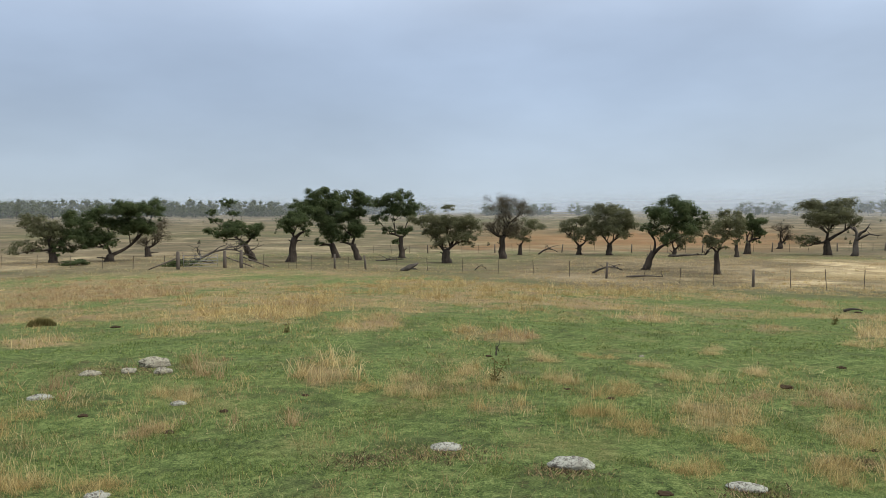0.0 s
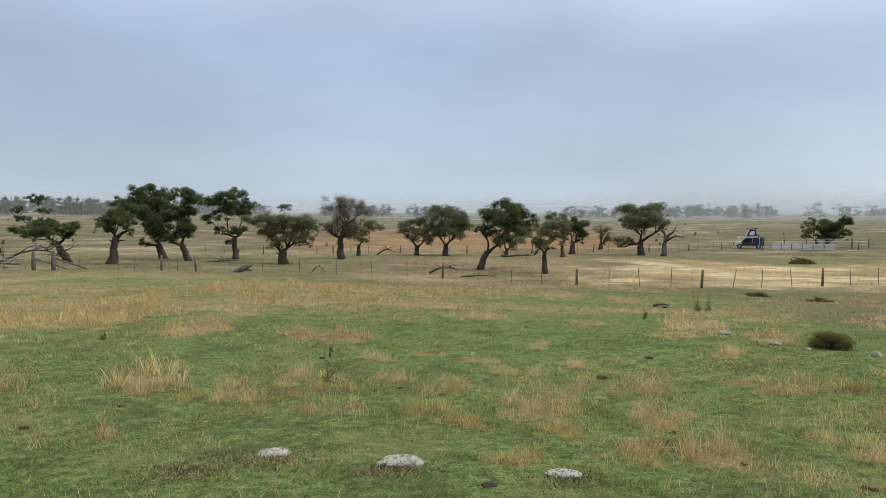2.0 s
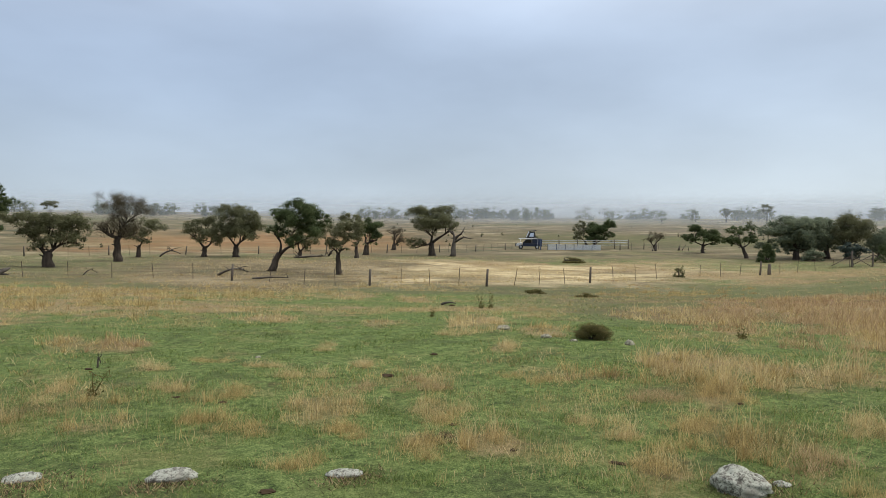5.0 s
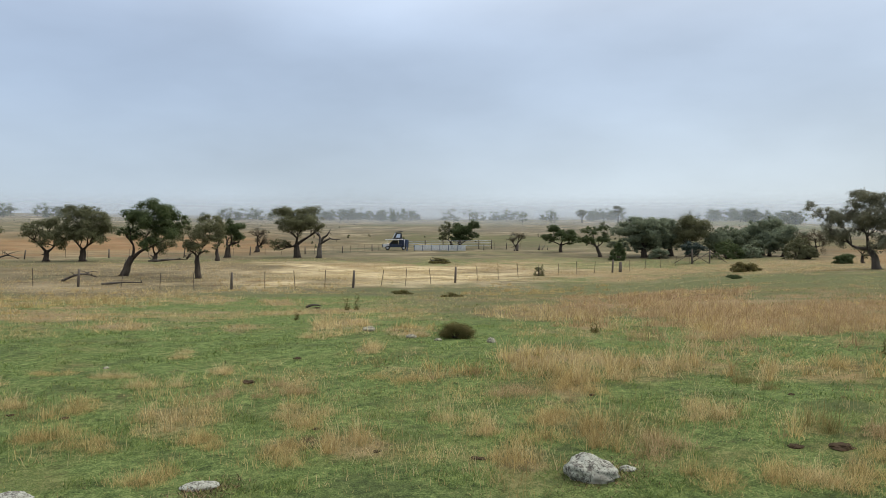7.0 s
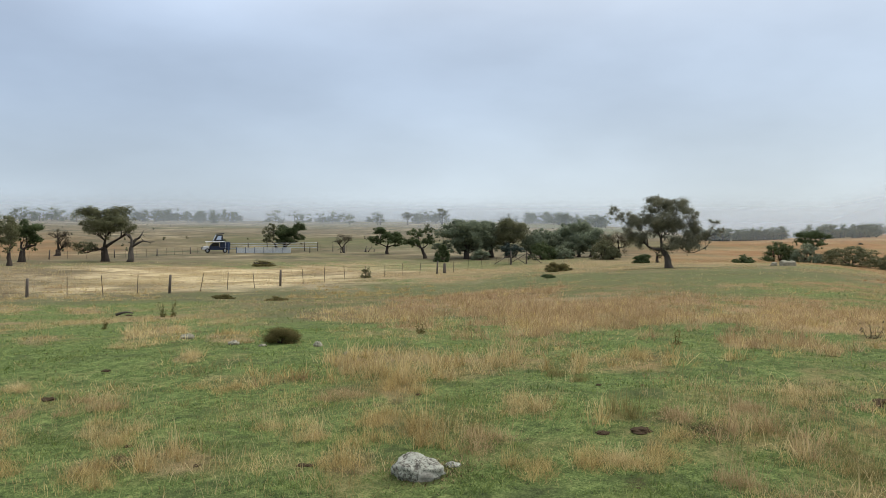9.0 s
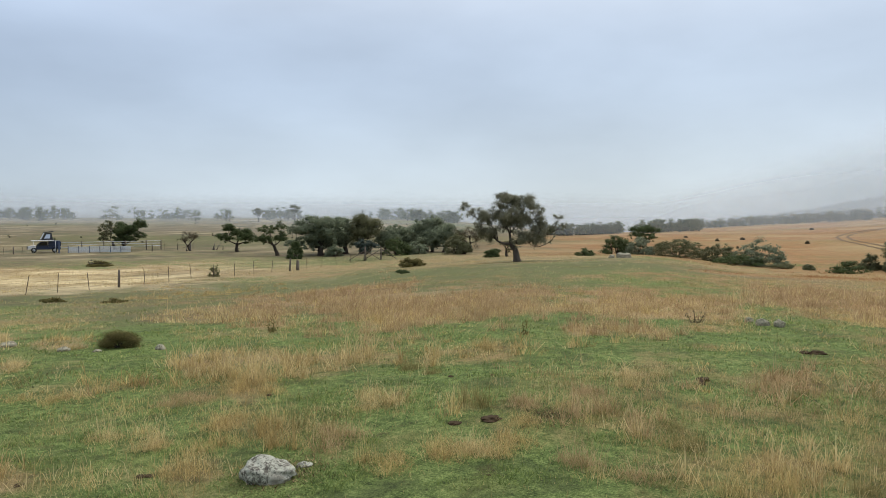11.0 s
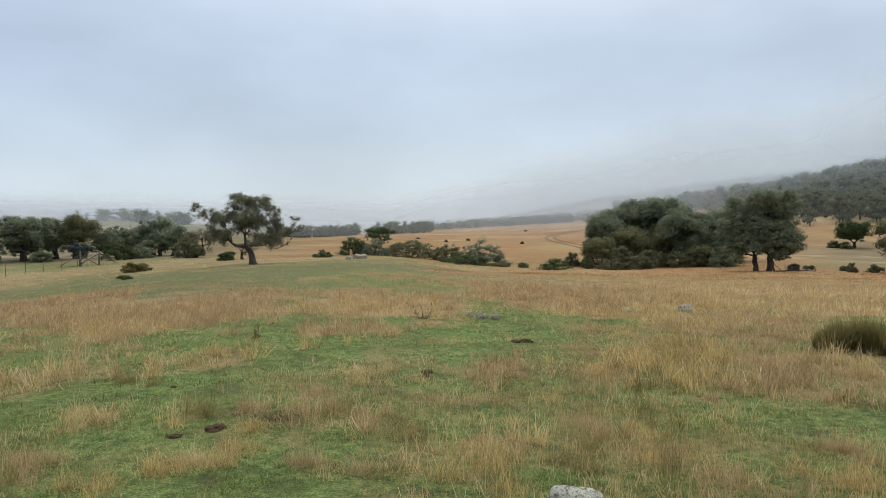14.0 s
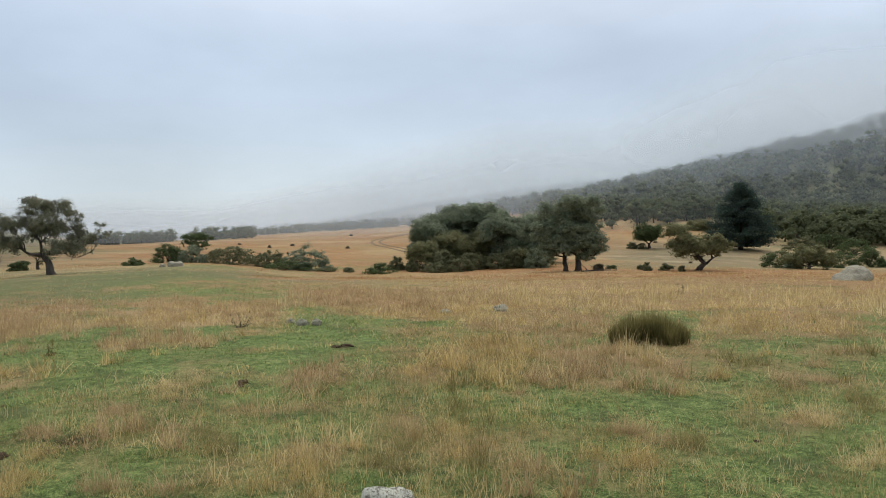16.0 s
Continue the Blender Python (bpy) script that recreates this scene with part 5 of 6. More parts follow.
gum_tree(59.21, 106.1, 0.46, "dark", [(0, 1.86, 1.31, 1.18), (-0.66, 1.31, 0.99, 0.95), (0.66, 2.54, 1.31, 0.89)], fork=(0.00, 1.03))
gum_tree(105.86, 100.3, 0.60, "dark", [(-0.3, 3.98, 2.7, 2.1), (1.2, 4.88, 1.8, 1.5), (-1.8, 4.58, 2.1, 1.65), (0, 2.18, 2.7, 2.1)], fork=(0.00, 0.68))
gum_tree(104.19, 86.3, 0.41, "moss", [(0.26, 0.87, 2.06, 1.29), (-1.55, 0.49, 1.8, 1.16), (1.8, 0.49, 1.55, 1.03)], fork=(0.00, 0.23))


# ---- bushes, conifer ----
def bush(az, dist, w, h, leaf="olive", name="bush", label="low rounded olive-green bush in dry grass", size=None, full=1.0):
    ob = thing(name, spot(az, dist), label, "bush", "", -radians(az))
    wood = Tubes()
    size = size or max(0.035, min(0.18, dist * 0.0021))
    k = int(14 + 5 * w * h)
    u = rng.normal(0, 1, (k, 3))
    u /= np.linalg.norm(u, axis=1, keepdims=True)
    u[:, 2] = np.abs(u[:, 2])
    heads = u * rng.uniform(0.35, 1.0, (k, 1)) ** 0.5 * np.array([w * 0.46, w * 0.40, h * 0.86])
    heads[:, 2] *= 0.8 + 0.35 * vnoise(heads[:, 0] / (0.25 * w) + az, heads[:, 1] / (0.25 * w), 81)
    if name == "heath_shrub":  # a low dome that meets the ground all round
        rho = np.clip(np.hypot(heads[:, 0] / (w * 0.46), heads[:, 1] / (w * 0.40)), 0, 1)
        heads[:, 2] = h * 0.85 * (1 - 0.85 * rho**2) * rng.uniform(0.0, 1.0, k) ** 0.6
    n = int(full * min(12000 if name == "heath_shrub" else 5200, (18 if w < 3 else 7) * w * h / (size * size))) + 150
    own = rng.integers(0, k, n)
    way = rng.normal(0, 1, (n, 3))
    way /= np.linalg.norm(way, axis=1, keepdims=True)
    span_ = 0.9 / math.sqrt(k)
    p = heads[own] + way * rng.uniform(0.3, 1.0, (n, 1)) * np.array([w * span_, w * span_, h * span_])
    way += heads[own] / np.array([w, w, h]) * 1.5
    for tip in heads[:18]:
        wood.add(bow((0, 0, -0.05), tip, 3, 0.04, 0.06), [0.014 + 0.012 * h, 0.010 + 0.008 * h, 0.006 + 0.004 * h, 0.003], 4)
    up = p[:, 2] > -0.02
    p, way = p[up], way[up]
    part("branch", wood.mesh("branch"), BARK, ob)
    part("foliage", leaf_mesh("foliage", p, size * 1.3, size * 0.7, -0.1, way), LEAF[leaf], ob)
    return ob


def weed(az, dist, w, h, leaf="heath", name="weed", label="thin dark weed stalk in turf"):
    """A few upright stalks with small leaves or seed heads."""
    ob = thing(name, spot(az, dist), label, "weed", "", -radians(az))
    wood, pts = Tubes(), []
    for i in range(max(2, int(w * 14))):
        root = Vector((rng.uniform(-0.5, 0.5) * w * 0.8, rng.uniform(-0.5, 0.5) * w * 0.5, -0.02))
        tip = root + Vector((rng.normal(0, 0.06), rng.normal(0, 0.06), h * rng.uniform(0.65, 1.05)))
        line = bow(root, tip, 4, 0.0, 0.03)
        wood.add(line, [0.006, 0.006, 0.005, 0.004, 0.003], 5)
        pts.append(np.array(root) + np.abs(rng.normal(0, 1, (26, 3))) * np.array([0, 0, 0.16 * h]) + rng.normal(0, 1, (26, 3)) * np.array([0.035, 0.035, 0.0]))
        for q in line[1:]:
            pts.append(np.array(q) + rng.normal(0, 1, (5, 3)) * np.array([0.02, 0.02, 0.04]))
    part("stalk", wood.mesh("stalk"), LEAF[leaf], ob)
    part("leaves", leaf_mesh("leaves", np.concatenate(pts), 0.055, 0.02, -0.1), LEAF[leaf], ob)


def rush_clump(az, dist, w, h, label, tufts=9, n=420, leaf="rush"):
    """A dome of fine upright stems."""
    ob = thing("rush_clump", spot(az, dist), label, "rush clump", "", -radians(az))
    reach = 0.17 if tufts < 12 else 0.06
    for i in range(tufts):
        mx, my = rng.uniform(-0.5, 0.5) * w, rng.normal(0, 0.14) * w
        g = rng.uniform(0.72, 1.0) * math.sqrt(1 - 2.9 * (mx / w) ** 2)
        a, r = rng.uniform(0, 2 * np.pi, n), np.sqrt(rng.uniform(0, 1, n))
        x, y = mx + r * np.cos(a) * w * reach, my + r * np.sin(a) * w * reach
        hh = h * g * (1 - 0.25 * r**2) * rng.uniform(0.6, 1.06, n)
        part("tuft", blades("tuft", x, y, hh, np.full(n, 0.008), np.clip(rng.normal(0.28, 0.22, n), 0, 0.8), LEAF[leaf], True, np.zeros(n)), None, ob)


def conifer(az, dist, h, w):
    ob = thing("conifer", spot(az, dist), "tall dark conifer standing alone below the forest", "tree", "", -radians(az))
    wood, pts = Tubes(), []
    wood.add([(0, 0, -0.3), (0, 0, h * 0.5), (0, 0, h * 0.97)], [0.5, 0.3, 0.05], 8, 0.1)
    z = h * 0.05
    while z < h * 0.97:
        u = z / h
        reach = w * 0.5 * (1 - u) ** 0.75 * (0.55 + 0.45 * min(1, u * 6))
        for _ in range(9):
            a = rng.uniform(0, 2 * math.pi)
            l = reach * rng.uniform(0.72, 1.08) + 0.25
            tip = Vector((math.cos(a) * l, math.sin(a) * l, z + l * 0.10))
            root = Vector((0, 0, z))
            wood.add([root, root.lerp(tip, 0.6) - Vector((0, 0, l * 0.03)), tip], [0.07, 0.04, 0.01], 4)
            n = int(34 * l)
            s = rng.uniform(0.15, 1.05, (n, 1)) ** 0.8
            p = np.array(root) + (np.array(tip) - np.array(root)) * s + rng.normal(0, 1, (n, 3)) * np.array([0.30, 0.30, 0.16]) * (0.5 + s)
            pts.append(p)
        z += h * 0.032
    part("trunk", wood.mesh("trunk"), BARK, ob)
    part("crown", leaf_mesh("crown", np.concatenate(pts), 0.42, 0.16, 0.1), LEAF["pine"], ob)


conifer(119.7, 155, 13.6, 15.5)
bush(40.63, 13.0, 0.64, 0.36, "heath", name="heath_shrub", label="dense low domed olive heath shrub", size=0.017)
bush(35.62, 43.0, 1.20, 0.30, "heath", name="heath_shrub", label="flat olive heath shrub in turf")
bush(39.75, 34.3, 0.90, 0.24, "heath", name="heath_shrub", label="flat olive heath shrub in turf")
rush_clump(113.85, 12.2, 1.12, 0.64, "dense wispy olive shrub growing in dry grass", 60, 130, "rush")
rush_clump(-29.18, 18.2, 0.45, 0.26, label="dark green rush clump in dry grass")
bush(-19.9, 71.0, 3.7, 0.75, "green", label="heap of cut green branches behind the gateway")
bush(-26.9, 79.0, 2.8, 0.6, "green", label="low spreading dark green shrub by the fence")
bush(46.42, 65.1, 1.0, 1.15, "moss", name="sapling", label="small leafy gum sapling by the fence", size=0.13, full=0.16)
bush(38.58, 85.1, 2.63, 0.66, "heath")
bush(60.66, 53.3, 1.07, 0.33, "green", name="heath_shrub", label="flat green heath shrub in turf")
bush(61.30, 66.2, 2.2, 0.95, "heath", name="heath_shrub", label="tangled brownish scrub on the rise")
bush(61.55, 68.2, 2.0, 0.8, "heath", name="heath_shrub", label="tangled brownish scrub on the rise")
bush(67.60, 80.2, 2.37, 1.28, "green")
bush(74.73, 84.2, 2.25, 0.97, "green")
bush(77.07, 94.2, 4.65, 2.86, "green")
bush(78.68, 93.2, 3.98, 2.68, "dark")
bush(81.54, 95.2, 8.49, 2.84, "olive")
bush(84.33, 95.2, 4.72, 2.84, "olive")
bush(87.06, 92.2, 6.86, 3.65, "dark")
bush(85.60, 90.2, 6.26, 1.57, "green")
bush(88.61, 88.3, 3.04, 0.75, "olive")
bush(90.24, 88.3, 1.37, 0.48, "olive")
bush(92.76, 82.3, 3.93, 1.47, "green")
bush(97.03, 84.3, 3.52, 1.66, "olive")
bush(99.09, 84.3, 3.52, 2.01, "olive")
bush(101.82, 86.3, 4.12, 2.06, "olive")
bush(104.02, 88.3, 3.69, 1.85, "olive")
bush(95.14, 86.3, 1.80, 1.80, "olive")
bush(90.30, 86.3, 1.29, 0.57, "olive")
bush(109.70, 78.3, 0.94, 0.84, "brown")
bush(110.59, 85.3, 0.87, 0.41, "green")
bush(109.58, 80.3, 1.17, 0.78, "brown")
bush(110.57, 84.3, 1.03, 0.48, "green")
bush(114.58, 84.3, 1.71, 0.82, "olive")
bush(113.19, 82.3, 0.93, 1.07, "olive")
bush(115.71, 82.3, 0.87, 0.73, "olive")
bush(112.76, 84.3, 0.96, 0.55, "olive")
bush(112.07, 150.3, 2.44, 1.59, "olive")
bush(112.83, 148.3, 2.17, 1.33, "olive")
bush(122.18, 100.3, 4.88, 2.44, "green")
bush(123.13, 98.3, 2.39, 1.60, "dark")
bush(126.08, 105.3, 5.13, 2.56, "green")
bush(127.84, 108.3, 5.27, 3.08, "green")
bush(126.95, 150.3, 7.94, 3.66, "green")
bush(123.67, 160.3, 8.46, 3.00, "olive")
bush(125.52, 165.3, 8.73, 4.03, "green")
weed(115.74, 26.3, 0.25, 0.34, "brown", name="weed", label="thin dry seedling standing in straw grass")
weed(3.81, 8.8, 0.12, 0.33, "heath", name="weed", label="tall green thistle standing in dry grass")
weed(-12.39, 13.7, 0.09, 0.17, "heath", name="weed", label="thin dark weed stalk in turf")
weed(32.08, 22.5, 0.5, 0.52, "heath", name="weed", label="dark green weed stalks in turf")
weed(27.99, 17.7, 0.07, 0.22, "heath", name="weed", label="thin dark weed stalk in turf")
weed(51.18, 14.5, 0.07, 0.18, "heath", name="weed", label="thin dark weed stalk in turf")
weed(70.54, 12.2, 0.06, 0.21, "heath", name="weed", label="thin dark weed stalk in turf")
weed(51.25, 14.3, 0.07, 0.15, "heath", name="weed", label="thin dark weed stalk in turf")
weed(82.95, 15.0, 0.25, 0.23, "brown", name="weed", label="dry brown thistle head in straw grass")
bush(52.26, 97.1, 2.25, 2.57, "green")
bush(55.27, 101.2, 3.02, 2.01, "dark")
bush(60.04, 98.2, 4.23, 2.93, "green")
bush(61.66, 100.2, 3.65, 2.32, "dark")
bush(64.66, 96.2, 3.50, 3.18, "olive")
bush(65.42, 95.2, 2.21, 1.89, "olive")
bush(97.71, 86.3, 3.87, 3.09, "olive")
bush(100.11, 87.3, 3.91, 2.87, "olive")
bush(103.01, 86.3, 3.61, 2.84, "olive")
bush(104.87, 84.3, 3.02, 2.77, "dark")
bush(93.94, 90.3, 2.43, 1.89, "olive")
bush(78.74, 142.9, 0.55, 0.44, "brown")
bush(81.66, 113.2, 0.35, 0.26, "brown")
bush(90.14, 172.5, 0.93, 0.67, "brown")
bush(84.20, 183.3, 0.99, 0.71, "brown")
bush(85.60, 148.9, 0.46, 0.46, "brown")
bush(90.37, 266.0, 1.44, 0.82, "brown")
bush(85.92, 193.3, 1.19, 0.60, "brown")
bush(82.02, 204.6, 0.95, 0.63, "brown")
bush(116.27, 103.0, 0.32, 0.32, "brown")
bush(114.43, 97.6, 0.53, 0.23, "brown")
bush(113.75, 163.7, 1.01, 0.38, "brown")
bush(111.99, 157.3, 0.85, 0.49, "brown")


# ---- dead trees, logs and fallen limbs ----
def dead_tree(az, dist, limbs, girth, label):
    ob = thing("dead_tree", spot(az, dist), label, "dead tree", "", -radians(az))
    wood = Tubes()
    for pts, r in limbs:
        line = []
        for a, b in zip(pts[:-1], pts[1:]):
            seg = bow((a[0], rng.normal(0, 0.05), a[1]), (b[0], rng.normal(0, 0.15), b[1]), 2, 0.0, 0.05)
            line += seg[:-1]
        line.append(Vector((pts[-1][0], 0.1, pts[-1][1])))
        n = len(line)
        wood.add(line, [girth * r * (1 - 0.8 * i / (n - 1)) for i in range(n)], 7, 0.25)
        for _ in range(3):
            q = line[int(rng.integers(n // 2, n))]
            wood.add(bow(q, q + Vector(rng.normal(0, 0.45, 3)), 2, 0.1, 0.1), [girth * r * 0.25, girth * r * 0.16, 0.01], 4)
    part("trunk", wood.mesh("trunk"), DEADWOOD, ob)


dead_tree(29.1, 98, (([(0, -0.2), (0.2, 1.2), (0.35, 2.2), (0.1, 3.4)], 1.0), ([(0.35, 2.2), (1.2, 3.0), (1.7, 3.9)], 0.5), ([(0.3, 1.9), (1.6, 2.6), (3.0, 2.5)], 0.4), ([(0.2, 3.0), (-0.4, 3.6)], 0.4)), 0.42, "bare broken dead tree with stubby grey limbs")
dead_tree(46.3, 128, (([(0, -0.2), (0.1, 0.9)], 1.0), ([(0.4, -0.1), (0.9, 0.7)], 0.5), ([(1.4, -0.1), (1.5, 0.6)], 0.5)), 0.22, "splintered grey stump among dry grass")


def fallen(az, dist, length, turn, rise, label, arms=6, girth=0.12, name="fallen_branch"):
    """A dead limb on the ground with side branches."""
    ob = thing(name, spot(az, dist), label, "dead wood", "", -radians(az) + radians(turn))
    wood = Tubes()
    line = bow((-length / 2, 0, girth * 0.5), (length / 2, 0, girth + rise * 0.4), 6, rise / max(length, 0.1), 0.04)
    wood.add(line, [girth * (1 - 0.11 * i) for i in range(7)], 7, 0.25)
    for _ in range(arms):
        q = line[int(rng.integers(1, 7))]
        e = q + Vector((rng.normal(0, 0.28) * length, rng.normal(0, 0.22) * length, abs(rng.normal(0, 0.10)) * length + 0.1))
        m = bow(q, e, 3, 0.10, 0.08)
        wood.add(m, [girth * 0.5, girth * 0.36, girth * 0.24, girth * 0.1], 5)
        for _ in range(2):
            wood.add(bow(m[2], m[2] + Vector(rng.normal(0, 0.09, 3)) * length, 2, 0.1, 0.1), [girth * 0.2, girth * 0.14, 0.01], 3)
    part("limb", wood.mesh("limb"), DEADWOOD, ob)


fallen(-17.00, 72.0, 6.12, 10, 0.9, "tangle of fallen grey branches behind the gateway", 14, 0.13)
fallen(-19.22, 72.0, 3.90, -15, 0.3, "heap of dead brush behind the gateway", 10, 0.10)
dead_tree(44.62, 126, (([(0, -0.2), (0.05, 0.9), (0.1, 1.25)], 1.0), ([(-0.5, -0.1), (-0.6, 0.55)], 0.6)), 0.26, "short grey stump beneath a small gum")
fallen(12.45, 60.0, 2.32, 0, 0.45, "arched fallen branch in pale grass", 5, 0.10)
fallen(18.21, 88.0, 4.08, 0, 0.3, "fallen limbs below the gum trees", 8, 0.16)
fallen(-4.41, 78.0, 3.02, 0, 0.25, "fallen twigs beneath the gum trees", 9, 0.08)
fallen(7.95, 95.0, 2.50, 10, 0.5, "dead limb lying by the fence", 3, 0.12)
fallen(2.68, 62.0, 0.96, 10, 0.25, "broken branch in dry grass", 5, 0.05)
fallen(15.17, 56.7, 2.64, 0, 0.02, "dark log lying along the fence line", 1, 0.09, "log")
fallen(29.14, 24.6, 0.50, 0, 0.02, "short dark stick lying in turf", 0, 0.05, "log")
fallen(38.45, 85.1, 1.97, 0, 0.2, "heap of dead brush in pale grass", 10, 0.1)
fallen(3.96, 10.8, 0.08, 60, 0.1, "dead twig in turf", 3, 0.015)
fallen(109.65, 74.3, 3.43, 0, 0.2, "dead sticks beneath the gum trees", 8, 0.08)


def leaning_log(az, dist, length, label):
    ob = thing("log", spot(az, dist), label, "dead wood", "", -radians(az))
    t = Tubes()
    t.add(bow((-length / 2, 0, 0.0), (length / 2, 0.1, length * 0.42), 6, -0.02, 0.02), [0.10, 0.17, 0.20, 0.20, 0.17, 0.12, 0.05], 8, 0.45)
    t.add(bow((-length * 0.1, 0, 0.2), (length * 0.45, 0.25, 0.12), 3, 0.0, 0.04), [0.12, 0.10, 0.07, 0.03], 6, 0.4)
    part("limb", t.mesh("limb"), DEADWOOD, ob)


leaning_log(-2.9, 60, 1.5, "splintered dark log leaning out of dry grass")


# ---- rocks ----
def rock(az, dist, w, h, seed, name="rock", label="grey lichen-covered granite rock half sunk in turf", sink=0.4, depth=0.75, turn=0.0, slope=0.0):
    h = h * 0.75 if dist < 9 and w < 0.3 else h
    bm = bmesh.new()
    bmesh.ops.create_icosphere(bm, subdivisions=4, radius=1.0)
    off = Vector((seed * 3.7, seed * 1.3, seed * 5.1))
    for v in bm.verts:
        d = v.co.normalized()
        k = 1 + 0.34 * noise.noise(d * 1.1 + off) + 0.14 * noise.noise(d * 2.7 + off) + 0.05 * noise.noise(d * 7 + off) + 0.02 * noise.noise(d * 17 + off)
        p = d * k
        step = math.floor(p.z * 3 + noise.noise(off + d) * 0.8) / 3
        p.z = p.z * 0.8 + step * 0.2
        v.co = p
    zs = [v.co.z for v in bm.verts]
    xs = [v.co.x for v in bm.verts]
    low, high, wide = min(zs), max(zs), max(xs) - min(xs)
    for v in bm.verts:
        u = (v.co.z - low) / (high - low)
        v.co = Vector((v.co.x * w / wide, v.co.y * w * depth / wide, h * (u - sink) / (1 - sink) * (1 - slope * v.co.x / wide * 2 if u > sink else 1)))
    me = bpy.data.meshes.new(name)
    bm.to_mesh(me)
    bm.free()
    smooth(me)
    me.materials.append(ROCK_DULL if dist > 9 else ROCK)
    ob = new(name, me)
    ob.matrix_basis = Matrix.Translation(spot(az, dist)) @ Matrix.Rotation(radians(turn - az), 4, "Z")
    return tagged(ob, label, "rock", "granite rocks in the pasture")


rock(9.86, 5.50, 0.36, 0.072, 2)
rock(22.47, 5.29, 0.27, 0.05, 3)
rock(-0.02, 5.92, 0.30, 0.045, 4, sink=0.55)
rock(52.23, 5.42, 0.41, 0.16, 5, sink=0.3, slope=0.32)
rock(54.72, 5.66, 0.13, 0.04, 6, label="small brown rock beside a granite boulder")
rock(-21.99, 10.50, 0.41, 0.13, 7)
rock(-21.46, 9.97, 0.24, 0.07, 8)
rock(-23.71, 10.10, 0.19, 0.06, 9)
rock(-26.22, 10.14, 0.27, 0.06, 10, sink=0.55)
rock(-29.41, 8.91, 0.28, 0.06, 11, sink=0.55)
rock(-20.42, 8.05, 0.19, 0.05, 12, sink=0.55)
rock(33.68, 14.26, 0.27, 0.09, 13)
rock(37.10, 13.03, 0.20, 0.07, 14)
rock(43.40, 12.38, 0.17, 0.09, 15)
rock(39.19, 12.67, 0.14, 0.04, 16)
rock(45.66, 11.37, 0.11, 0.04, 17)
rock(95.64, 4.74, 0.37, 0.12, 18, sink=0.35)
rock(87.50, 15.13, 0.26, 0.14, 19)
rock(88.57, 15.07, 0.21, 0.14, 20)
rock(86.64, 15.59, 0.19, 0.10, 21)
rock(98.36, 18.60, 0.34, 0.13, 22)
rock(102.54, 18.93, 0.43, 0.20, 23)
rock(126.88, 43.35, 1.99, 0.80, 24, name="boulder", depth=1.0, slope=-0.12, label="large rounded grey granite boulder in dry grass", sink=0.5)
rock(77.60, 72.24, 1.45, 0.50, 25)
rock(76.72, 72.23, 0.67, 0.33, 26)
rock(14.97, 11.09, 0.09, 0.03, 27)
rock(-26.06, 5.34, 0.17, 0.04, 28, sink=0.4)


def dung_pats(rows):
    """Dark dried lumps: bearing, distance, width."""
    for az, dist, w in rows:
        bm = bmesh.new()
        bmesh.ops.create_icosphere(bm, subdivisions=3, radius=0.5)
        off = Vector((az, dist, w))
        for v in bm.verts:
            d = v.co.normalized()
            k = 0.5 * (1 + 0.5 * noise.noise(d * 1.6 + off) + 0.3 * noise.noise(d * 4 + off))
            v.co = Vector((d.x * k * w * 0.55, d.y * k * w * 0.5, d.z * k * w * 0.2 + w * 0.015))
        me = bpy.data.meshes.new("dung_pat")
        bm.to_mesh(me)
        bm.free()
        me.materials.append(EARTH)
        ob = new("dung_pat", me)
        ob.matrix_basis = Matrix.Translation(spot(az, dist))
        tagged(ob, "dark dried cattle dung lying in the turf", "dung pat", "dung pats in the pasture")


dung_pats(((7.3, 10.3, 0.16), (9.4, 8.4, 0.13), (3.3, 10.7, 0.18), (-11.1, 8.1, 0.14), (-26.8, 7.9, 0.18), (16.8, 5, 0.15), (-24.5, 16.4, 0.33), (-17.2, 7.6, 0.16), (12.7, 8.1, 0.15), (25.1, 9.4, 0.25), (-21.1, 6.9, 0.17), (-12.5, 15.2, 0.1), (28.5, 11.1, 0.21), (43.7, 5.8, 0.13), (24.8, 9.5, 0.15), (16.6, 5, 0.15), (29.4, 24.3, 0.38), (43.1, 5.8, 0.14)))
dung_pats(((68.6, 6.6, 0.31), (35.4, 6, 0.11), (30.5, 6.9, 0.13), (65.2, 8.6, 0.13), (68.6, 6.6, 0.24), (44, 6.7, 0.16), (51.5, 8.2, 0.13), (83.8, 8.9, 0.27), (68.6, 6.6, 0.22), (65.8, 6.5, 0.2), (83.7, 8.8, 0.14), (90.3, 11.8, 0.32), (68.4, 8.7, 0.08), (68.7, 5.2, 0.06), (68.5, 6.6, 0.24), (91.1, 11.9, 0.4), (121.5, 6.7, 0.11), (83.7, 8.7, 0.15)))


# ---- fences ----
def box_mesh(name, x, y, z, bevel=0.0, jag=0.0):
    bm = bmesh.new()
    bmesh.ops.create_cube(bm, size=1.0)
    for v in bm.verts:
        v.co = Vector((v.co.x * x, v.co.y * y, (v.co.z + 0.5) * z))
        if jag and v.co.z > z * 0.5:
            v.co.z += rng.uniform(-jag, jag)
    if bevel:
        bmesh.ops.bevel(bm, geom=list(bm.edges), offset=bevel, segments=2, affect="EDGES")
    me = bpy.data.meshes.new(name)
    bm.to_mesh(me)
    bm.free()
    return me


def post_mesh(r, h):
    t = Tubes()
    t.add([(0, 0, -0.3), (0.0, 0, h * 0.5), (0.015, 0.01, h)], [r * 1.05, r, r * 0.92], 9, 0.14)
    return t.mesh("post")


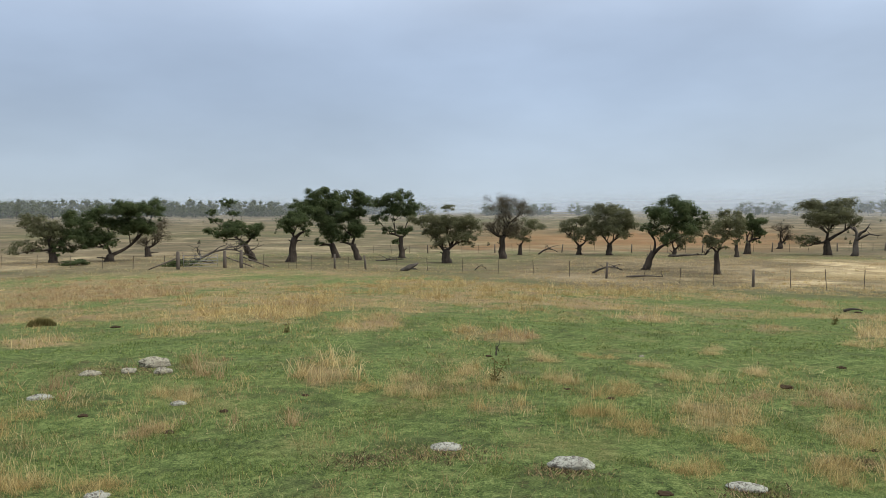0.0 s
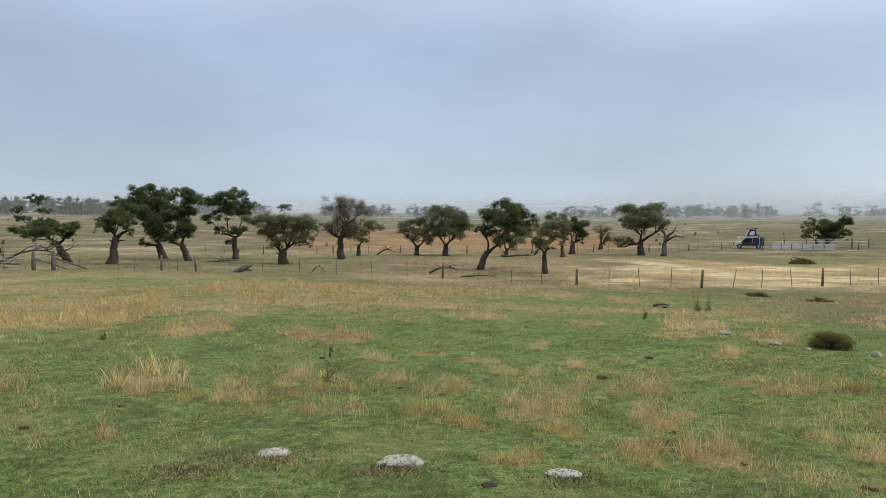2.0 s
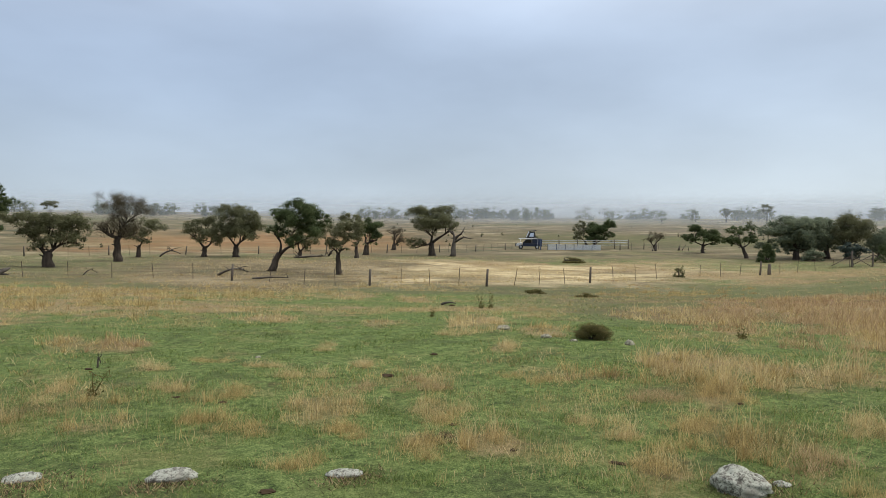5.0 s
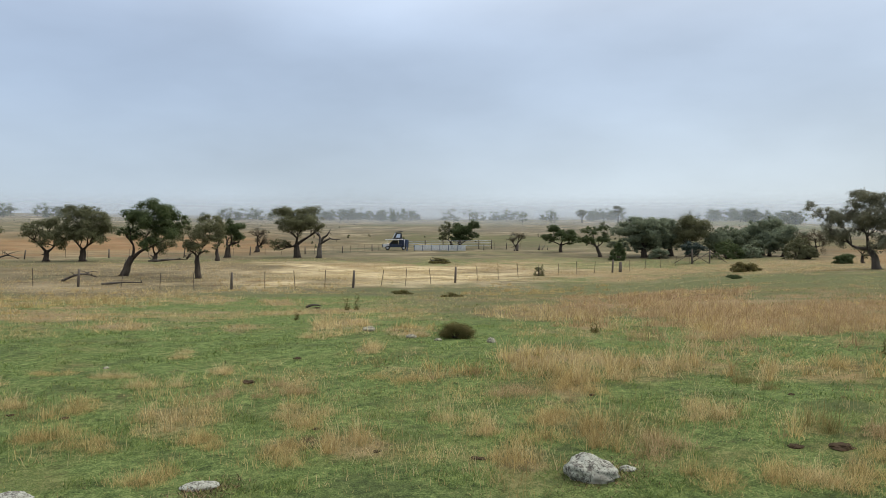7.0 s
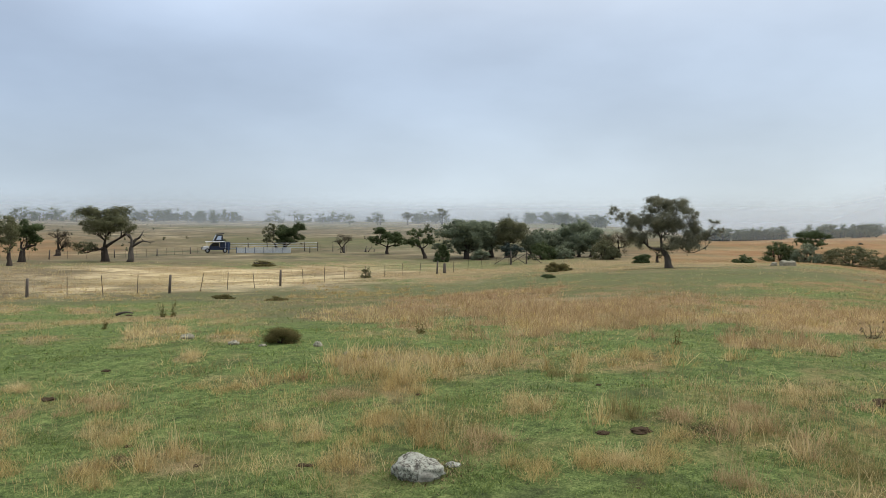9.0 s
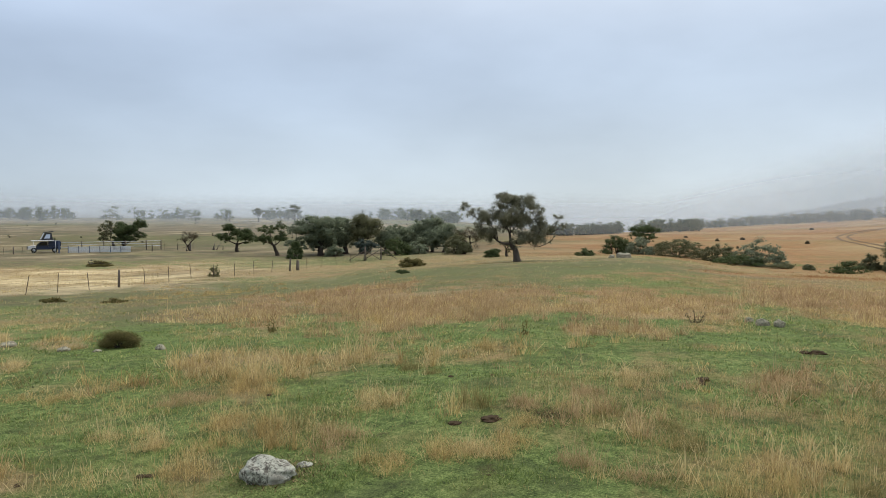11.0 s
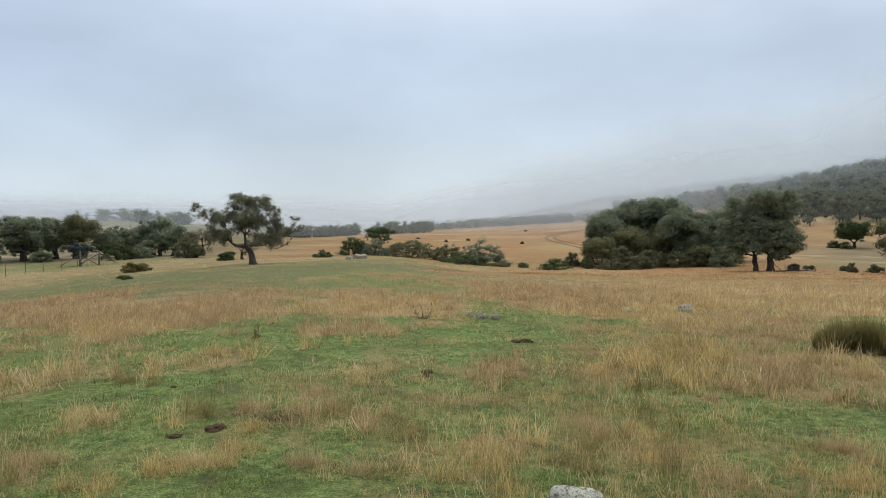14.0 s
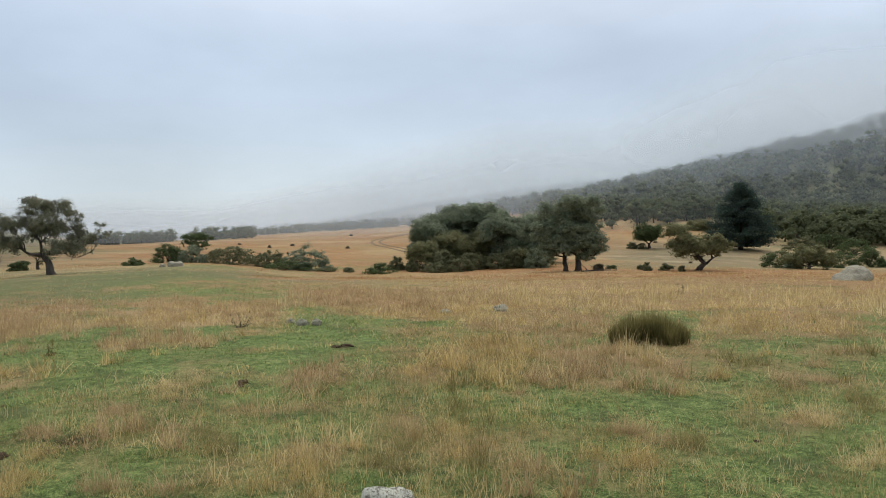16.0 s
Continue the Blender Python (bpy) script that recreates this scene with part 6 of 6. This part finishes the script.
POST, STRAINER = post_mesh(0.085, 1.22), post_mesh(0.15, 1.5)
PICKET = box_mesh("picket", 0.032, 0.036, 1.18, 0.005)


def fence(path, label, step=3.0, every=4, wires=(0.25, 0.5, 0.75, 1.02), lean=3.0, bearings=(), name="fence"):
    """Wire fence along rows of bearing and distance: pickets, every few a wooden post, and wires from one to the next."""
    pts = [spot(a, d) for a, d in path]
    first = thing(name, pts[0], label, "fence")
    org = first.matrix_basis.translation.copy()
    places, walked = [], 0.0
    for a, b in zip(pts[:-1], pts[1:]):
        span_ = (b - a).length
        while walked < span_ and not bearings:
            places.append((a.lerp(b, walked / span_), len(places) % every == 0))
            walked += step * rng.uniform(0.93, 1.07)
        walked -= span_
    for a, wooden in bearings:
        places.append((spot(a, float(np.interp(a, *zip(*path)))), wooden))
    tops = []
    for p, wooden in places:
        p.z = float(land(p.x, p.y))
        me, nm, mt = (POST, "post", POSTWOOD) if wooden else (PICKET, "picket", RUSTY)
        tilt = (radians(rng.normal(0, lean)), radians(rng.normal(0, lean)))
        part(nm, me, mt, first).matrix_basis = Matrix.Translation(p - org) @ Euler((tilt[0], tilt[1], rng.uniform(0, 6.28))).to_matrix().to_4x4() @ Matrix.Diagonal((1, 1, rng.uniform(0.90, 1.06), 1))
        tops.append(p - org)
    for h in wires:
        t = Tubes()
        t.add([q + Vector((0, 0, h)) for q in tops], [0.004] * len(tops), 3)
        part("wire", t.mesh("wire"), RUSTY, first)
    return first


fence(((-36, 82), (-30, 77), (-25, 71), (-20.6, 66)), "old wire fence with thin steel pickets beside the gateway", 3.6, 9)
fence(((-15.6, 64.5), (-9, 62), (3, 58.5), (12.3, 55), (17.5, 52), (22.8, 50), (27.5, 49.6), (31.8, 50), (36, 53), (41, 57.5), (47, 64.5), (52.3, 72), (55, 78), (57.6, 86)), "wire fence with grey timber posts and thin steel pickets", bearings=(
    (-15.4, 0), (-14.06, 0), (-12.2, 0), (-11.6, 0), (-10.5, 0), (-8.7, 1), (-7.6, 0), (-6.3, 1), (-3.85, 0), (-1.46, 0), (1.3, 0), (4.08, 0), (6.85, 0), (9.59, 0), (12.37, 1), (15.12, 0), (17.73, 0), (20.11, 0), (22.79, 1), (25.23, 0),
    (27.5, 0), (29.75, 0), (31.93, 1), (34.08, 0), (36.0, 0), (37.98, 0), (39.88, 1), (41.6, 0), (43.23, 0), (44.77, 0), (46.3, 0), (47.84, 0), (49.26, 0), (50.57, 0), (51.92, 1), (53.2, 0), (54.32, 0), (55.43, 0), (56.5, 0), (57.5, 0)))
fence(((-7, 97), (0, 98), (5, 101), (9, 103), (14.5, 103), (20, 106), (27, 112), (31, 122), (34, 133)), "low wire fence behind the gum trees", 2.4, 4)
fence(((42, 131), (43.5, 134), (45.5, 133)), "short run of fence by the cattle yard", 2.6, 2)


def gateway():
    """Stout posts with diagonal stays either side of an opening."""
    for az, d, s in ((-20.2, 65, -1), (-16.9, 66, 1), (-15.7, 64.5, 1)):
        ob = thing("gate_post", spot(az, d), "stout weathered timber strainer post with a diagonal stay", "fence post", "gateway posts", -radians(az))
        part("post", STRAINER, POSTWOOD, ob)
        t = Tubes()
        t.add([(0.05 * s, 0, 0.95), (2.3 * s, 0.1, 0.05)], [0.06, 0.05], 7, 0.1)
        part("stay", t.mesh("stay"), POSTWOOD, ob)
    for az, d, r, h, label in ((57.64, 86, 0.095, 1.65, "timber end post braced by two stays"), (58.87, 88, 0.09, 1.5, "timber post standing beside a braced end post"), (52.5, 72.5, 0.15, 0.95, "short thick leaning timber post by the fence")):
        ob = thing("gate_post", spot(az, d), label, "fence post", "gateway posts", -radians(az))
        part("post", post_mesh(r, h), POSTWOOD, ob)
        for s in (-1, 1) if h > 1 else ():
            t = Tubes()
            t.add([(0.05 * s, 0, 1.2), (1.9 * s, 0.2, 0.05)], [0.04, 0.035], 7, 0.1)
            part("stay", t.mesh("stay"), POSTWOOD, ob)


def farm_gate(az0, az1, d):
    """A closed pipe gate hung between two strainer posts."""
    a, b = spot(az0, d), spot(az1, d)
    ob = thing("farm_gate", a, "closed galvanised pipe gate hung between timber posts", "gate", "", math.atan2((b - a).y, (b - a).x))
    wide = (b - a).length
    for z in (0.18, 0.42, 0.66, 0.90, 1.14):
        t = Tubes()
        t.add([(0.22, 0, z), (wide - 0.22, 0, z)], [0.022, 0.022], 6)
        part("rail", t.mesh("rail"), GATE_PIPE, ob)
    for x in (0.22, wide * 0.5, wide - 0.22):
        t = Tubes()
        t.add([(x, 0.0, 0.15), (x, 0.0, 1.17)], [0.024, 0.024], 6)
        part("stile", t.mesh("stile"), GATE_PIPE, ob)
    t = Tubes()
    t.add([(0.22, 0.03, 0.18), (wide - 0.22, 0.03, 1.14)], [0.018, 0.018], 6)
    part("brace", t.mesh("brace"), GATE_PIPE, ob)


farm_gate(-20.0, -17.2, 65.5)
gateway()


# ---- camper ute and cattle yard ----
def solid(name, outline, y0, y1, bevel, material, parent, label=""):
    """A side outline (x, z) drawn out from y0 to y1, with rounded edges."""
    bm = bmesh.new()
    a = [bm.verts.new((x, y0, z)) for x, z in outline]
    b = [bm.verts.new((x, y1, z)) for x, z in outline]
    bm.faces.new(a)
    bm.faces.new(reversed(b))
    for i in range(len(a)):
        j = (i + 1) % len(a)
        bm.faces.new((a[j], a[i], b[i], b[j]))
    bmesh.ops.recalc_face_normals(bm, faces=bm.faces)
    if bevel:
        bmesh.ops.bevel(bm, geom=list(bm.edges), offset=bevel, segments=2, affect="EDGES")
    me = bpy.data.meshes.new(name)
    bm.to_mesh(me)
    bm.free()
    return part(name, me, material, parent, label)


def wheel_mesh(r, w, inner, name):
    bm = bmesh.new()
    prof = ((inner, -w / 2), (r * 0.93, -w / 2), (r, -w * 0.32), (r, w * 0.32), (r * 0.93, w / 2), (inner, w / 2))
    n = 20
    ring = [[bm.verts.new((q * math.cos(2 * math.pi * k / n), y, q * math.sin(2 * math.pi * k / n))) for q, y in prof] for k in range(n)]
    for k in range(n):
        for i in range(len(prof)):
            j = (i + 1) % len(prof)
            bm.faces.new((ring[k][i], ring[(k + 1) % n][i], ring[(k + 1) % n][j], ring[k][j]))
    me = bpy.data.meshes.new(name)
    bm.to_mesh(me)
    bm.free()
    return smooth(me)


def camper_ute(az, dist, turn):
    ob = thing("camper_ute", spot(az, dist), "ute with white bonnet, body darkened as awning shade, open rooftop tent and spread awning", "vehicle", "", radians(turn - az))
    # the shade under the awning is put into the body's dark colour
    solid("body", [(-1.2, 0.5), (-1.15, 1.12), (-0.55, 1.75), (0.45, 1.78), (0.5, 0.95), (2.3, 0.95), (2.35, 0.5)], -0.85, 0.85, 0.06, DARK_SHADE_PAINT, ob, "cab and lower body coloured dark blue for the awning's shade")
    solid("bonnet", [(-2.35, 0.52), (-2.32, 0.98), (-2.15, 1.08), (-1.21, 1.15), (-1.21, 0.52)], -0.86, 0.86, 0.06, WHITE_PAINT, ob, "white bonnet and front guards")
    for s in (-1, 1):
        solid("side_window", [(-0.98, 1.16), (-0.5, 1.66), (0.35, 1.68), (0.38, 1.16)], s * 0.852, s * 0.864, 0, GLASS, ob)
    solid("windscreen", [(-1.13, 1.16), (-0.57, 1.72), (-0.60, 1.74), (-1.17, 1.18)], -0.72, 0.72, 0, GLASS, ob)
    solid("canopy", [(0.53, 0.98), (0.53, 1.82), (2.34, 1.82), (2.34, 0.98)], -0.88, 0.88, 0.05, DARK_SHADE_PAINT, ob, "dark canopy box over the tray")
    solid("bull_bar", [(-2.5, 0.5), (-2.5, 1.05), (-2.4, 1.05), (-2.4, 0.5)], -0.75, 0.75, 0.03, DARK_SHADE_PAINT, ob)
    solid("roof_rack", [(-0.5, 1.86), (-0.5, 1.92), (2.3, 1.92), (2.3, 1.86)], -0.75, 0.75, 0.01, DARK_SHADE_PAINT, ob)
    solid("tent_base", [(-0.75, 1.93), (-0.75, 2.10), (1.35, 2.10), (1.35, 1.93)], -0.70, 0.70, 0.04, TENT_SHELL, ob)
    solid("tent_wall", [(-0.45, 2.10), (0.05, 3.12), (1.02, 3.22), (1.22, 2.10)], -0.58, 0.58, 0.02, TENT_SHELL, ob, "black tent flanks")
    solid("tent_window", [(-0.02, 2.28), (0.26, 2.92), (0.86, 2.98), (0.80, 2.28)], -0.612, -0.585, 0.006, TENT_CANVAS, ob, "pale blue-grey canvas gable")
    solid("tent_flap", [(-0.62, 2.14), (-0.50, 2.14), (0.02, 3.16), (-0.10, 3.20)], -0.64, 0.64, 0.01, TENT_CANVAS, ob, "pale canvas edge of the tent")
    solid("tent_lid", [(-0.16, 3.20), (-0.10, 3.34), (1.30, 3.46), (1.34, 3.32)], -0.70, 0.70, 0.03, TENT_SHELL, ob)
    solid("awning", [(-1.9, 1.90), (-1.9, 2.0), (1.35, 2.05), (1.35, 1.95)], -2.6, -0.86, 0.01, CANVAS, ob, "pale canvas awning on poles")
    for x in (-1.55, 1.55):
        t = Tubes()
        t.add([(x, -2.95, 0.0), (x, -2.95, 1.96)], [0.025, 0.025], 6)
        part("awning_pole", t.mesh("pole"), STEEL, ob)
    tyre, rim = wheel_mesh(0.40, 0.26, 0.22, "tyre"), wheel_mesh(0.22, 0.2, 0.03, "rim")
    for x in (-1.5, 1.45):
        for y in (-0.78, 0.78):
            w = new("wheel")
            w.parent, w.location = ob, (x, y, 0.40)
            part("tyre", tyre, TYRE, w)
            part("rim", rim, STEEL, w)
    solid("headlight", [(-2.36, 0.82), (-2.36, 0.98), (-2.28, 0.98), (-2.28, 0.82)], -0.78, -0.45, 0.01, GLASS, ob)
    solid("headlight", [(-2.36, 0.82), (-2.36, 0.98), (-2.28, 0.98), (-2.28, 0.82)], 0.45, 0.78, 0.01, GLASS, ob)


camper_ute(35.1, 135, 0)


def cattle_yard():
    a, b = spot(36.55, 131), spot(40.6, 128)
    step, ang = (b - a) / 6, math.atan2((b - a).y, (b - a).x)
    wide = step.length
    ob = thing("cattle_hurdle", a, "pale galvanised cattle-yard hurdle between dark blue posts", "hurdle", "hurdles of the cattle yard", ang)
    part("post", box_mesh("post", 0.09, 0.09, 1.2, 0.01), BLUE_POST, ob).location = (0, 0, -0.05)
    rail = box_mesh("rail", wide - 0.12, 0.04, 0.155, 0.015)
    for h in (0.12, 0.31, 0.50, 0.69, 0.88):
        part("rail", rail, STEEL, ob).location = (wide / 2, 0, h)
    for i in range(1, 6):
        p = a + step * i
        p.z = float(land(p.x, p.y))
        copy_thing(ob, Matrix.Translation(p) @ Matrix.Rotation(ang, 4, "Z"))
    # plain rails behind
    back = thing("yard_fence", spot(36, 137), "timber post and rail fence of the cattle yard", "fence")
    org = back.matrix_basis.translation.copy()
    row = [spot(x, 137) for x in (36, 37.4, 38.8, 40.2, 41.6, 42.6)]
    for p in row:
        part("post", post_mesh(0.09, 1.75), POSTWOOD, back).location = p - org
    for h in (0.7, 1.15, 1.55):
        t = Tubes()
        t.add([p - org + Vector((0, 0, h)) for p in row], [0.035] * len(row), 6)
        part("rail", t.mesh("rail"), STEEL, back)


cattle_yard()
yard_post = thing("yard_post", spot(35.98, 131.5), "tall dark steel post at the corner of the cattle yard", "post")
part("post", box_mesh("post", 0.16, 0.16, 1.95, 0.02), BLUE_POST, yard_post).location = (0, 0, -0.1)

# ---- grass ----
def sector(n, r0, r1, a0=-37.0, a1=134.0):
    r = np.sqrt(rng.uniform(r0 * r0, r1 * r1, n))
    a = np.radians(rng.uniform(a0, a1, n))
    return r * np.sin(a), r * np.cos(a), r


def tussock_mesh(n, mat, spread=0.55, wide=0.0058):
    """A clump one unit wide and one unit high."""
    a, r = rng.uniform(0, 2 * np.pi, n), 0.5 * rng.uniform(0, 1, n) ** 0.6 * spread
    h = (0.15 + 0.85 * rng.random(n) ** 2.2) * (1 - 0.65 * (r / 0.5) ** 2)
    lean = np.clip(rng.normal(0.72, 0.36, n), 0.05, 1.3)
    skirt = rng.random(n) < 0.34  # fallen blades round the foot
    r = np.where(skirt, 0.5 * rng.uniform(0.3, 1.25, n), r)
    h = np.where(skirt, rng.uniform(0.10, 0.34, n), h)
    lean = np.where(skirt, rng.uniform(0.9, 1.3, n), lean)
    return blades("tussock", r * np.cos(a), r * np.sin(a), h, np.full(n, wide), lean, mat, True, np.zeros(n))


TUSSOCKS = [tussock_mesh(300, m, 0.85, 0.0068) for m in (MAT_STRAW, MAT_PALE, MAT_RUST, MAT_OLIVE)]


def stands():
    """The stands of dry grass: small ones as single tussocks, wide ones as many clumps of blades."""
    heap = {}
    for p in PATCHES:
        az, half, mid, deep, share, h, kind = p
        wide, deep_m = 2 * radians(half) * mid, 2 * deep * mid
        single = mid < 17 and wide < 0.52
        per_m2 = 16 if mid < 8 else 11 if mid < 13 else 7 if mid < 20 else 3.6
        n = int(max(3, (4.0 if single else per_m2) * wide * deep_m * share * 1.35 + 1))
        a = az + half * 1.25 * rng.uniform(-1, 1, n)
        lr = math.log(mid) + deep * 1.25 * rng.uniform(-1, 1, n)
        x, y = np.exp(lr) * np.sin(np.radians(a)), np.exp(lr) * np.cos(np.radians(a))
        wob = (vnoise(x / 0.7, y / 0.7, 24) - 0.5) * 0.5 + (vnoise(x / 2.6, y / 2.6, 25) - 0.5) * 0.6
        keep = rng.random(n) < patch_weight(p, a, lr, wob) * np.clip(0.25 + 1.5 * vnoise(x / 2.1, y / 2.1, 66), 0, 1)
        if single:
            for qx, qy in list(zip(x, y))[:4]:
                ob = new("grass_tussock", TUSSOCKS[kind])
                g = rng.uniform(0.8, 1.2) * min(0.55, max(0.32, wide * 0.7))
                ob.matrix_basis = Matrix.Translation((qx, qy, float(land(qx, qy)))) @ Matrix.Rotation(rng.uniform(0, 6.28), 4, "Z") @ Matrix.Diagonal((g, g, h * rng.uniform(0.9, 1.35), 1))
                tagged(ob, ("dry straw-coloured grass tussock in green turf", "pale dry grass tussock in green turf", "rusty brown grass tussock in green turf", "olive-green grass tussock in the pasture")[kind], "grass tussock", "grass tussocks")
            continue
        x, y = x[keep], y[keep]
        for which in range(4):
            mine = np.where(rng.random(len(x)) < 0.72, kind, rng.integers(0, 4, len(x))) == which if which == kind else np.zeros(len(x), bool)
            heap.setdefault((which, 0 if mid < 8 else 1 if mid < 13 else 2 if mid < 20 else 3), []).append(np.stack([x[mine], y[mine], np.full(mine.sum(), h)], 1))
            if which == kind:
                rest = ~mine
                other = (0, 0, 1, 3)[int(rng.integers(0, 4))] if kind else int(rng.integers(1, 4))
                heap.setdefault((other, 0 if mid < 8 else 1 if mid < 13 else 2 if mid < 20 else 3), []).append(np.stack([x[rest], y[rest], np.full(rest.sum(), h * 0.85)], 1))
    for (kind, ring), rows in sorted(heap.items()):
        c = np.concatenate(rows)
        if len(c) < 2:
            continue
        per, w, size = ((60, 0.0042, 0.15), (46, 0.0066, 0.19), (36, 0.0110, 0.25), (40, 0.021, 0.42))[ring]
        own = np.repeat(np.arange(len(c)), per)
        m = len(own)
        big = rng.uniform(0.45, 1.45, len(c))
        a, q = rng.uniform(0, 2 * np.pi, m), np.abs(rng.normal(0, 0.62, m)) * size * big[own]
        x, y = c[own, 0] + q * np.cos(a), c[own, 1] + q * np.sin(a)
        hh = c[own, 2] * big[own] * (0.35 + 0.85 * rng.random(m) ** 1.4) * np.exp(-((q / size) ** 2) * 0.5)
        lean = np.clip(rng.normal(0.55, 0.36, m) + q / size * 0.25, 0.05, 1.3)
        tall = rng.random(m) < (0.10, 0.07, 0.0, 0.0)[ring]
        hh = np.where(tall, c[own, 2] * rng.uniform(0.75, 1.15, m), hh)
        lean = np.where(tall, rng.uniform(0.2, 1.0, m), lean)
        name, mat = (("dry_grass", MAT_STRAW), ("pale_dry_grass", MAT_PALE), ("rusty_grass", MAT_RUST), ("olive_grass", MAT_OLIVE))[kind]
        blades(name, x, y, hh, w * rng.uniform(0.6, 1.4, m), lean, mat, ring < 2, None, "olive-green grass growing through the dry pasture" if kind == 3 else "dry seeding grass standing in clumps in the pasture", "grass")


stands()


def grass():
    # short turf, thinning with distance as the blades broaden
    for n, r0, r1, h, w in ((90000, 3.6, 5.4, 0.034, 0.0085), (190000, 5.0, 8.0, 0.042, 0.0095), (200000, 8.0, 16, 0.048, 0.017), (100000, 16, 36, 0.060, 0.030), (50000, 36, 66, 0.045, 0.055)):
        x, y, r = sector(n, r0, r1)
        keep = rng.random(n) > dryness(x, y) * 0.75
        x, y, k = x[keep], y[keep], int(keep.sum())
        clump = 0.3 + 1.5 * vnoise(x / 0.35, y / 0.35, 51) ** 1.4
        blades("turf", x, y, h * clump * rng.uniform(0.5, 1.3, k), np.full(k, w), np.clip(rng.normal(0.85, 0.3, k), 0, 1.25), MAT_TURF, False, None, "short grazed green turf", "grass")
    # dark litter and weeds in the turf
    for n, r0, r1, h, w in ((34000, 3.6, 9.0, 0.032, 0.010), (34000, 9.0, 20, 0.045, 0.020), (14000, 20, 40, 0.05, 0.028)):
        x, y, r = sector(n, r0, r1)
        keep = rng.random(n) < np.clip((vnoise(x / 0.5, y / 0.5, 52) - 0.45) * 3, 0.05, 1)
        x, y, k = x[keep], y[keep], int(keep.sum())
        blades("leaf_litter", x, y, h * rng.uniform(0.4, 1.4, k), np.full(k, w), np.clip(rng.normal(0.9, 0.3, k), 0, 1.3), MAT_LITTER, False, None, "dark dead litter lying in the turf", "grass")
    # dead blades low in the turf
    for n, r0, r1, h, w in ((60000, 3.6, 10.0, 0.042, 0.005), (60000, 10.0, 26, 0.048, 0.008)):
        x, y, r = sector(n, r0, r1)
        keep = rng.random(n) < 0.15 + dryness(x, y)
        x, y, k = x[keep], y[keep], int(keep.sum())
        blades("dead_turf", x, y, h * rng.uniform(0.4, 1.5, k), np.full(k, w), np.clip(rng.normal(0.6, 0.3, k), 0, 1.1), MAT_STRAW, False, None, "short dead grass among the turf", "grass")
    # dry grass in tufts
    for n, r0, r1, h, w, per, size in ((3800, 3.6, 9.0, 0.16, 0.0034, 26, 0.10), (6000, 9.0, 22, 0.17, 0.0064, 24, 0.14), (7500, 22, 46, 0.17, 0.014, 34, 0.36), (4500, 44, 62, 0.17, 0.024, 24, 0.42), (9000, 58, 96, 0.17, 0.028, 16, 0.5)):
        cx, cy, r = sector(n, r0, r1)
        dry = dryness(cx, cy)
        mask = vnoise(cx / 0.9, cy / 0.9, 64) * 0.6 + vnoise(cx / 2.7, cy / 2.7, 65) * 0.6 - 0.6
        keep = rng.random(n) < np.clip((dry + mask * 1.3 - 0.20) * 1.5, 0.005, 1)
        cx, cy, dry = cx[keep], cy[keep], dry[keep]
        k = len(cx)
        big = rng.uniform(0.45, 1.25, k) * (0.55 + 0.6 * dry)
        rust = rustiness(cx, cy) * 0.8 + (vnoise(cx / 2.2, cy / 2.2, 63) - 0.62) * 1.4
        pick = np.where(rng.random(k) < rust, 2, np.where(rng.random(k) < (0.9 if r0 > 50 else 0.45), 1, 0))
        olive = rng.random(k) < np.where(np.hypot(cx, cy) < 11, 0.28, 0.05)
        pick = np.where(olive, 3, pick)
        own = np.repeat(np.arange(k), per)
        m = len(own)
        a, q = rng.uniform(0, 2 * np.pi, m), np.abs(rng.normal(0, size, m)) * (0.5 + big[own])
        x, y = cx[own] + q * np.cos(a), cy[own] + q * np.sin(a)
        hh = h * big[own] * (0.3 + 1.2 * rng.random(m) ** 1.5)
        lean = np.clip(rng.normal(0.62 if r0 < 8 or r0 > 50 else 0.95, 0.34, m), 0.05, 1.3)
        for i, (nm, mt) in enumerate((("dry_grass", MAT_STRAW), ("pale_dry_grass", MAT_PALE), ("rusty_grass", MAT_RUSSET if r0 > 40 else MAT_RUST), ("olive_grass", MAT_OLIVE))):
            s = pick[own] == i
            if s.sum() > 10:
                blades(nm, x[s], y[s], hh[s], np.full(int(s.sum()), w), lean[s], mt, r0 < 20, None, "olive-green grass growing through the dry pasture" if i == 3 else "dry seeding grass standing in the pasture", "grass")


def litter_patch(rows):
    """Brown dead litter beaten into the turf: bearing, distance and width."""
    x, y = [], []
    for az, dist, w in rows:
        n, p = int(3000 * w), spot(az, dist)
        x.append(p.x + rng.normal(0, w * 0.30, n))
        y.append(p.y + rng.normal(0, w * 0.22, n))
    x, y = np.concatenate(x), np.concatenate(y)
    for mat, share in ((MAT_LITTER, 0.7), (MAT_RUST, 0.4)):
        s = rng.random(len(x)) < share
        k = int(s.sum())
        blades("dead_litter", x[s], y[s], rng.uniform(0.03, 0.075, k), np.full(k, 0.012), np.clip(rng.normal(1.0, 0.2, k), 0.4, 1.3), mat, False, None, "brown dead litter trodden into the turf", "grass")


litter_patch(((-6.0, 5.6, 0.8), (-0.3, 5.75, 0.7), (9.0, 5.3, 0.5), (23.0, 5.2, 0.45), (53.5, 5.5, 0.7), (73, 6.8, 0.6), (-23, 10.2, 1.6), (30, 6.4, 0.5)))
grass()
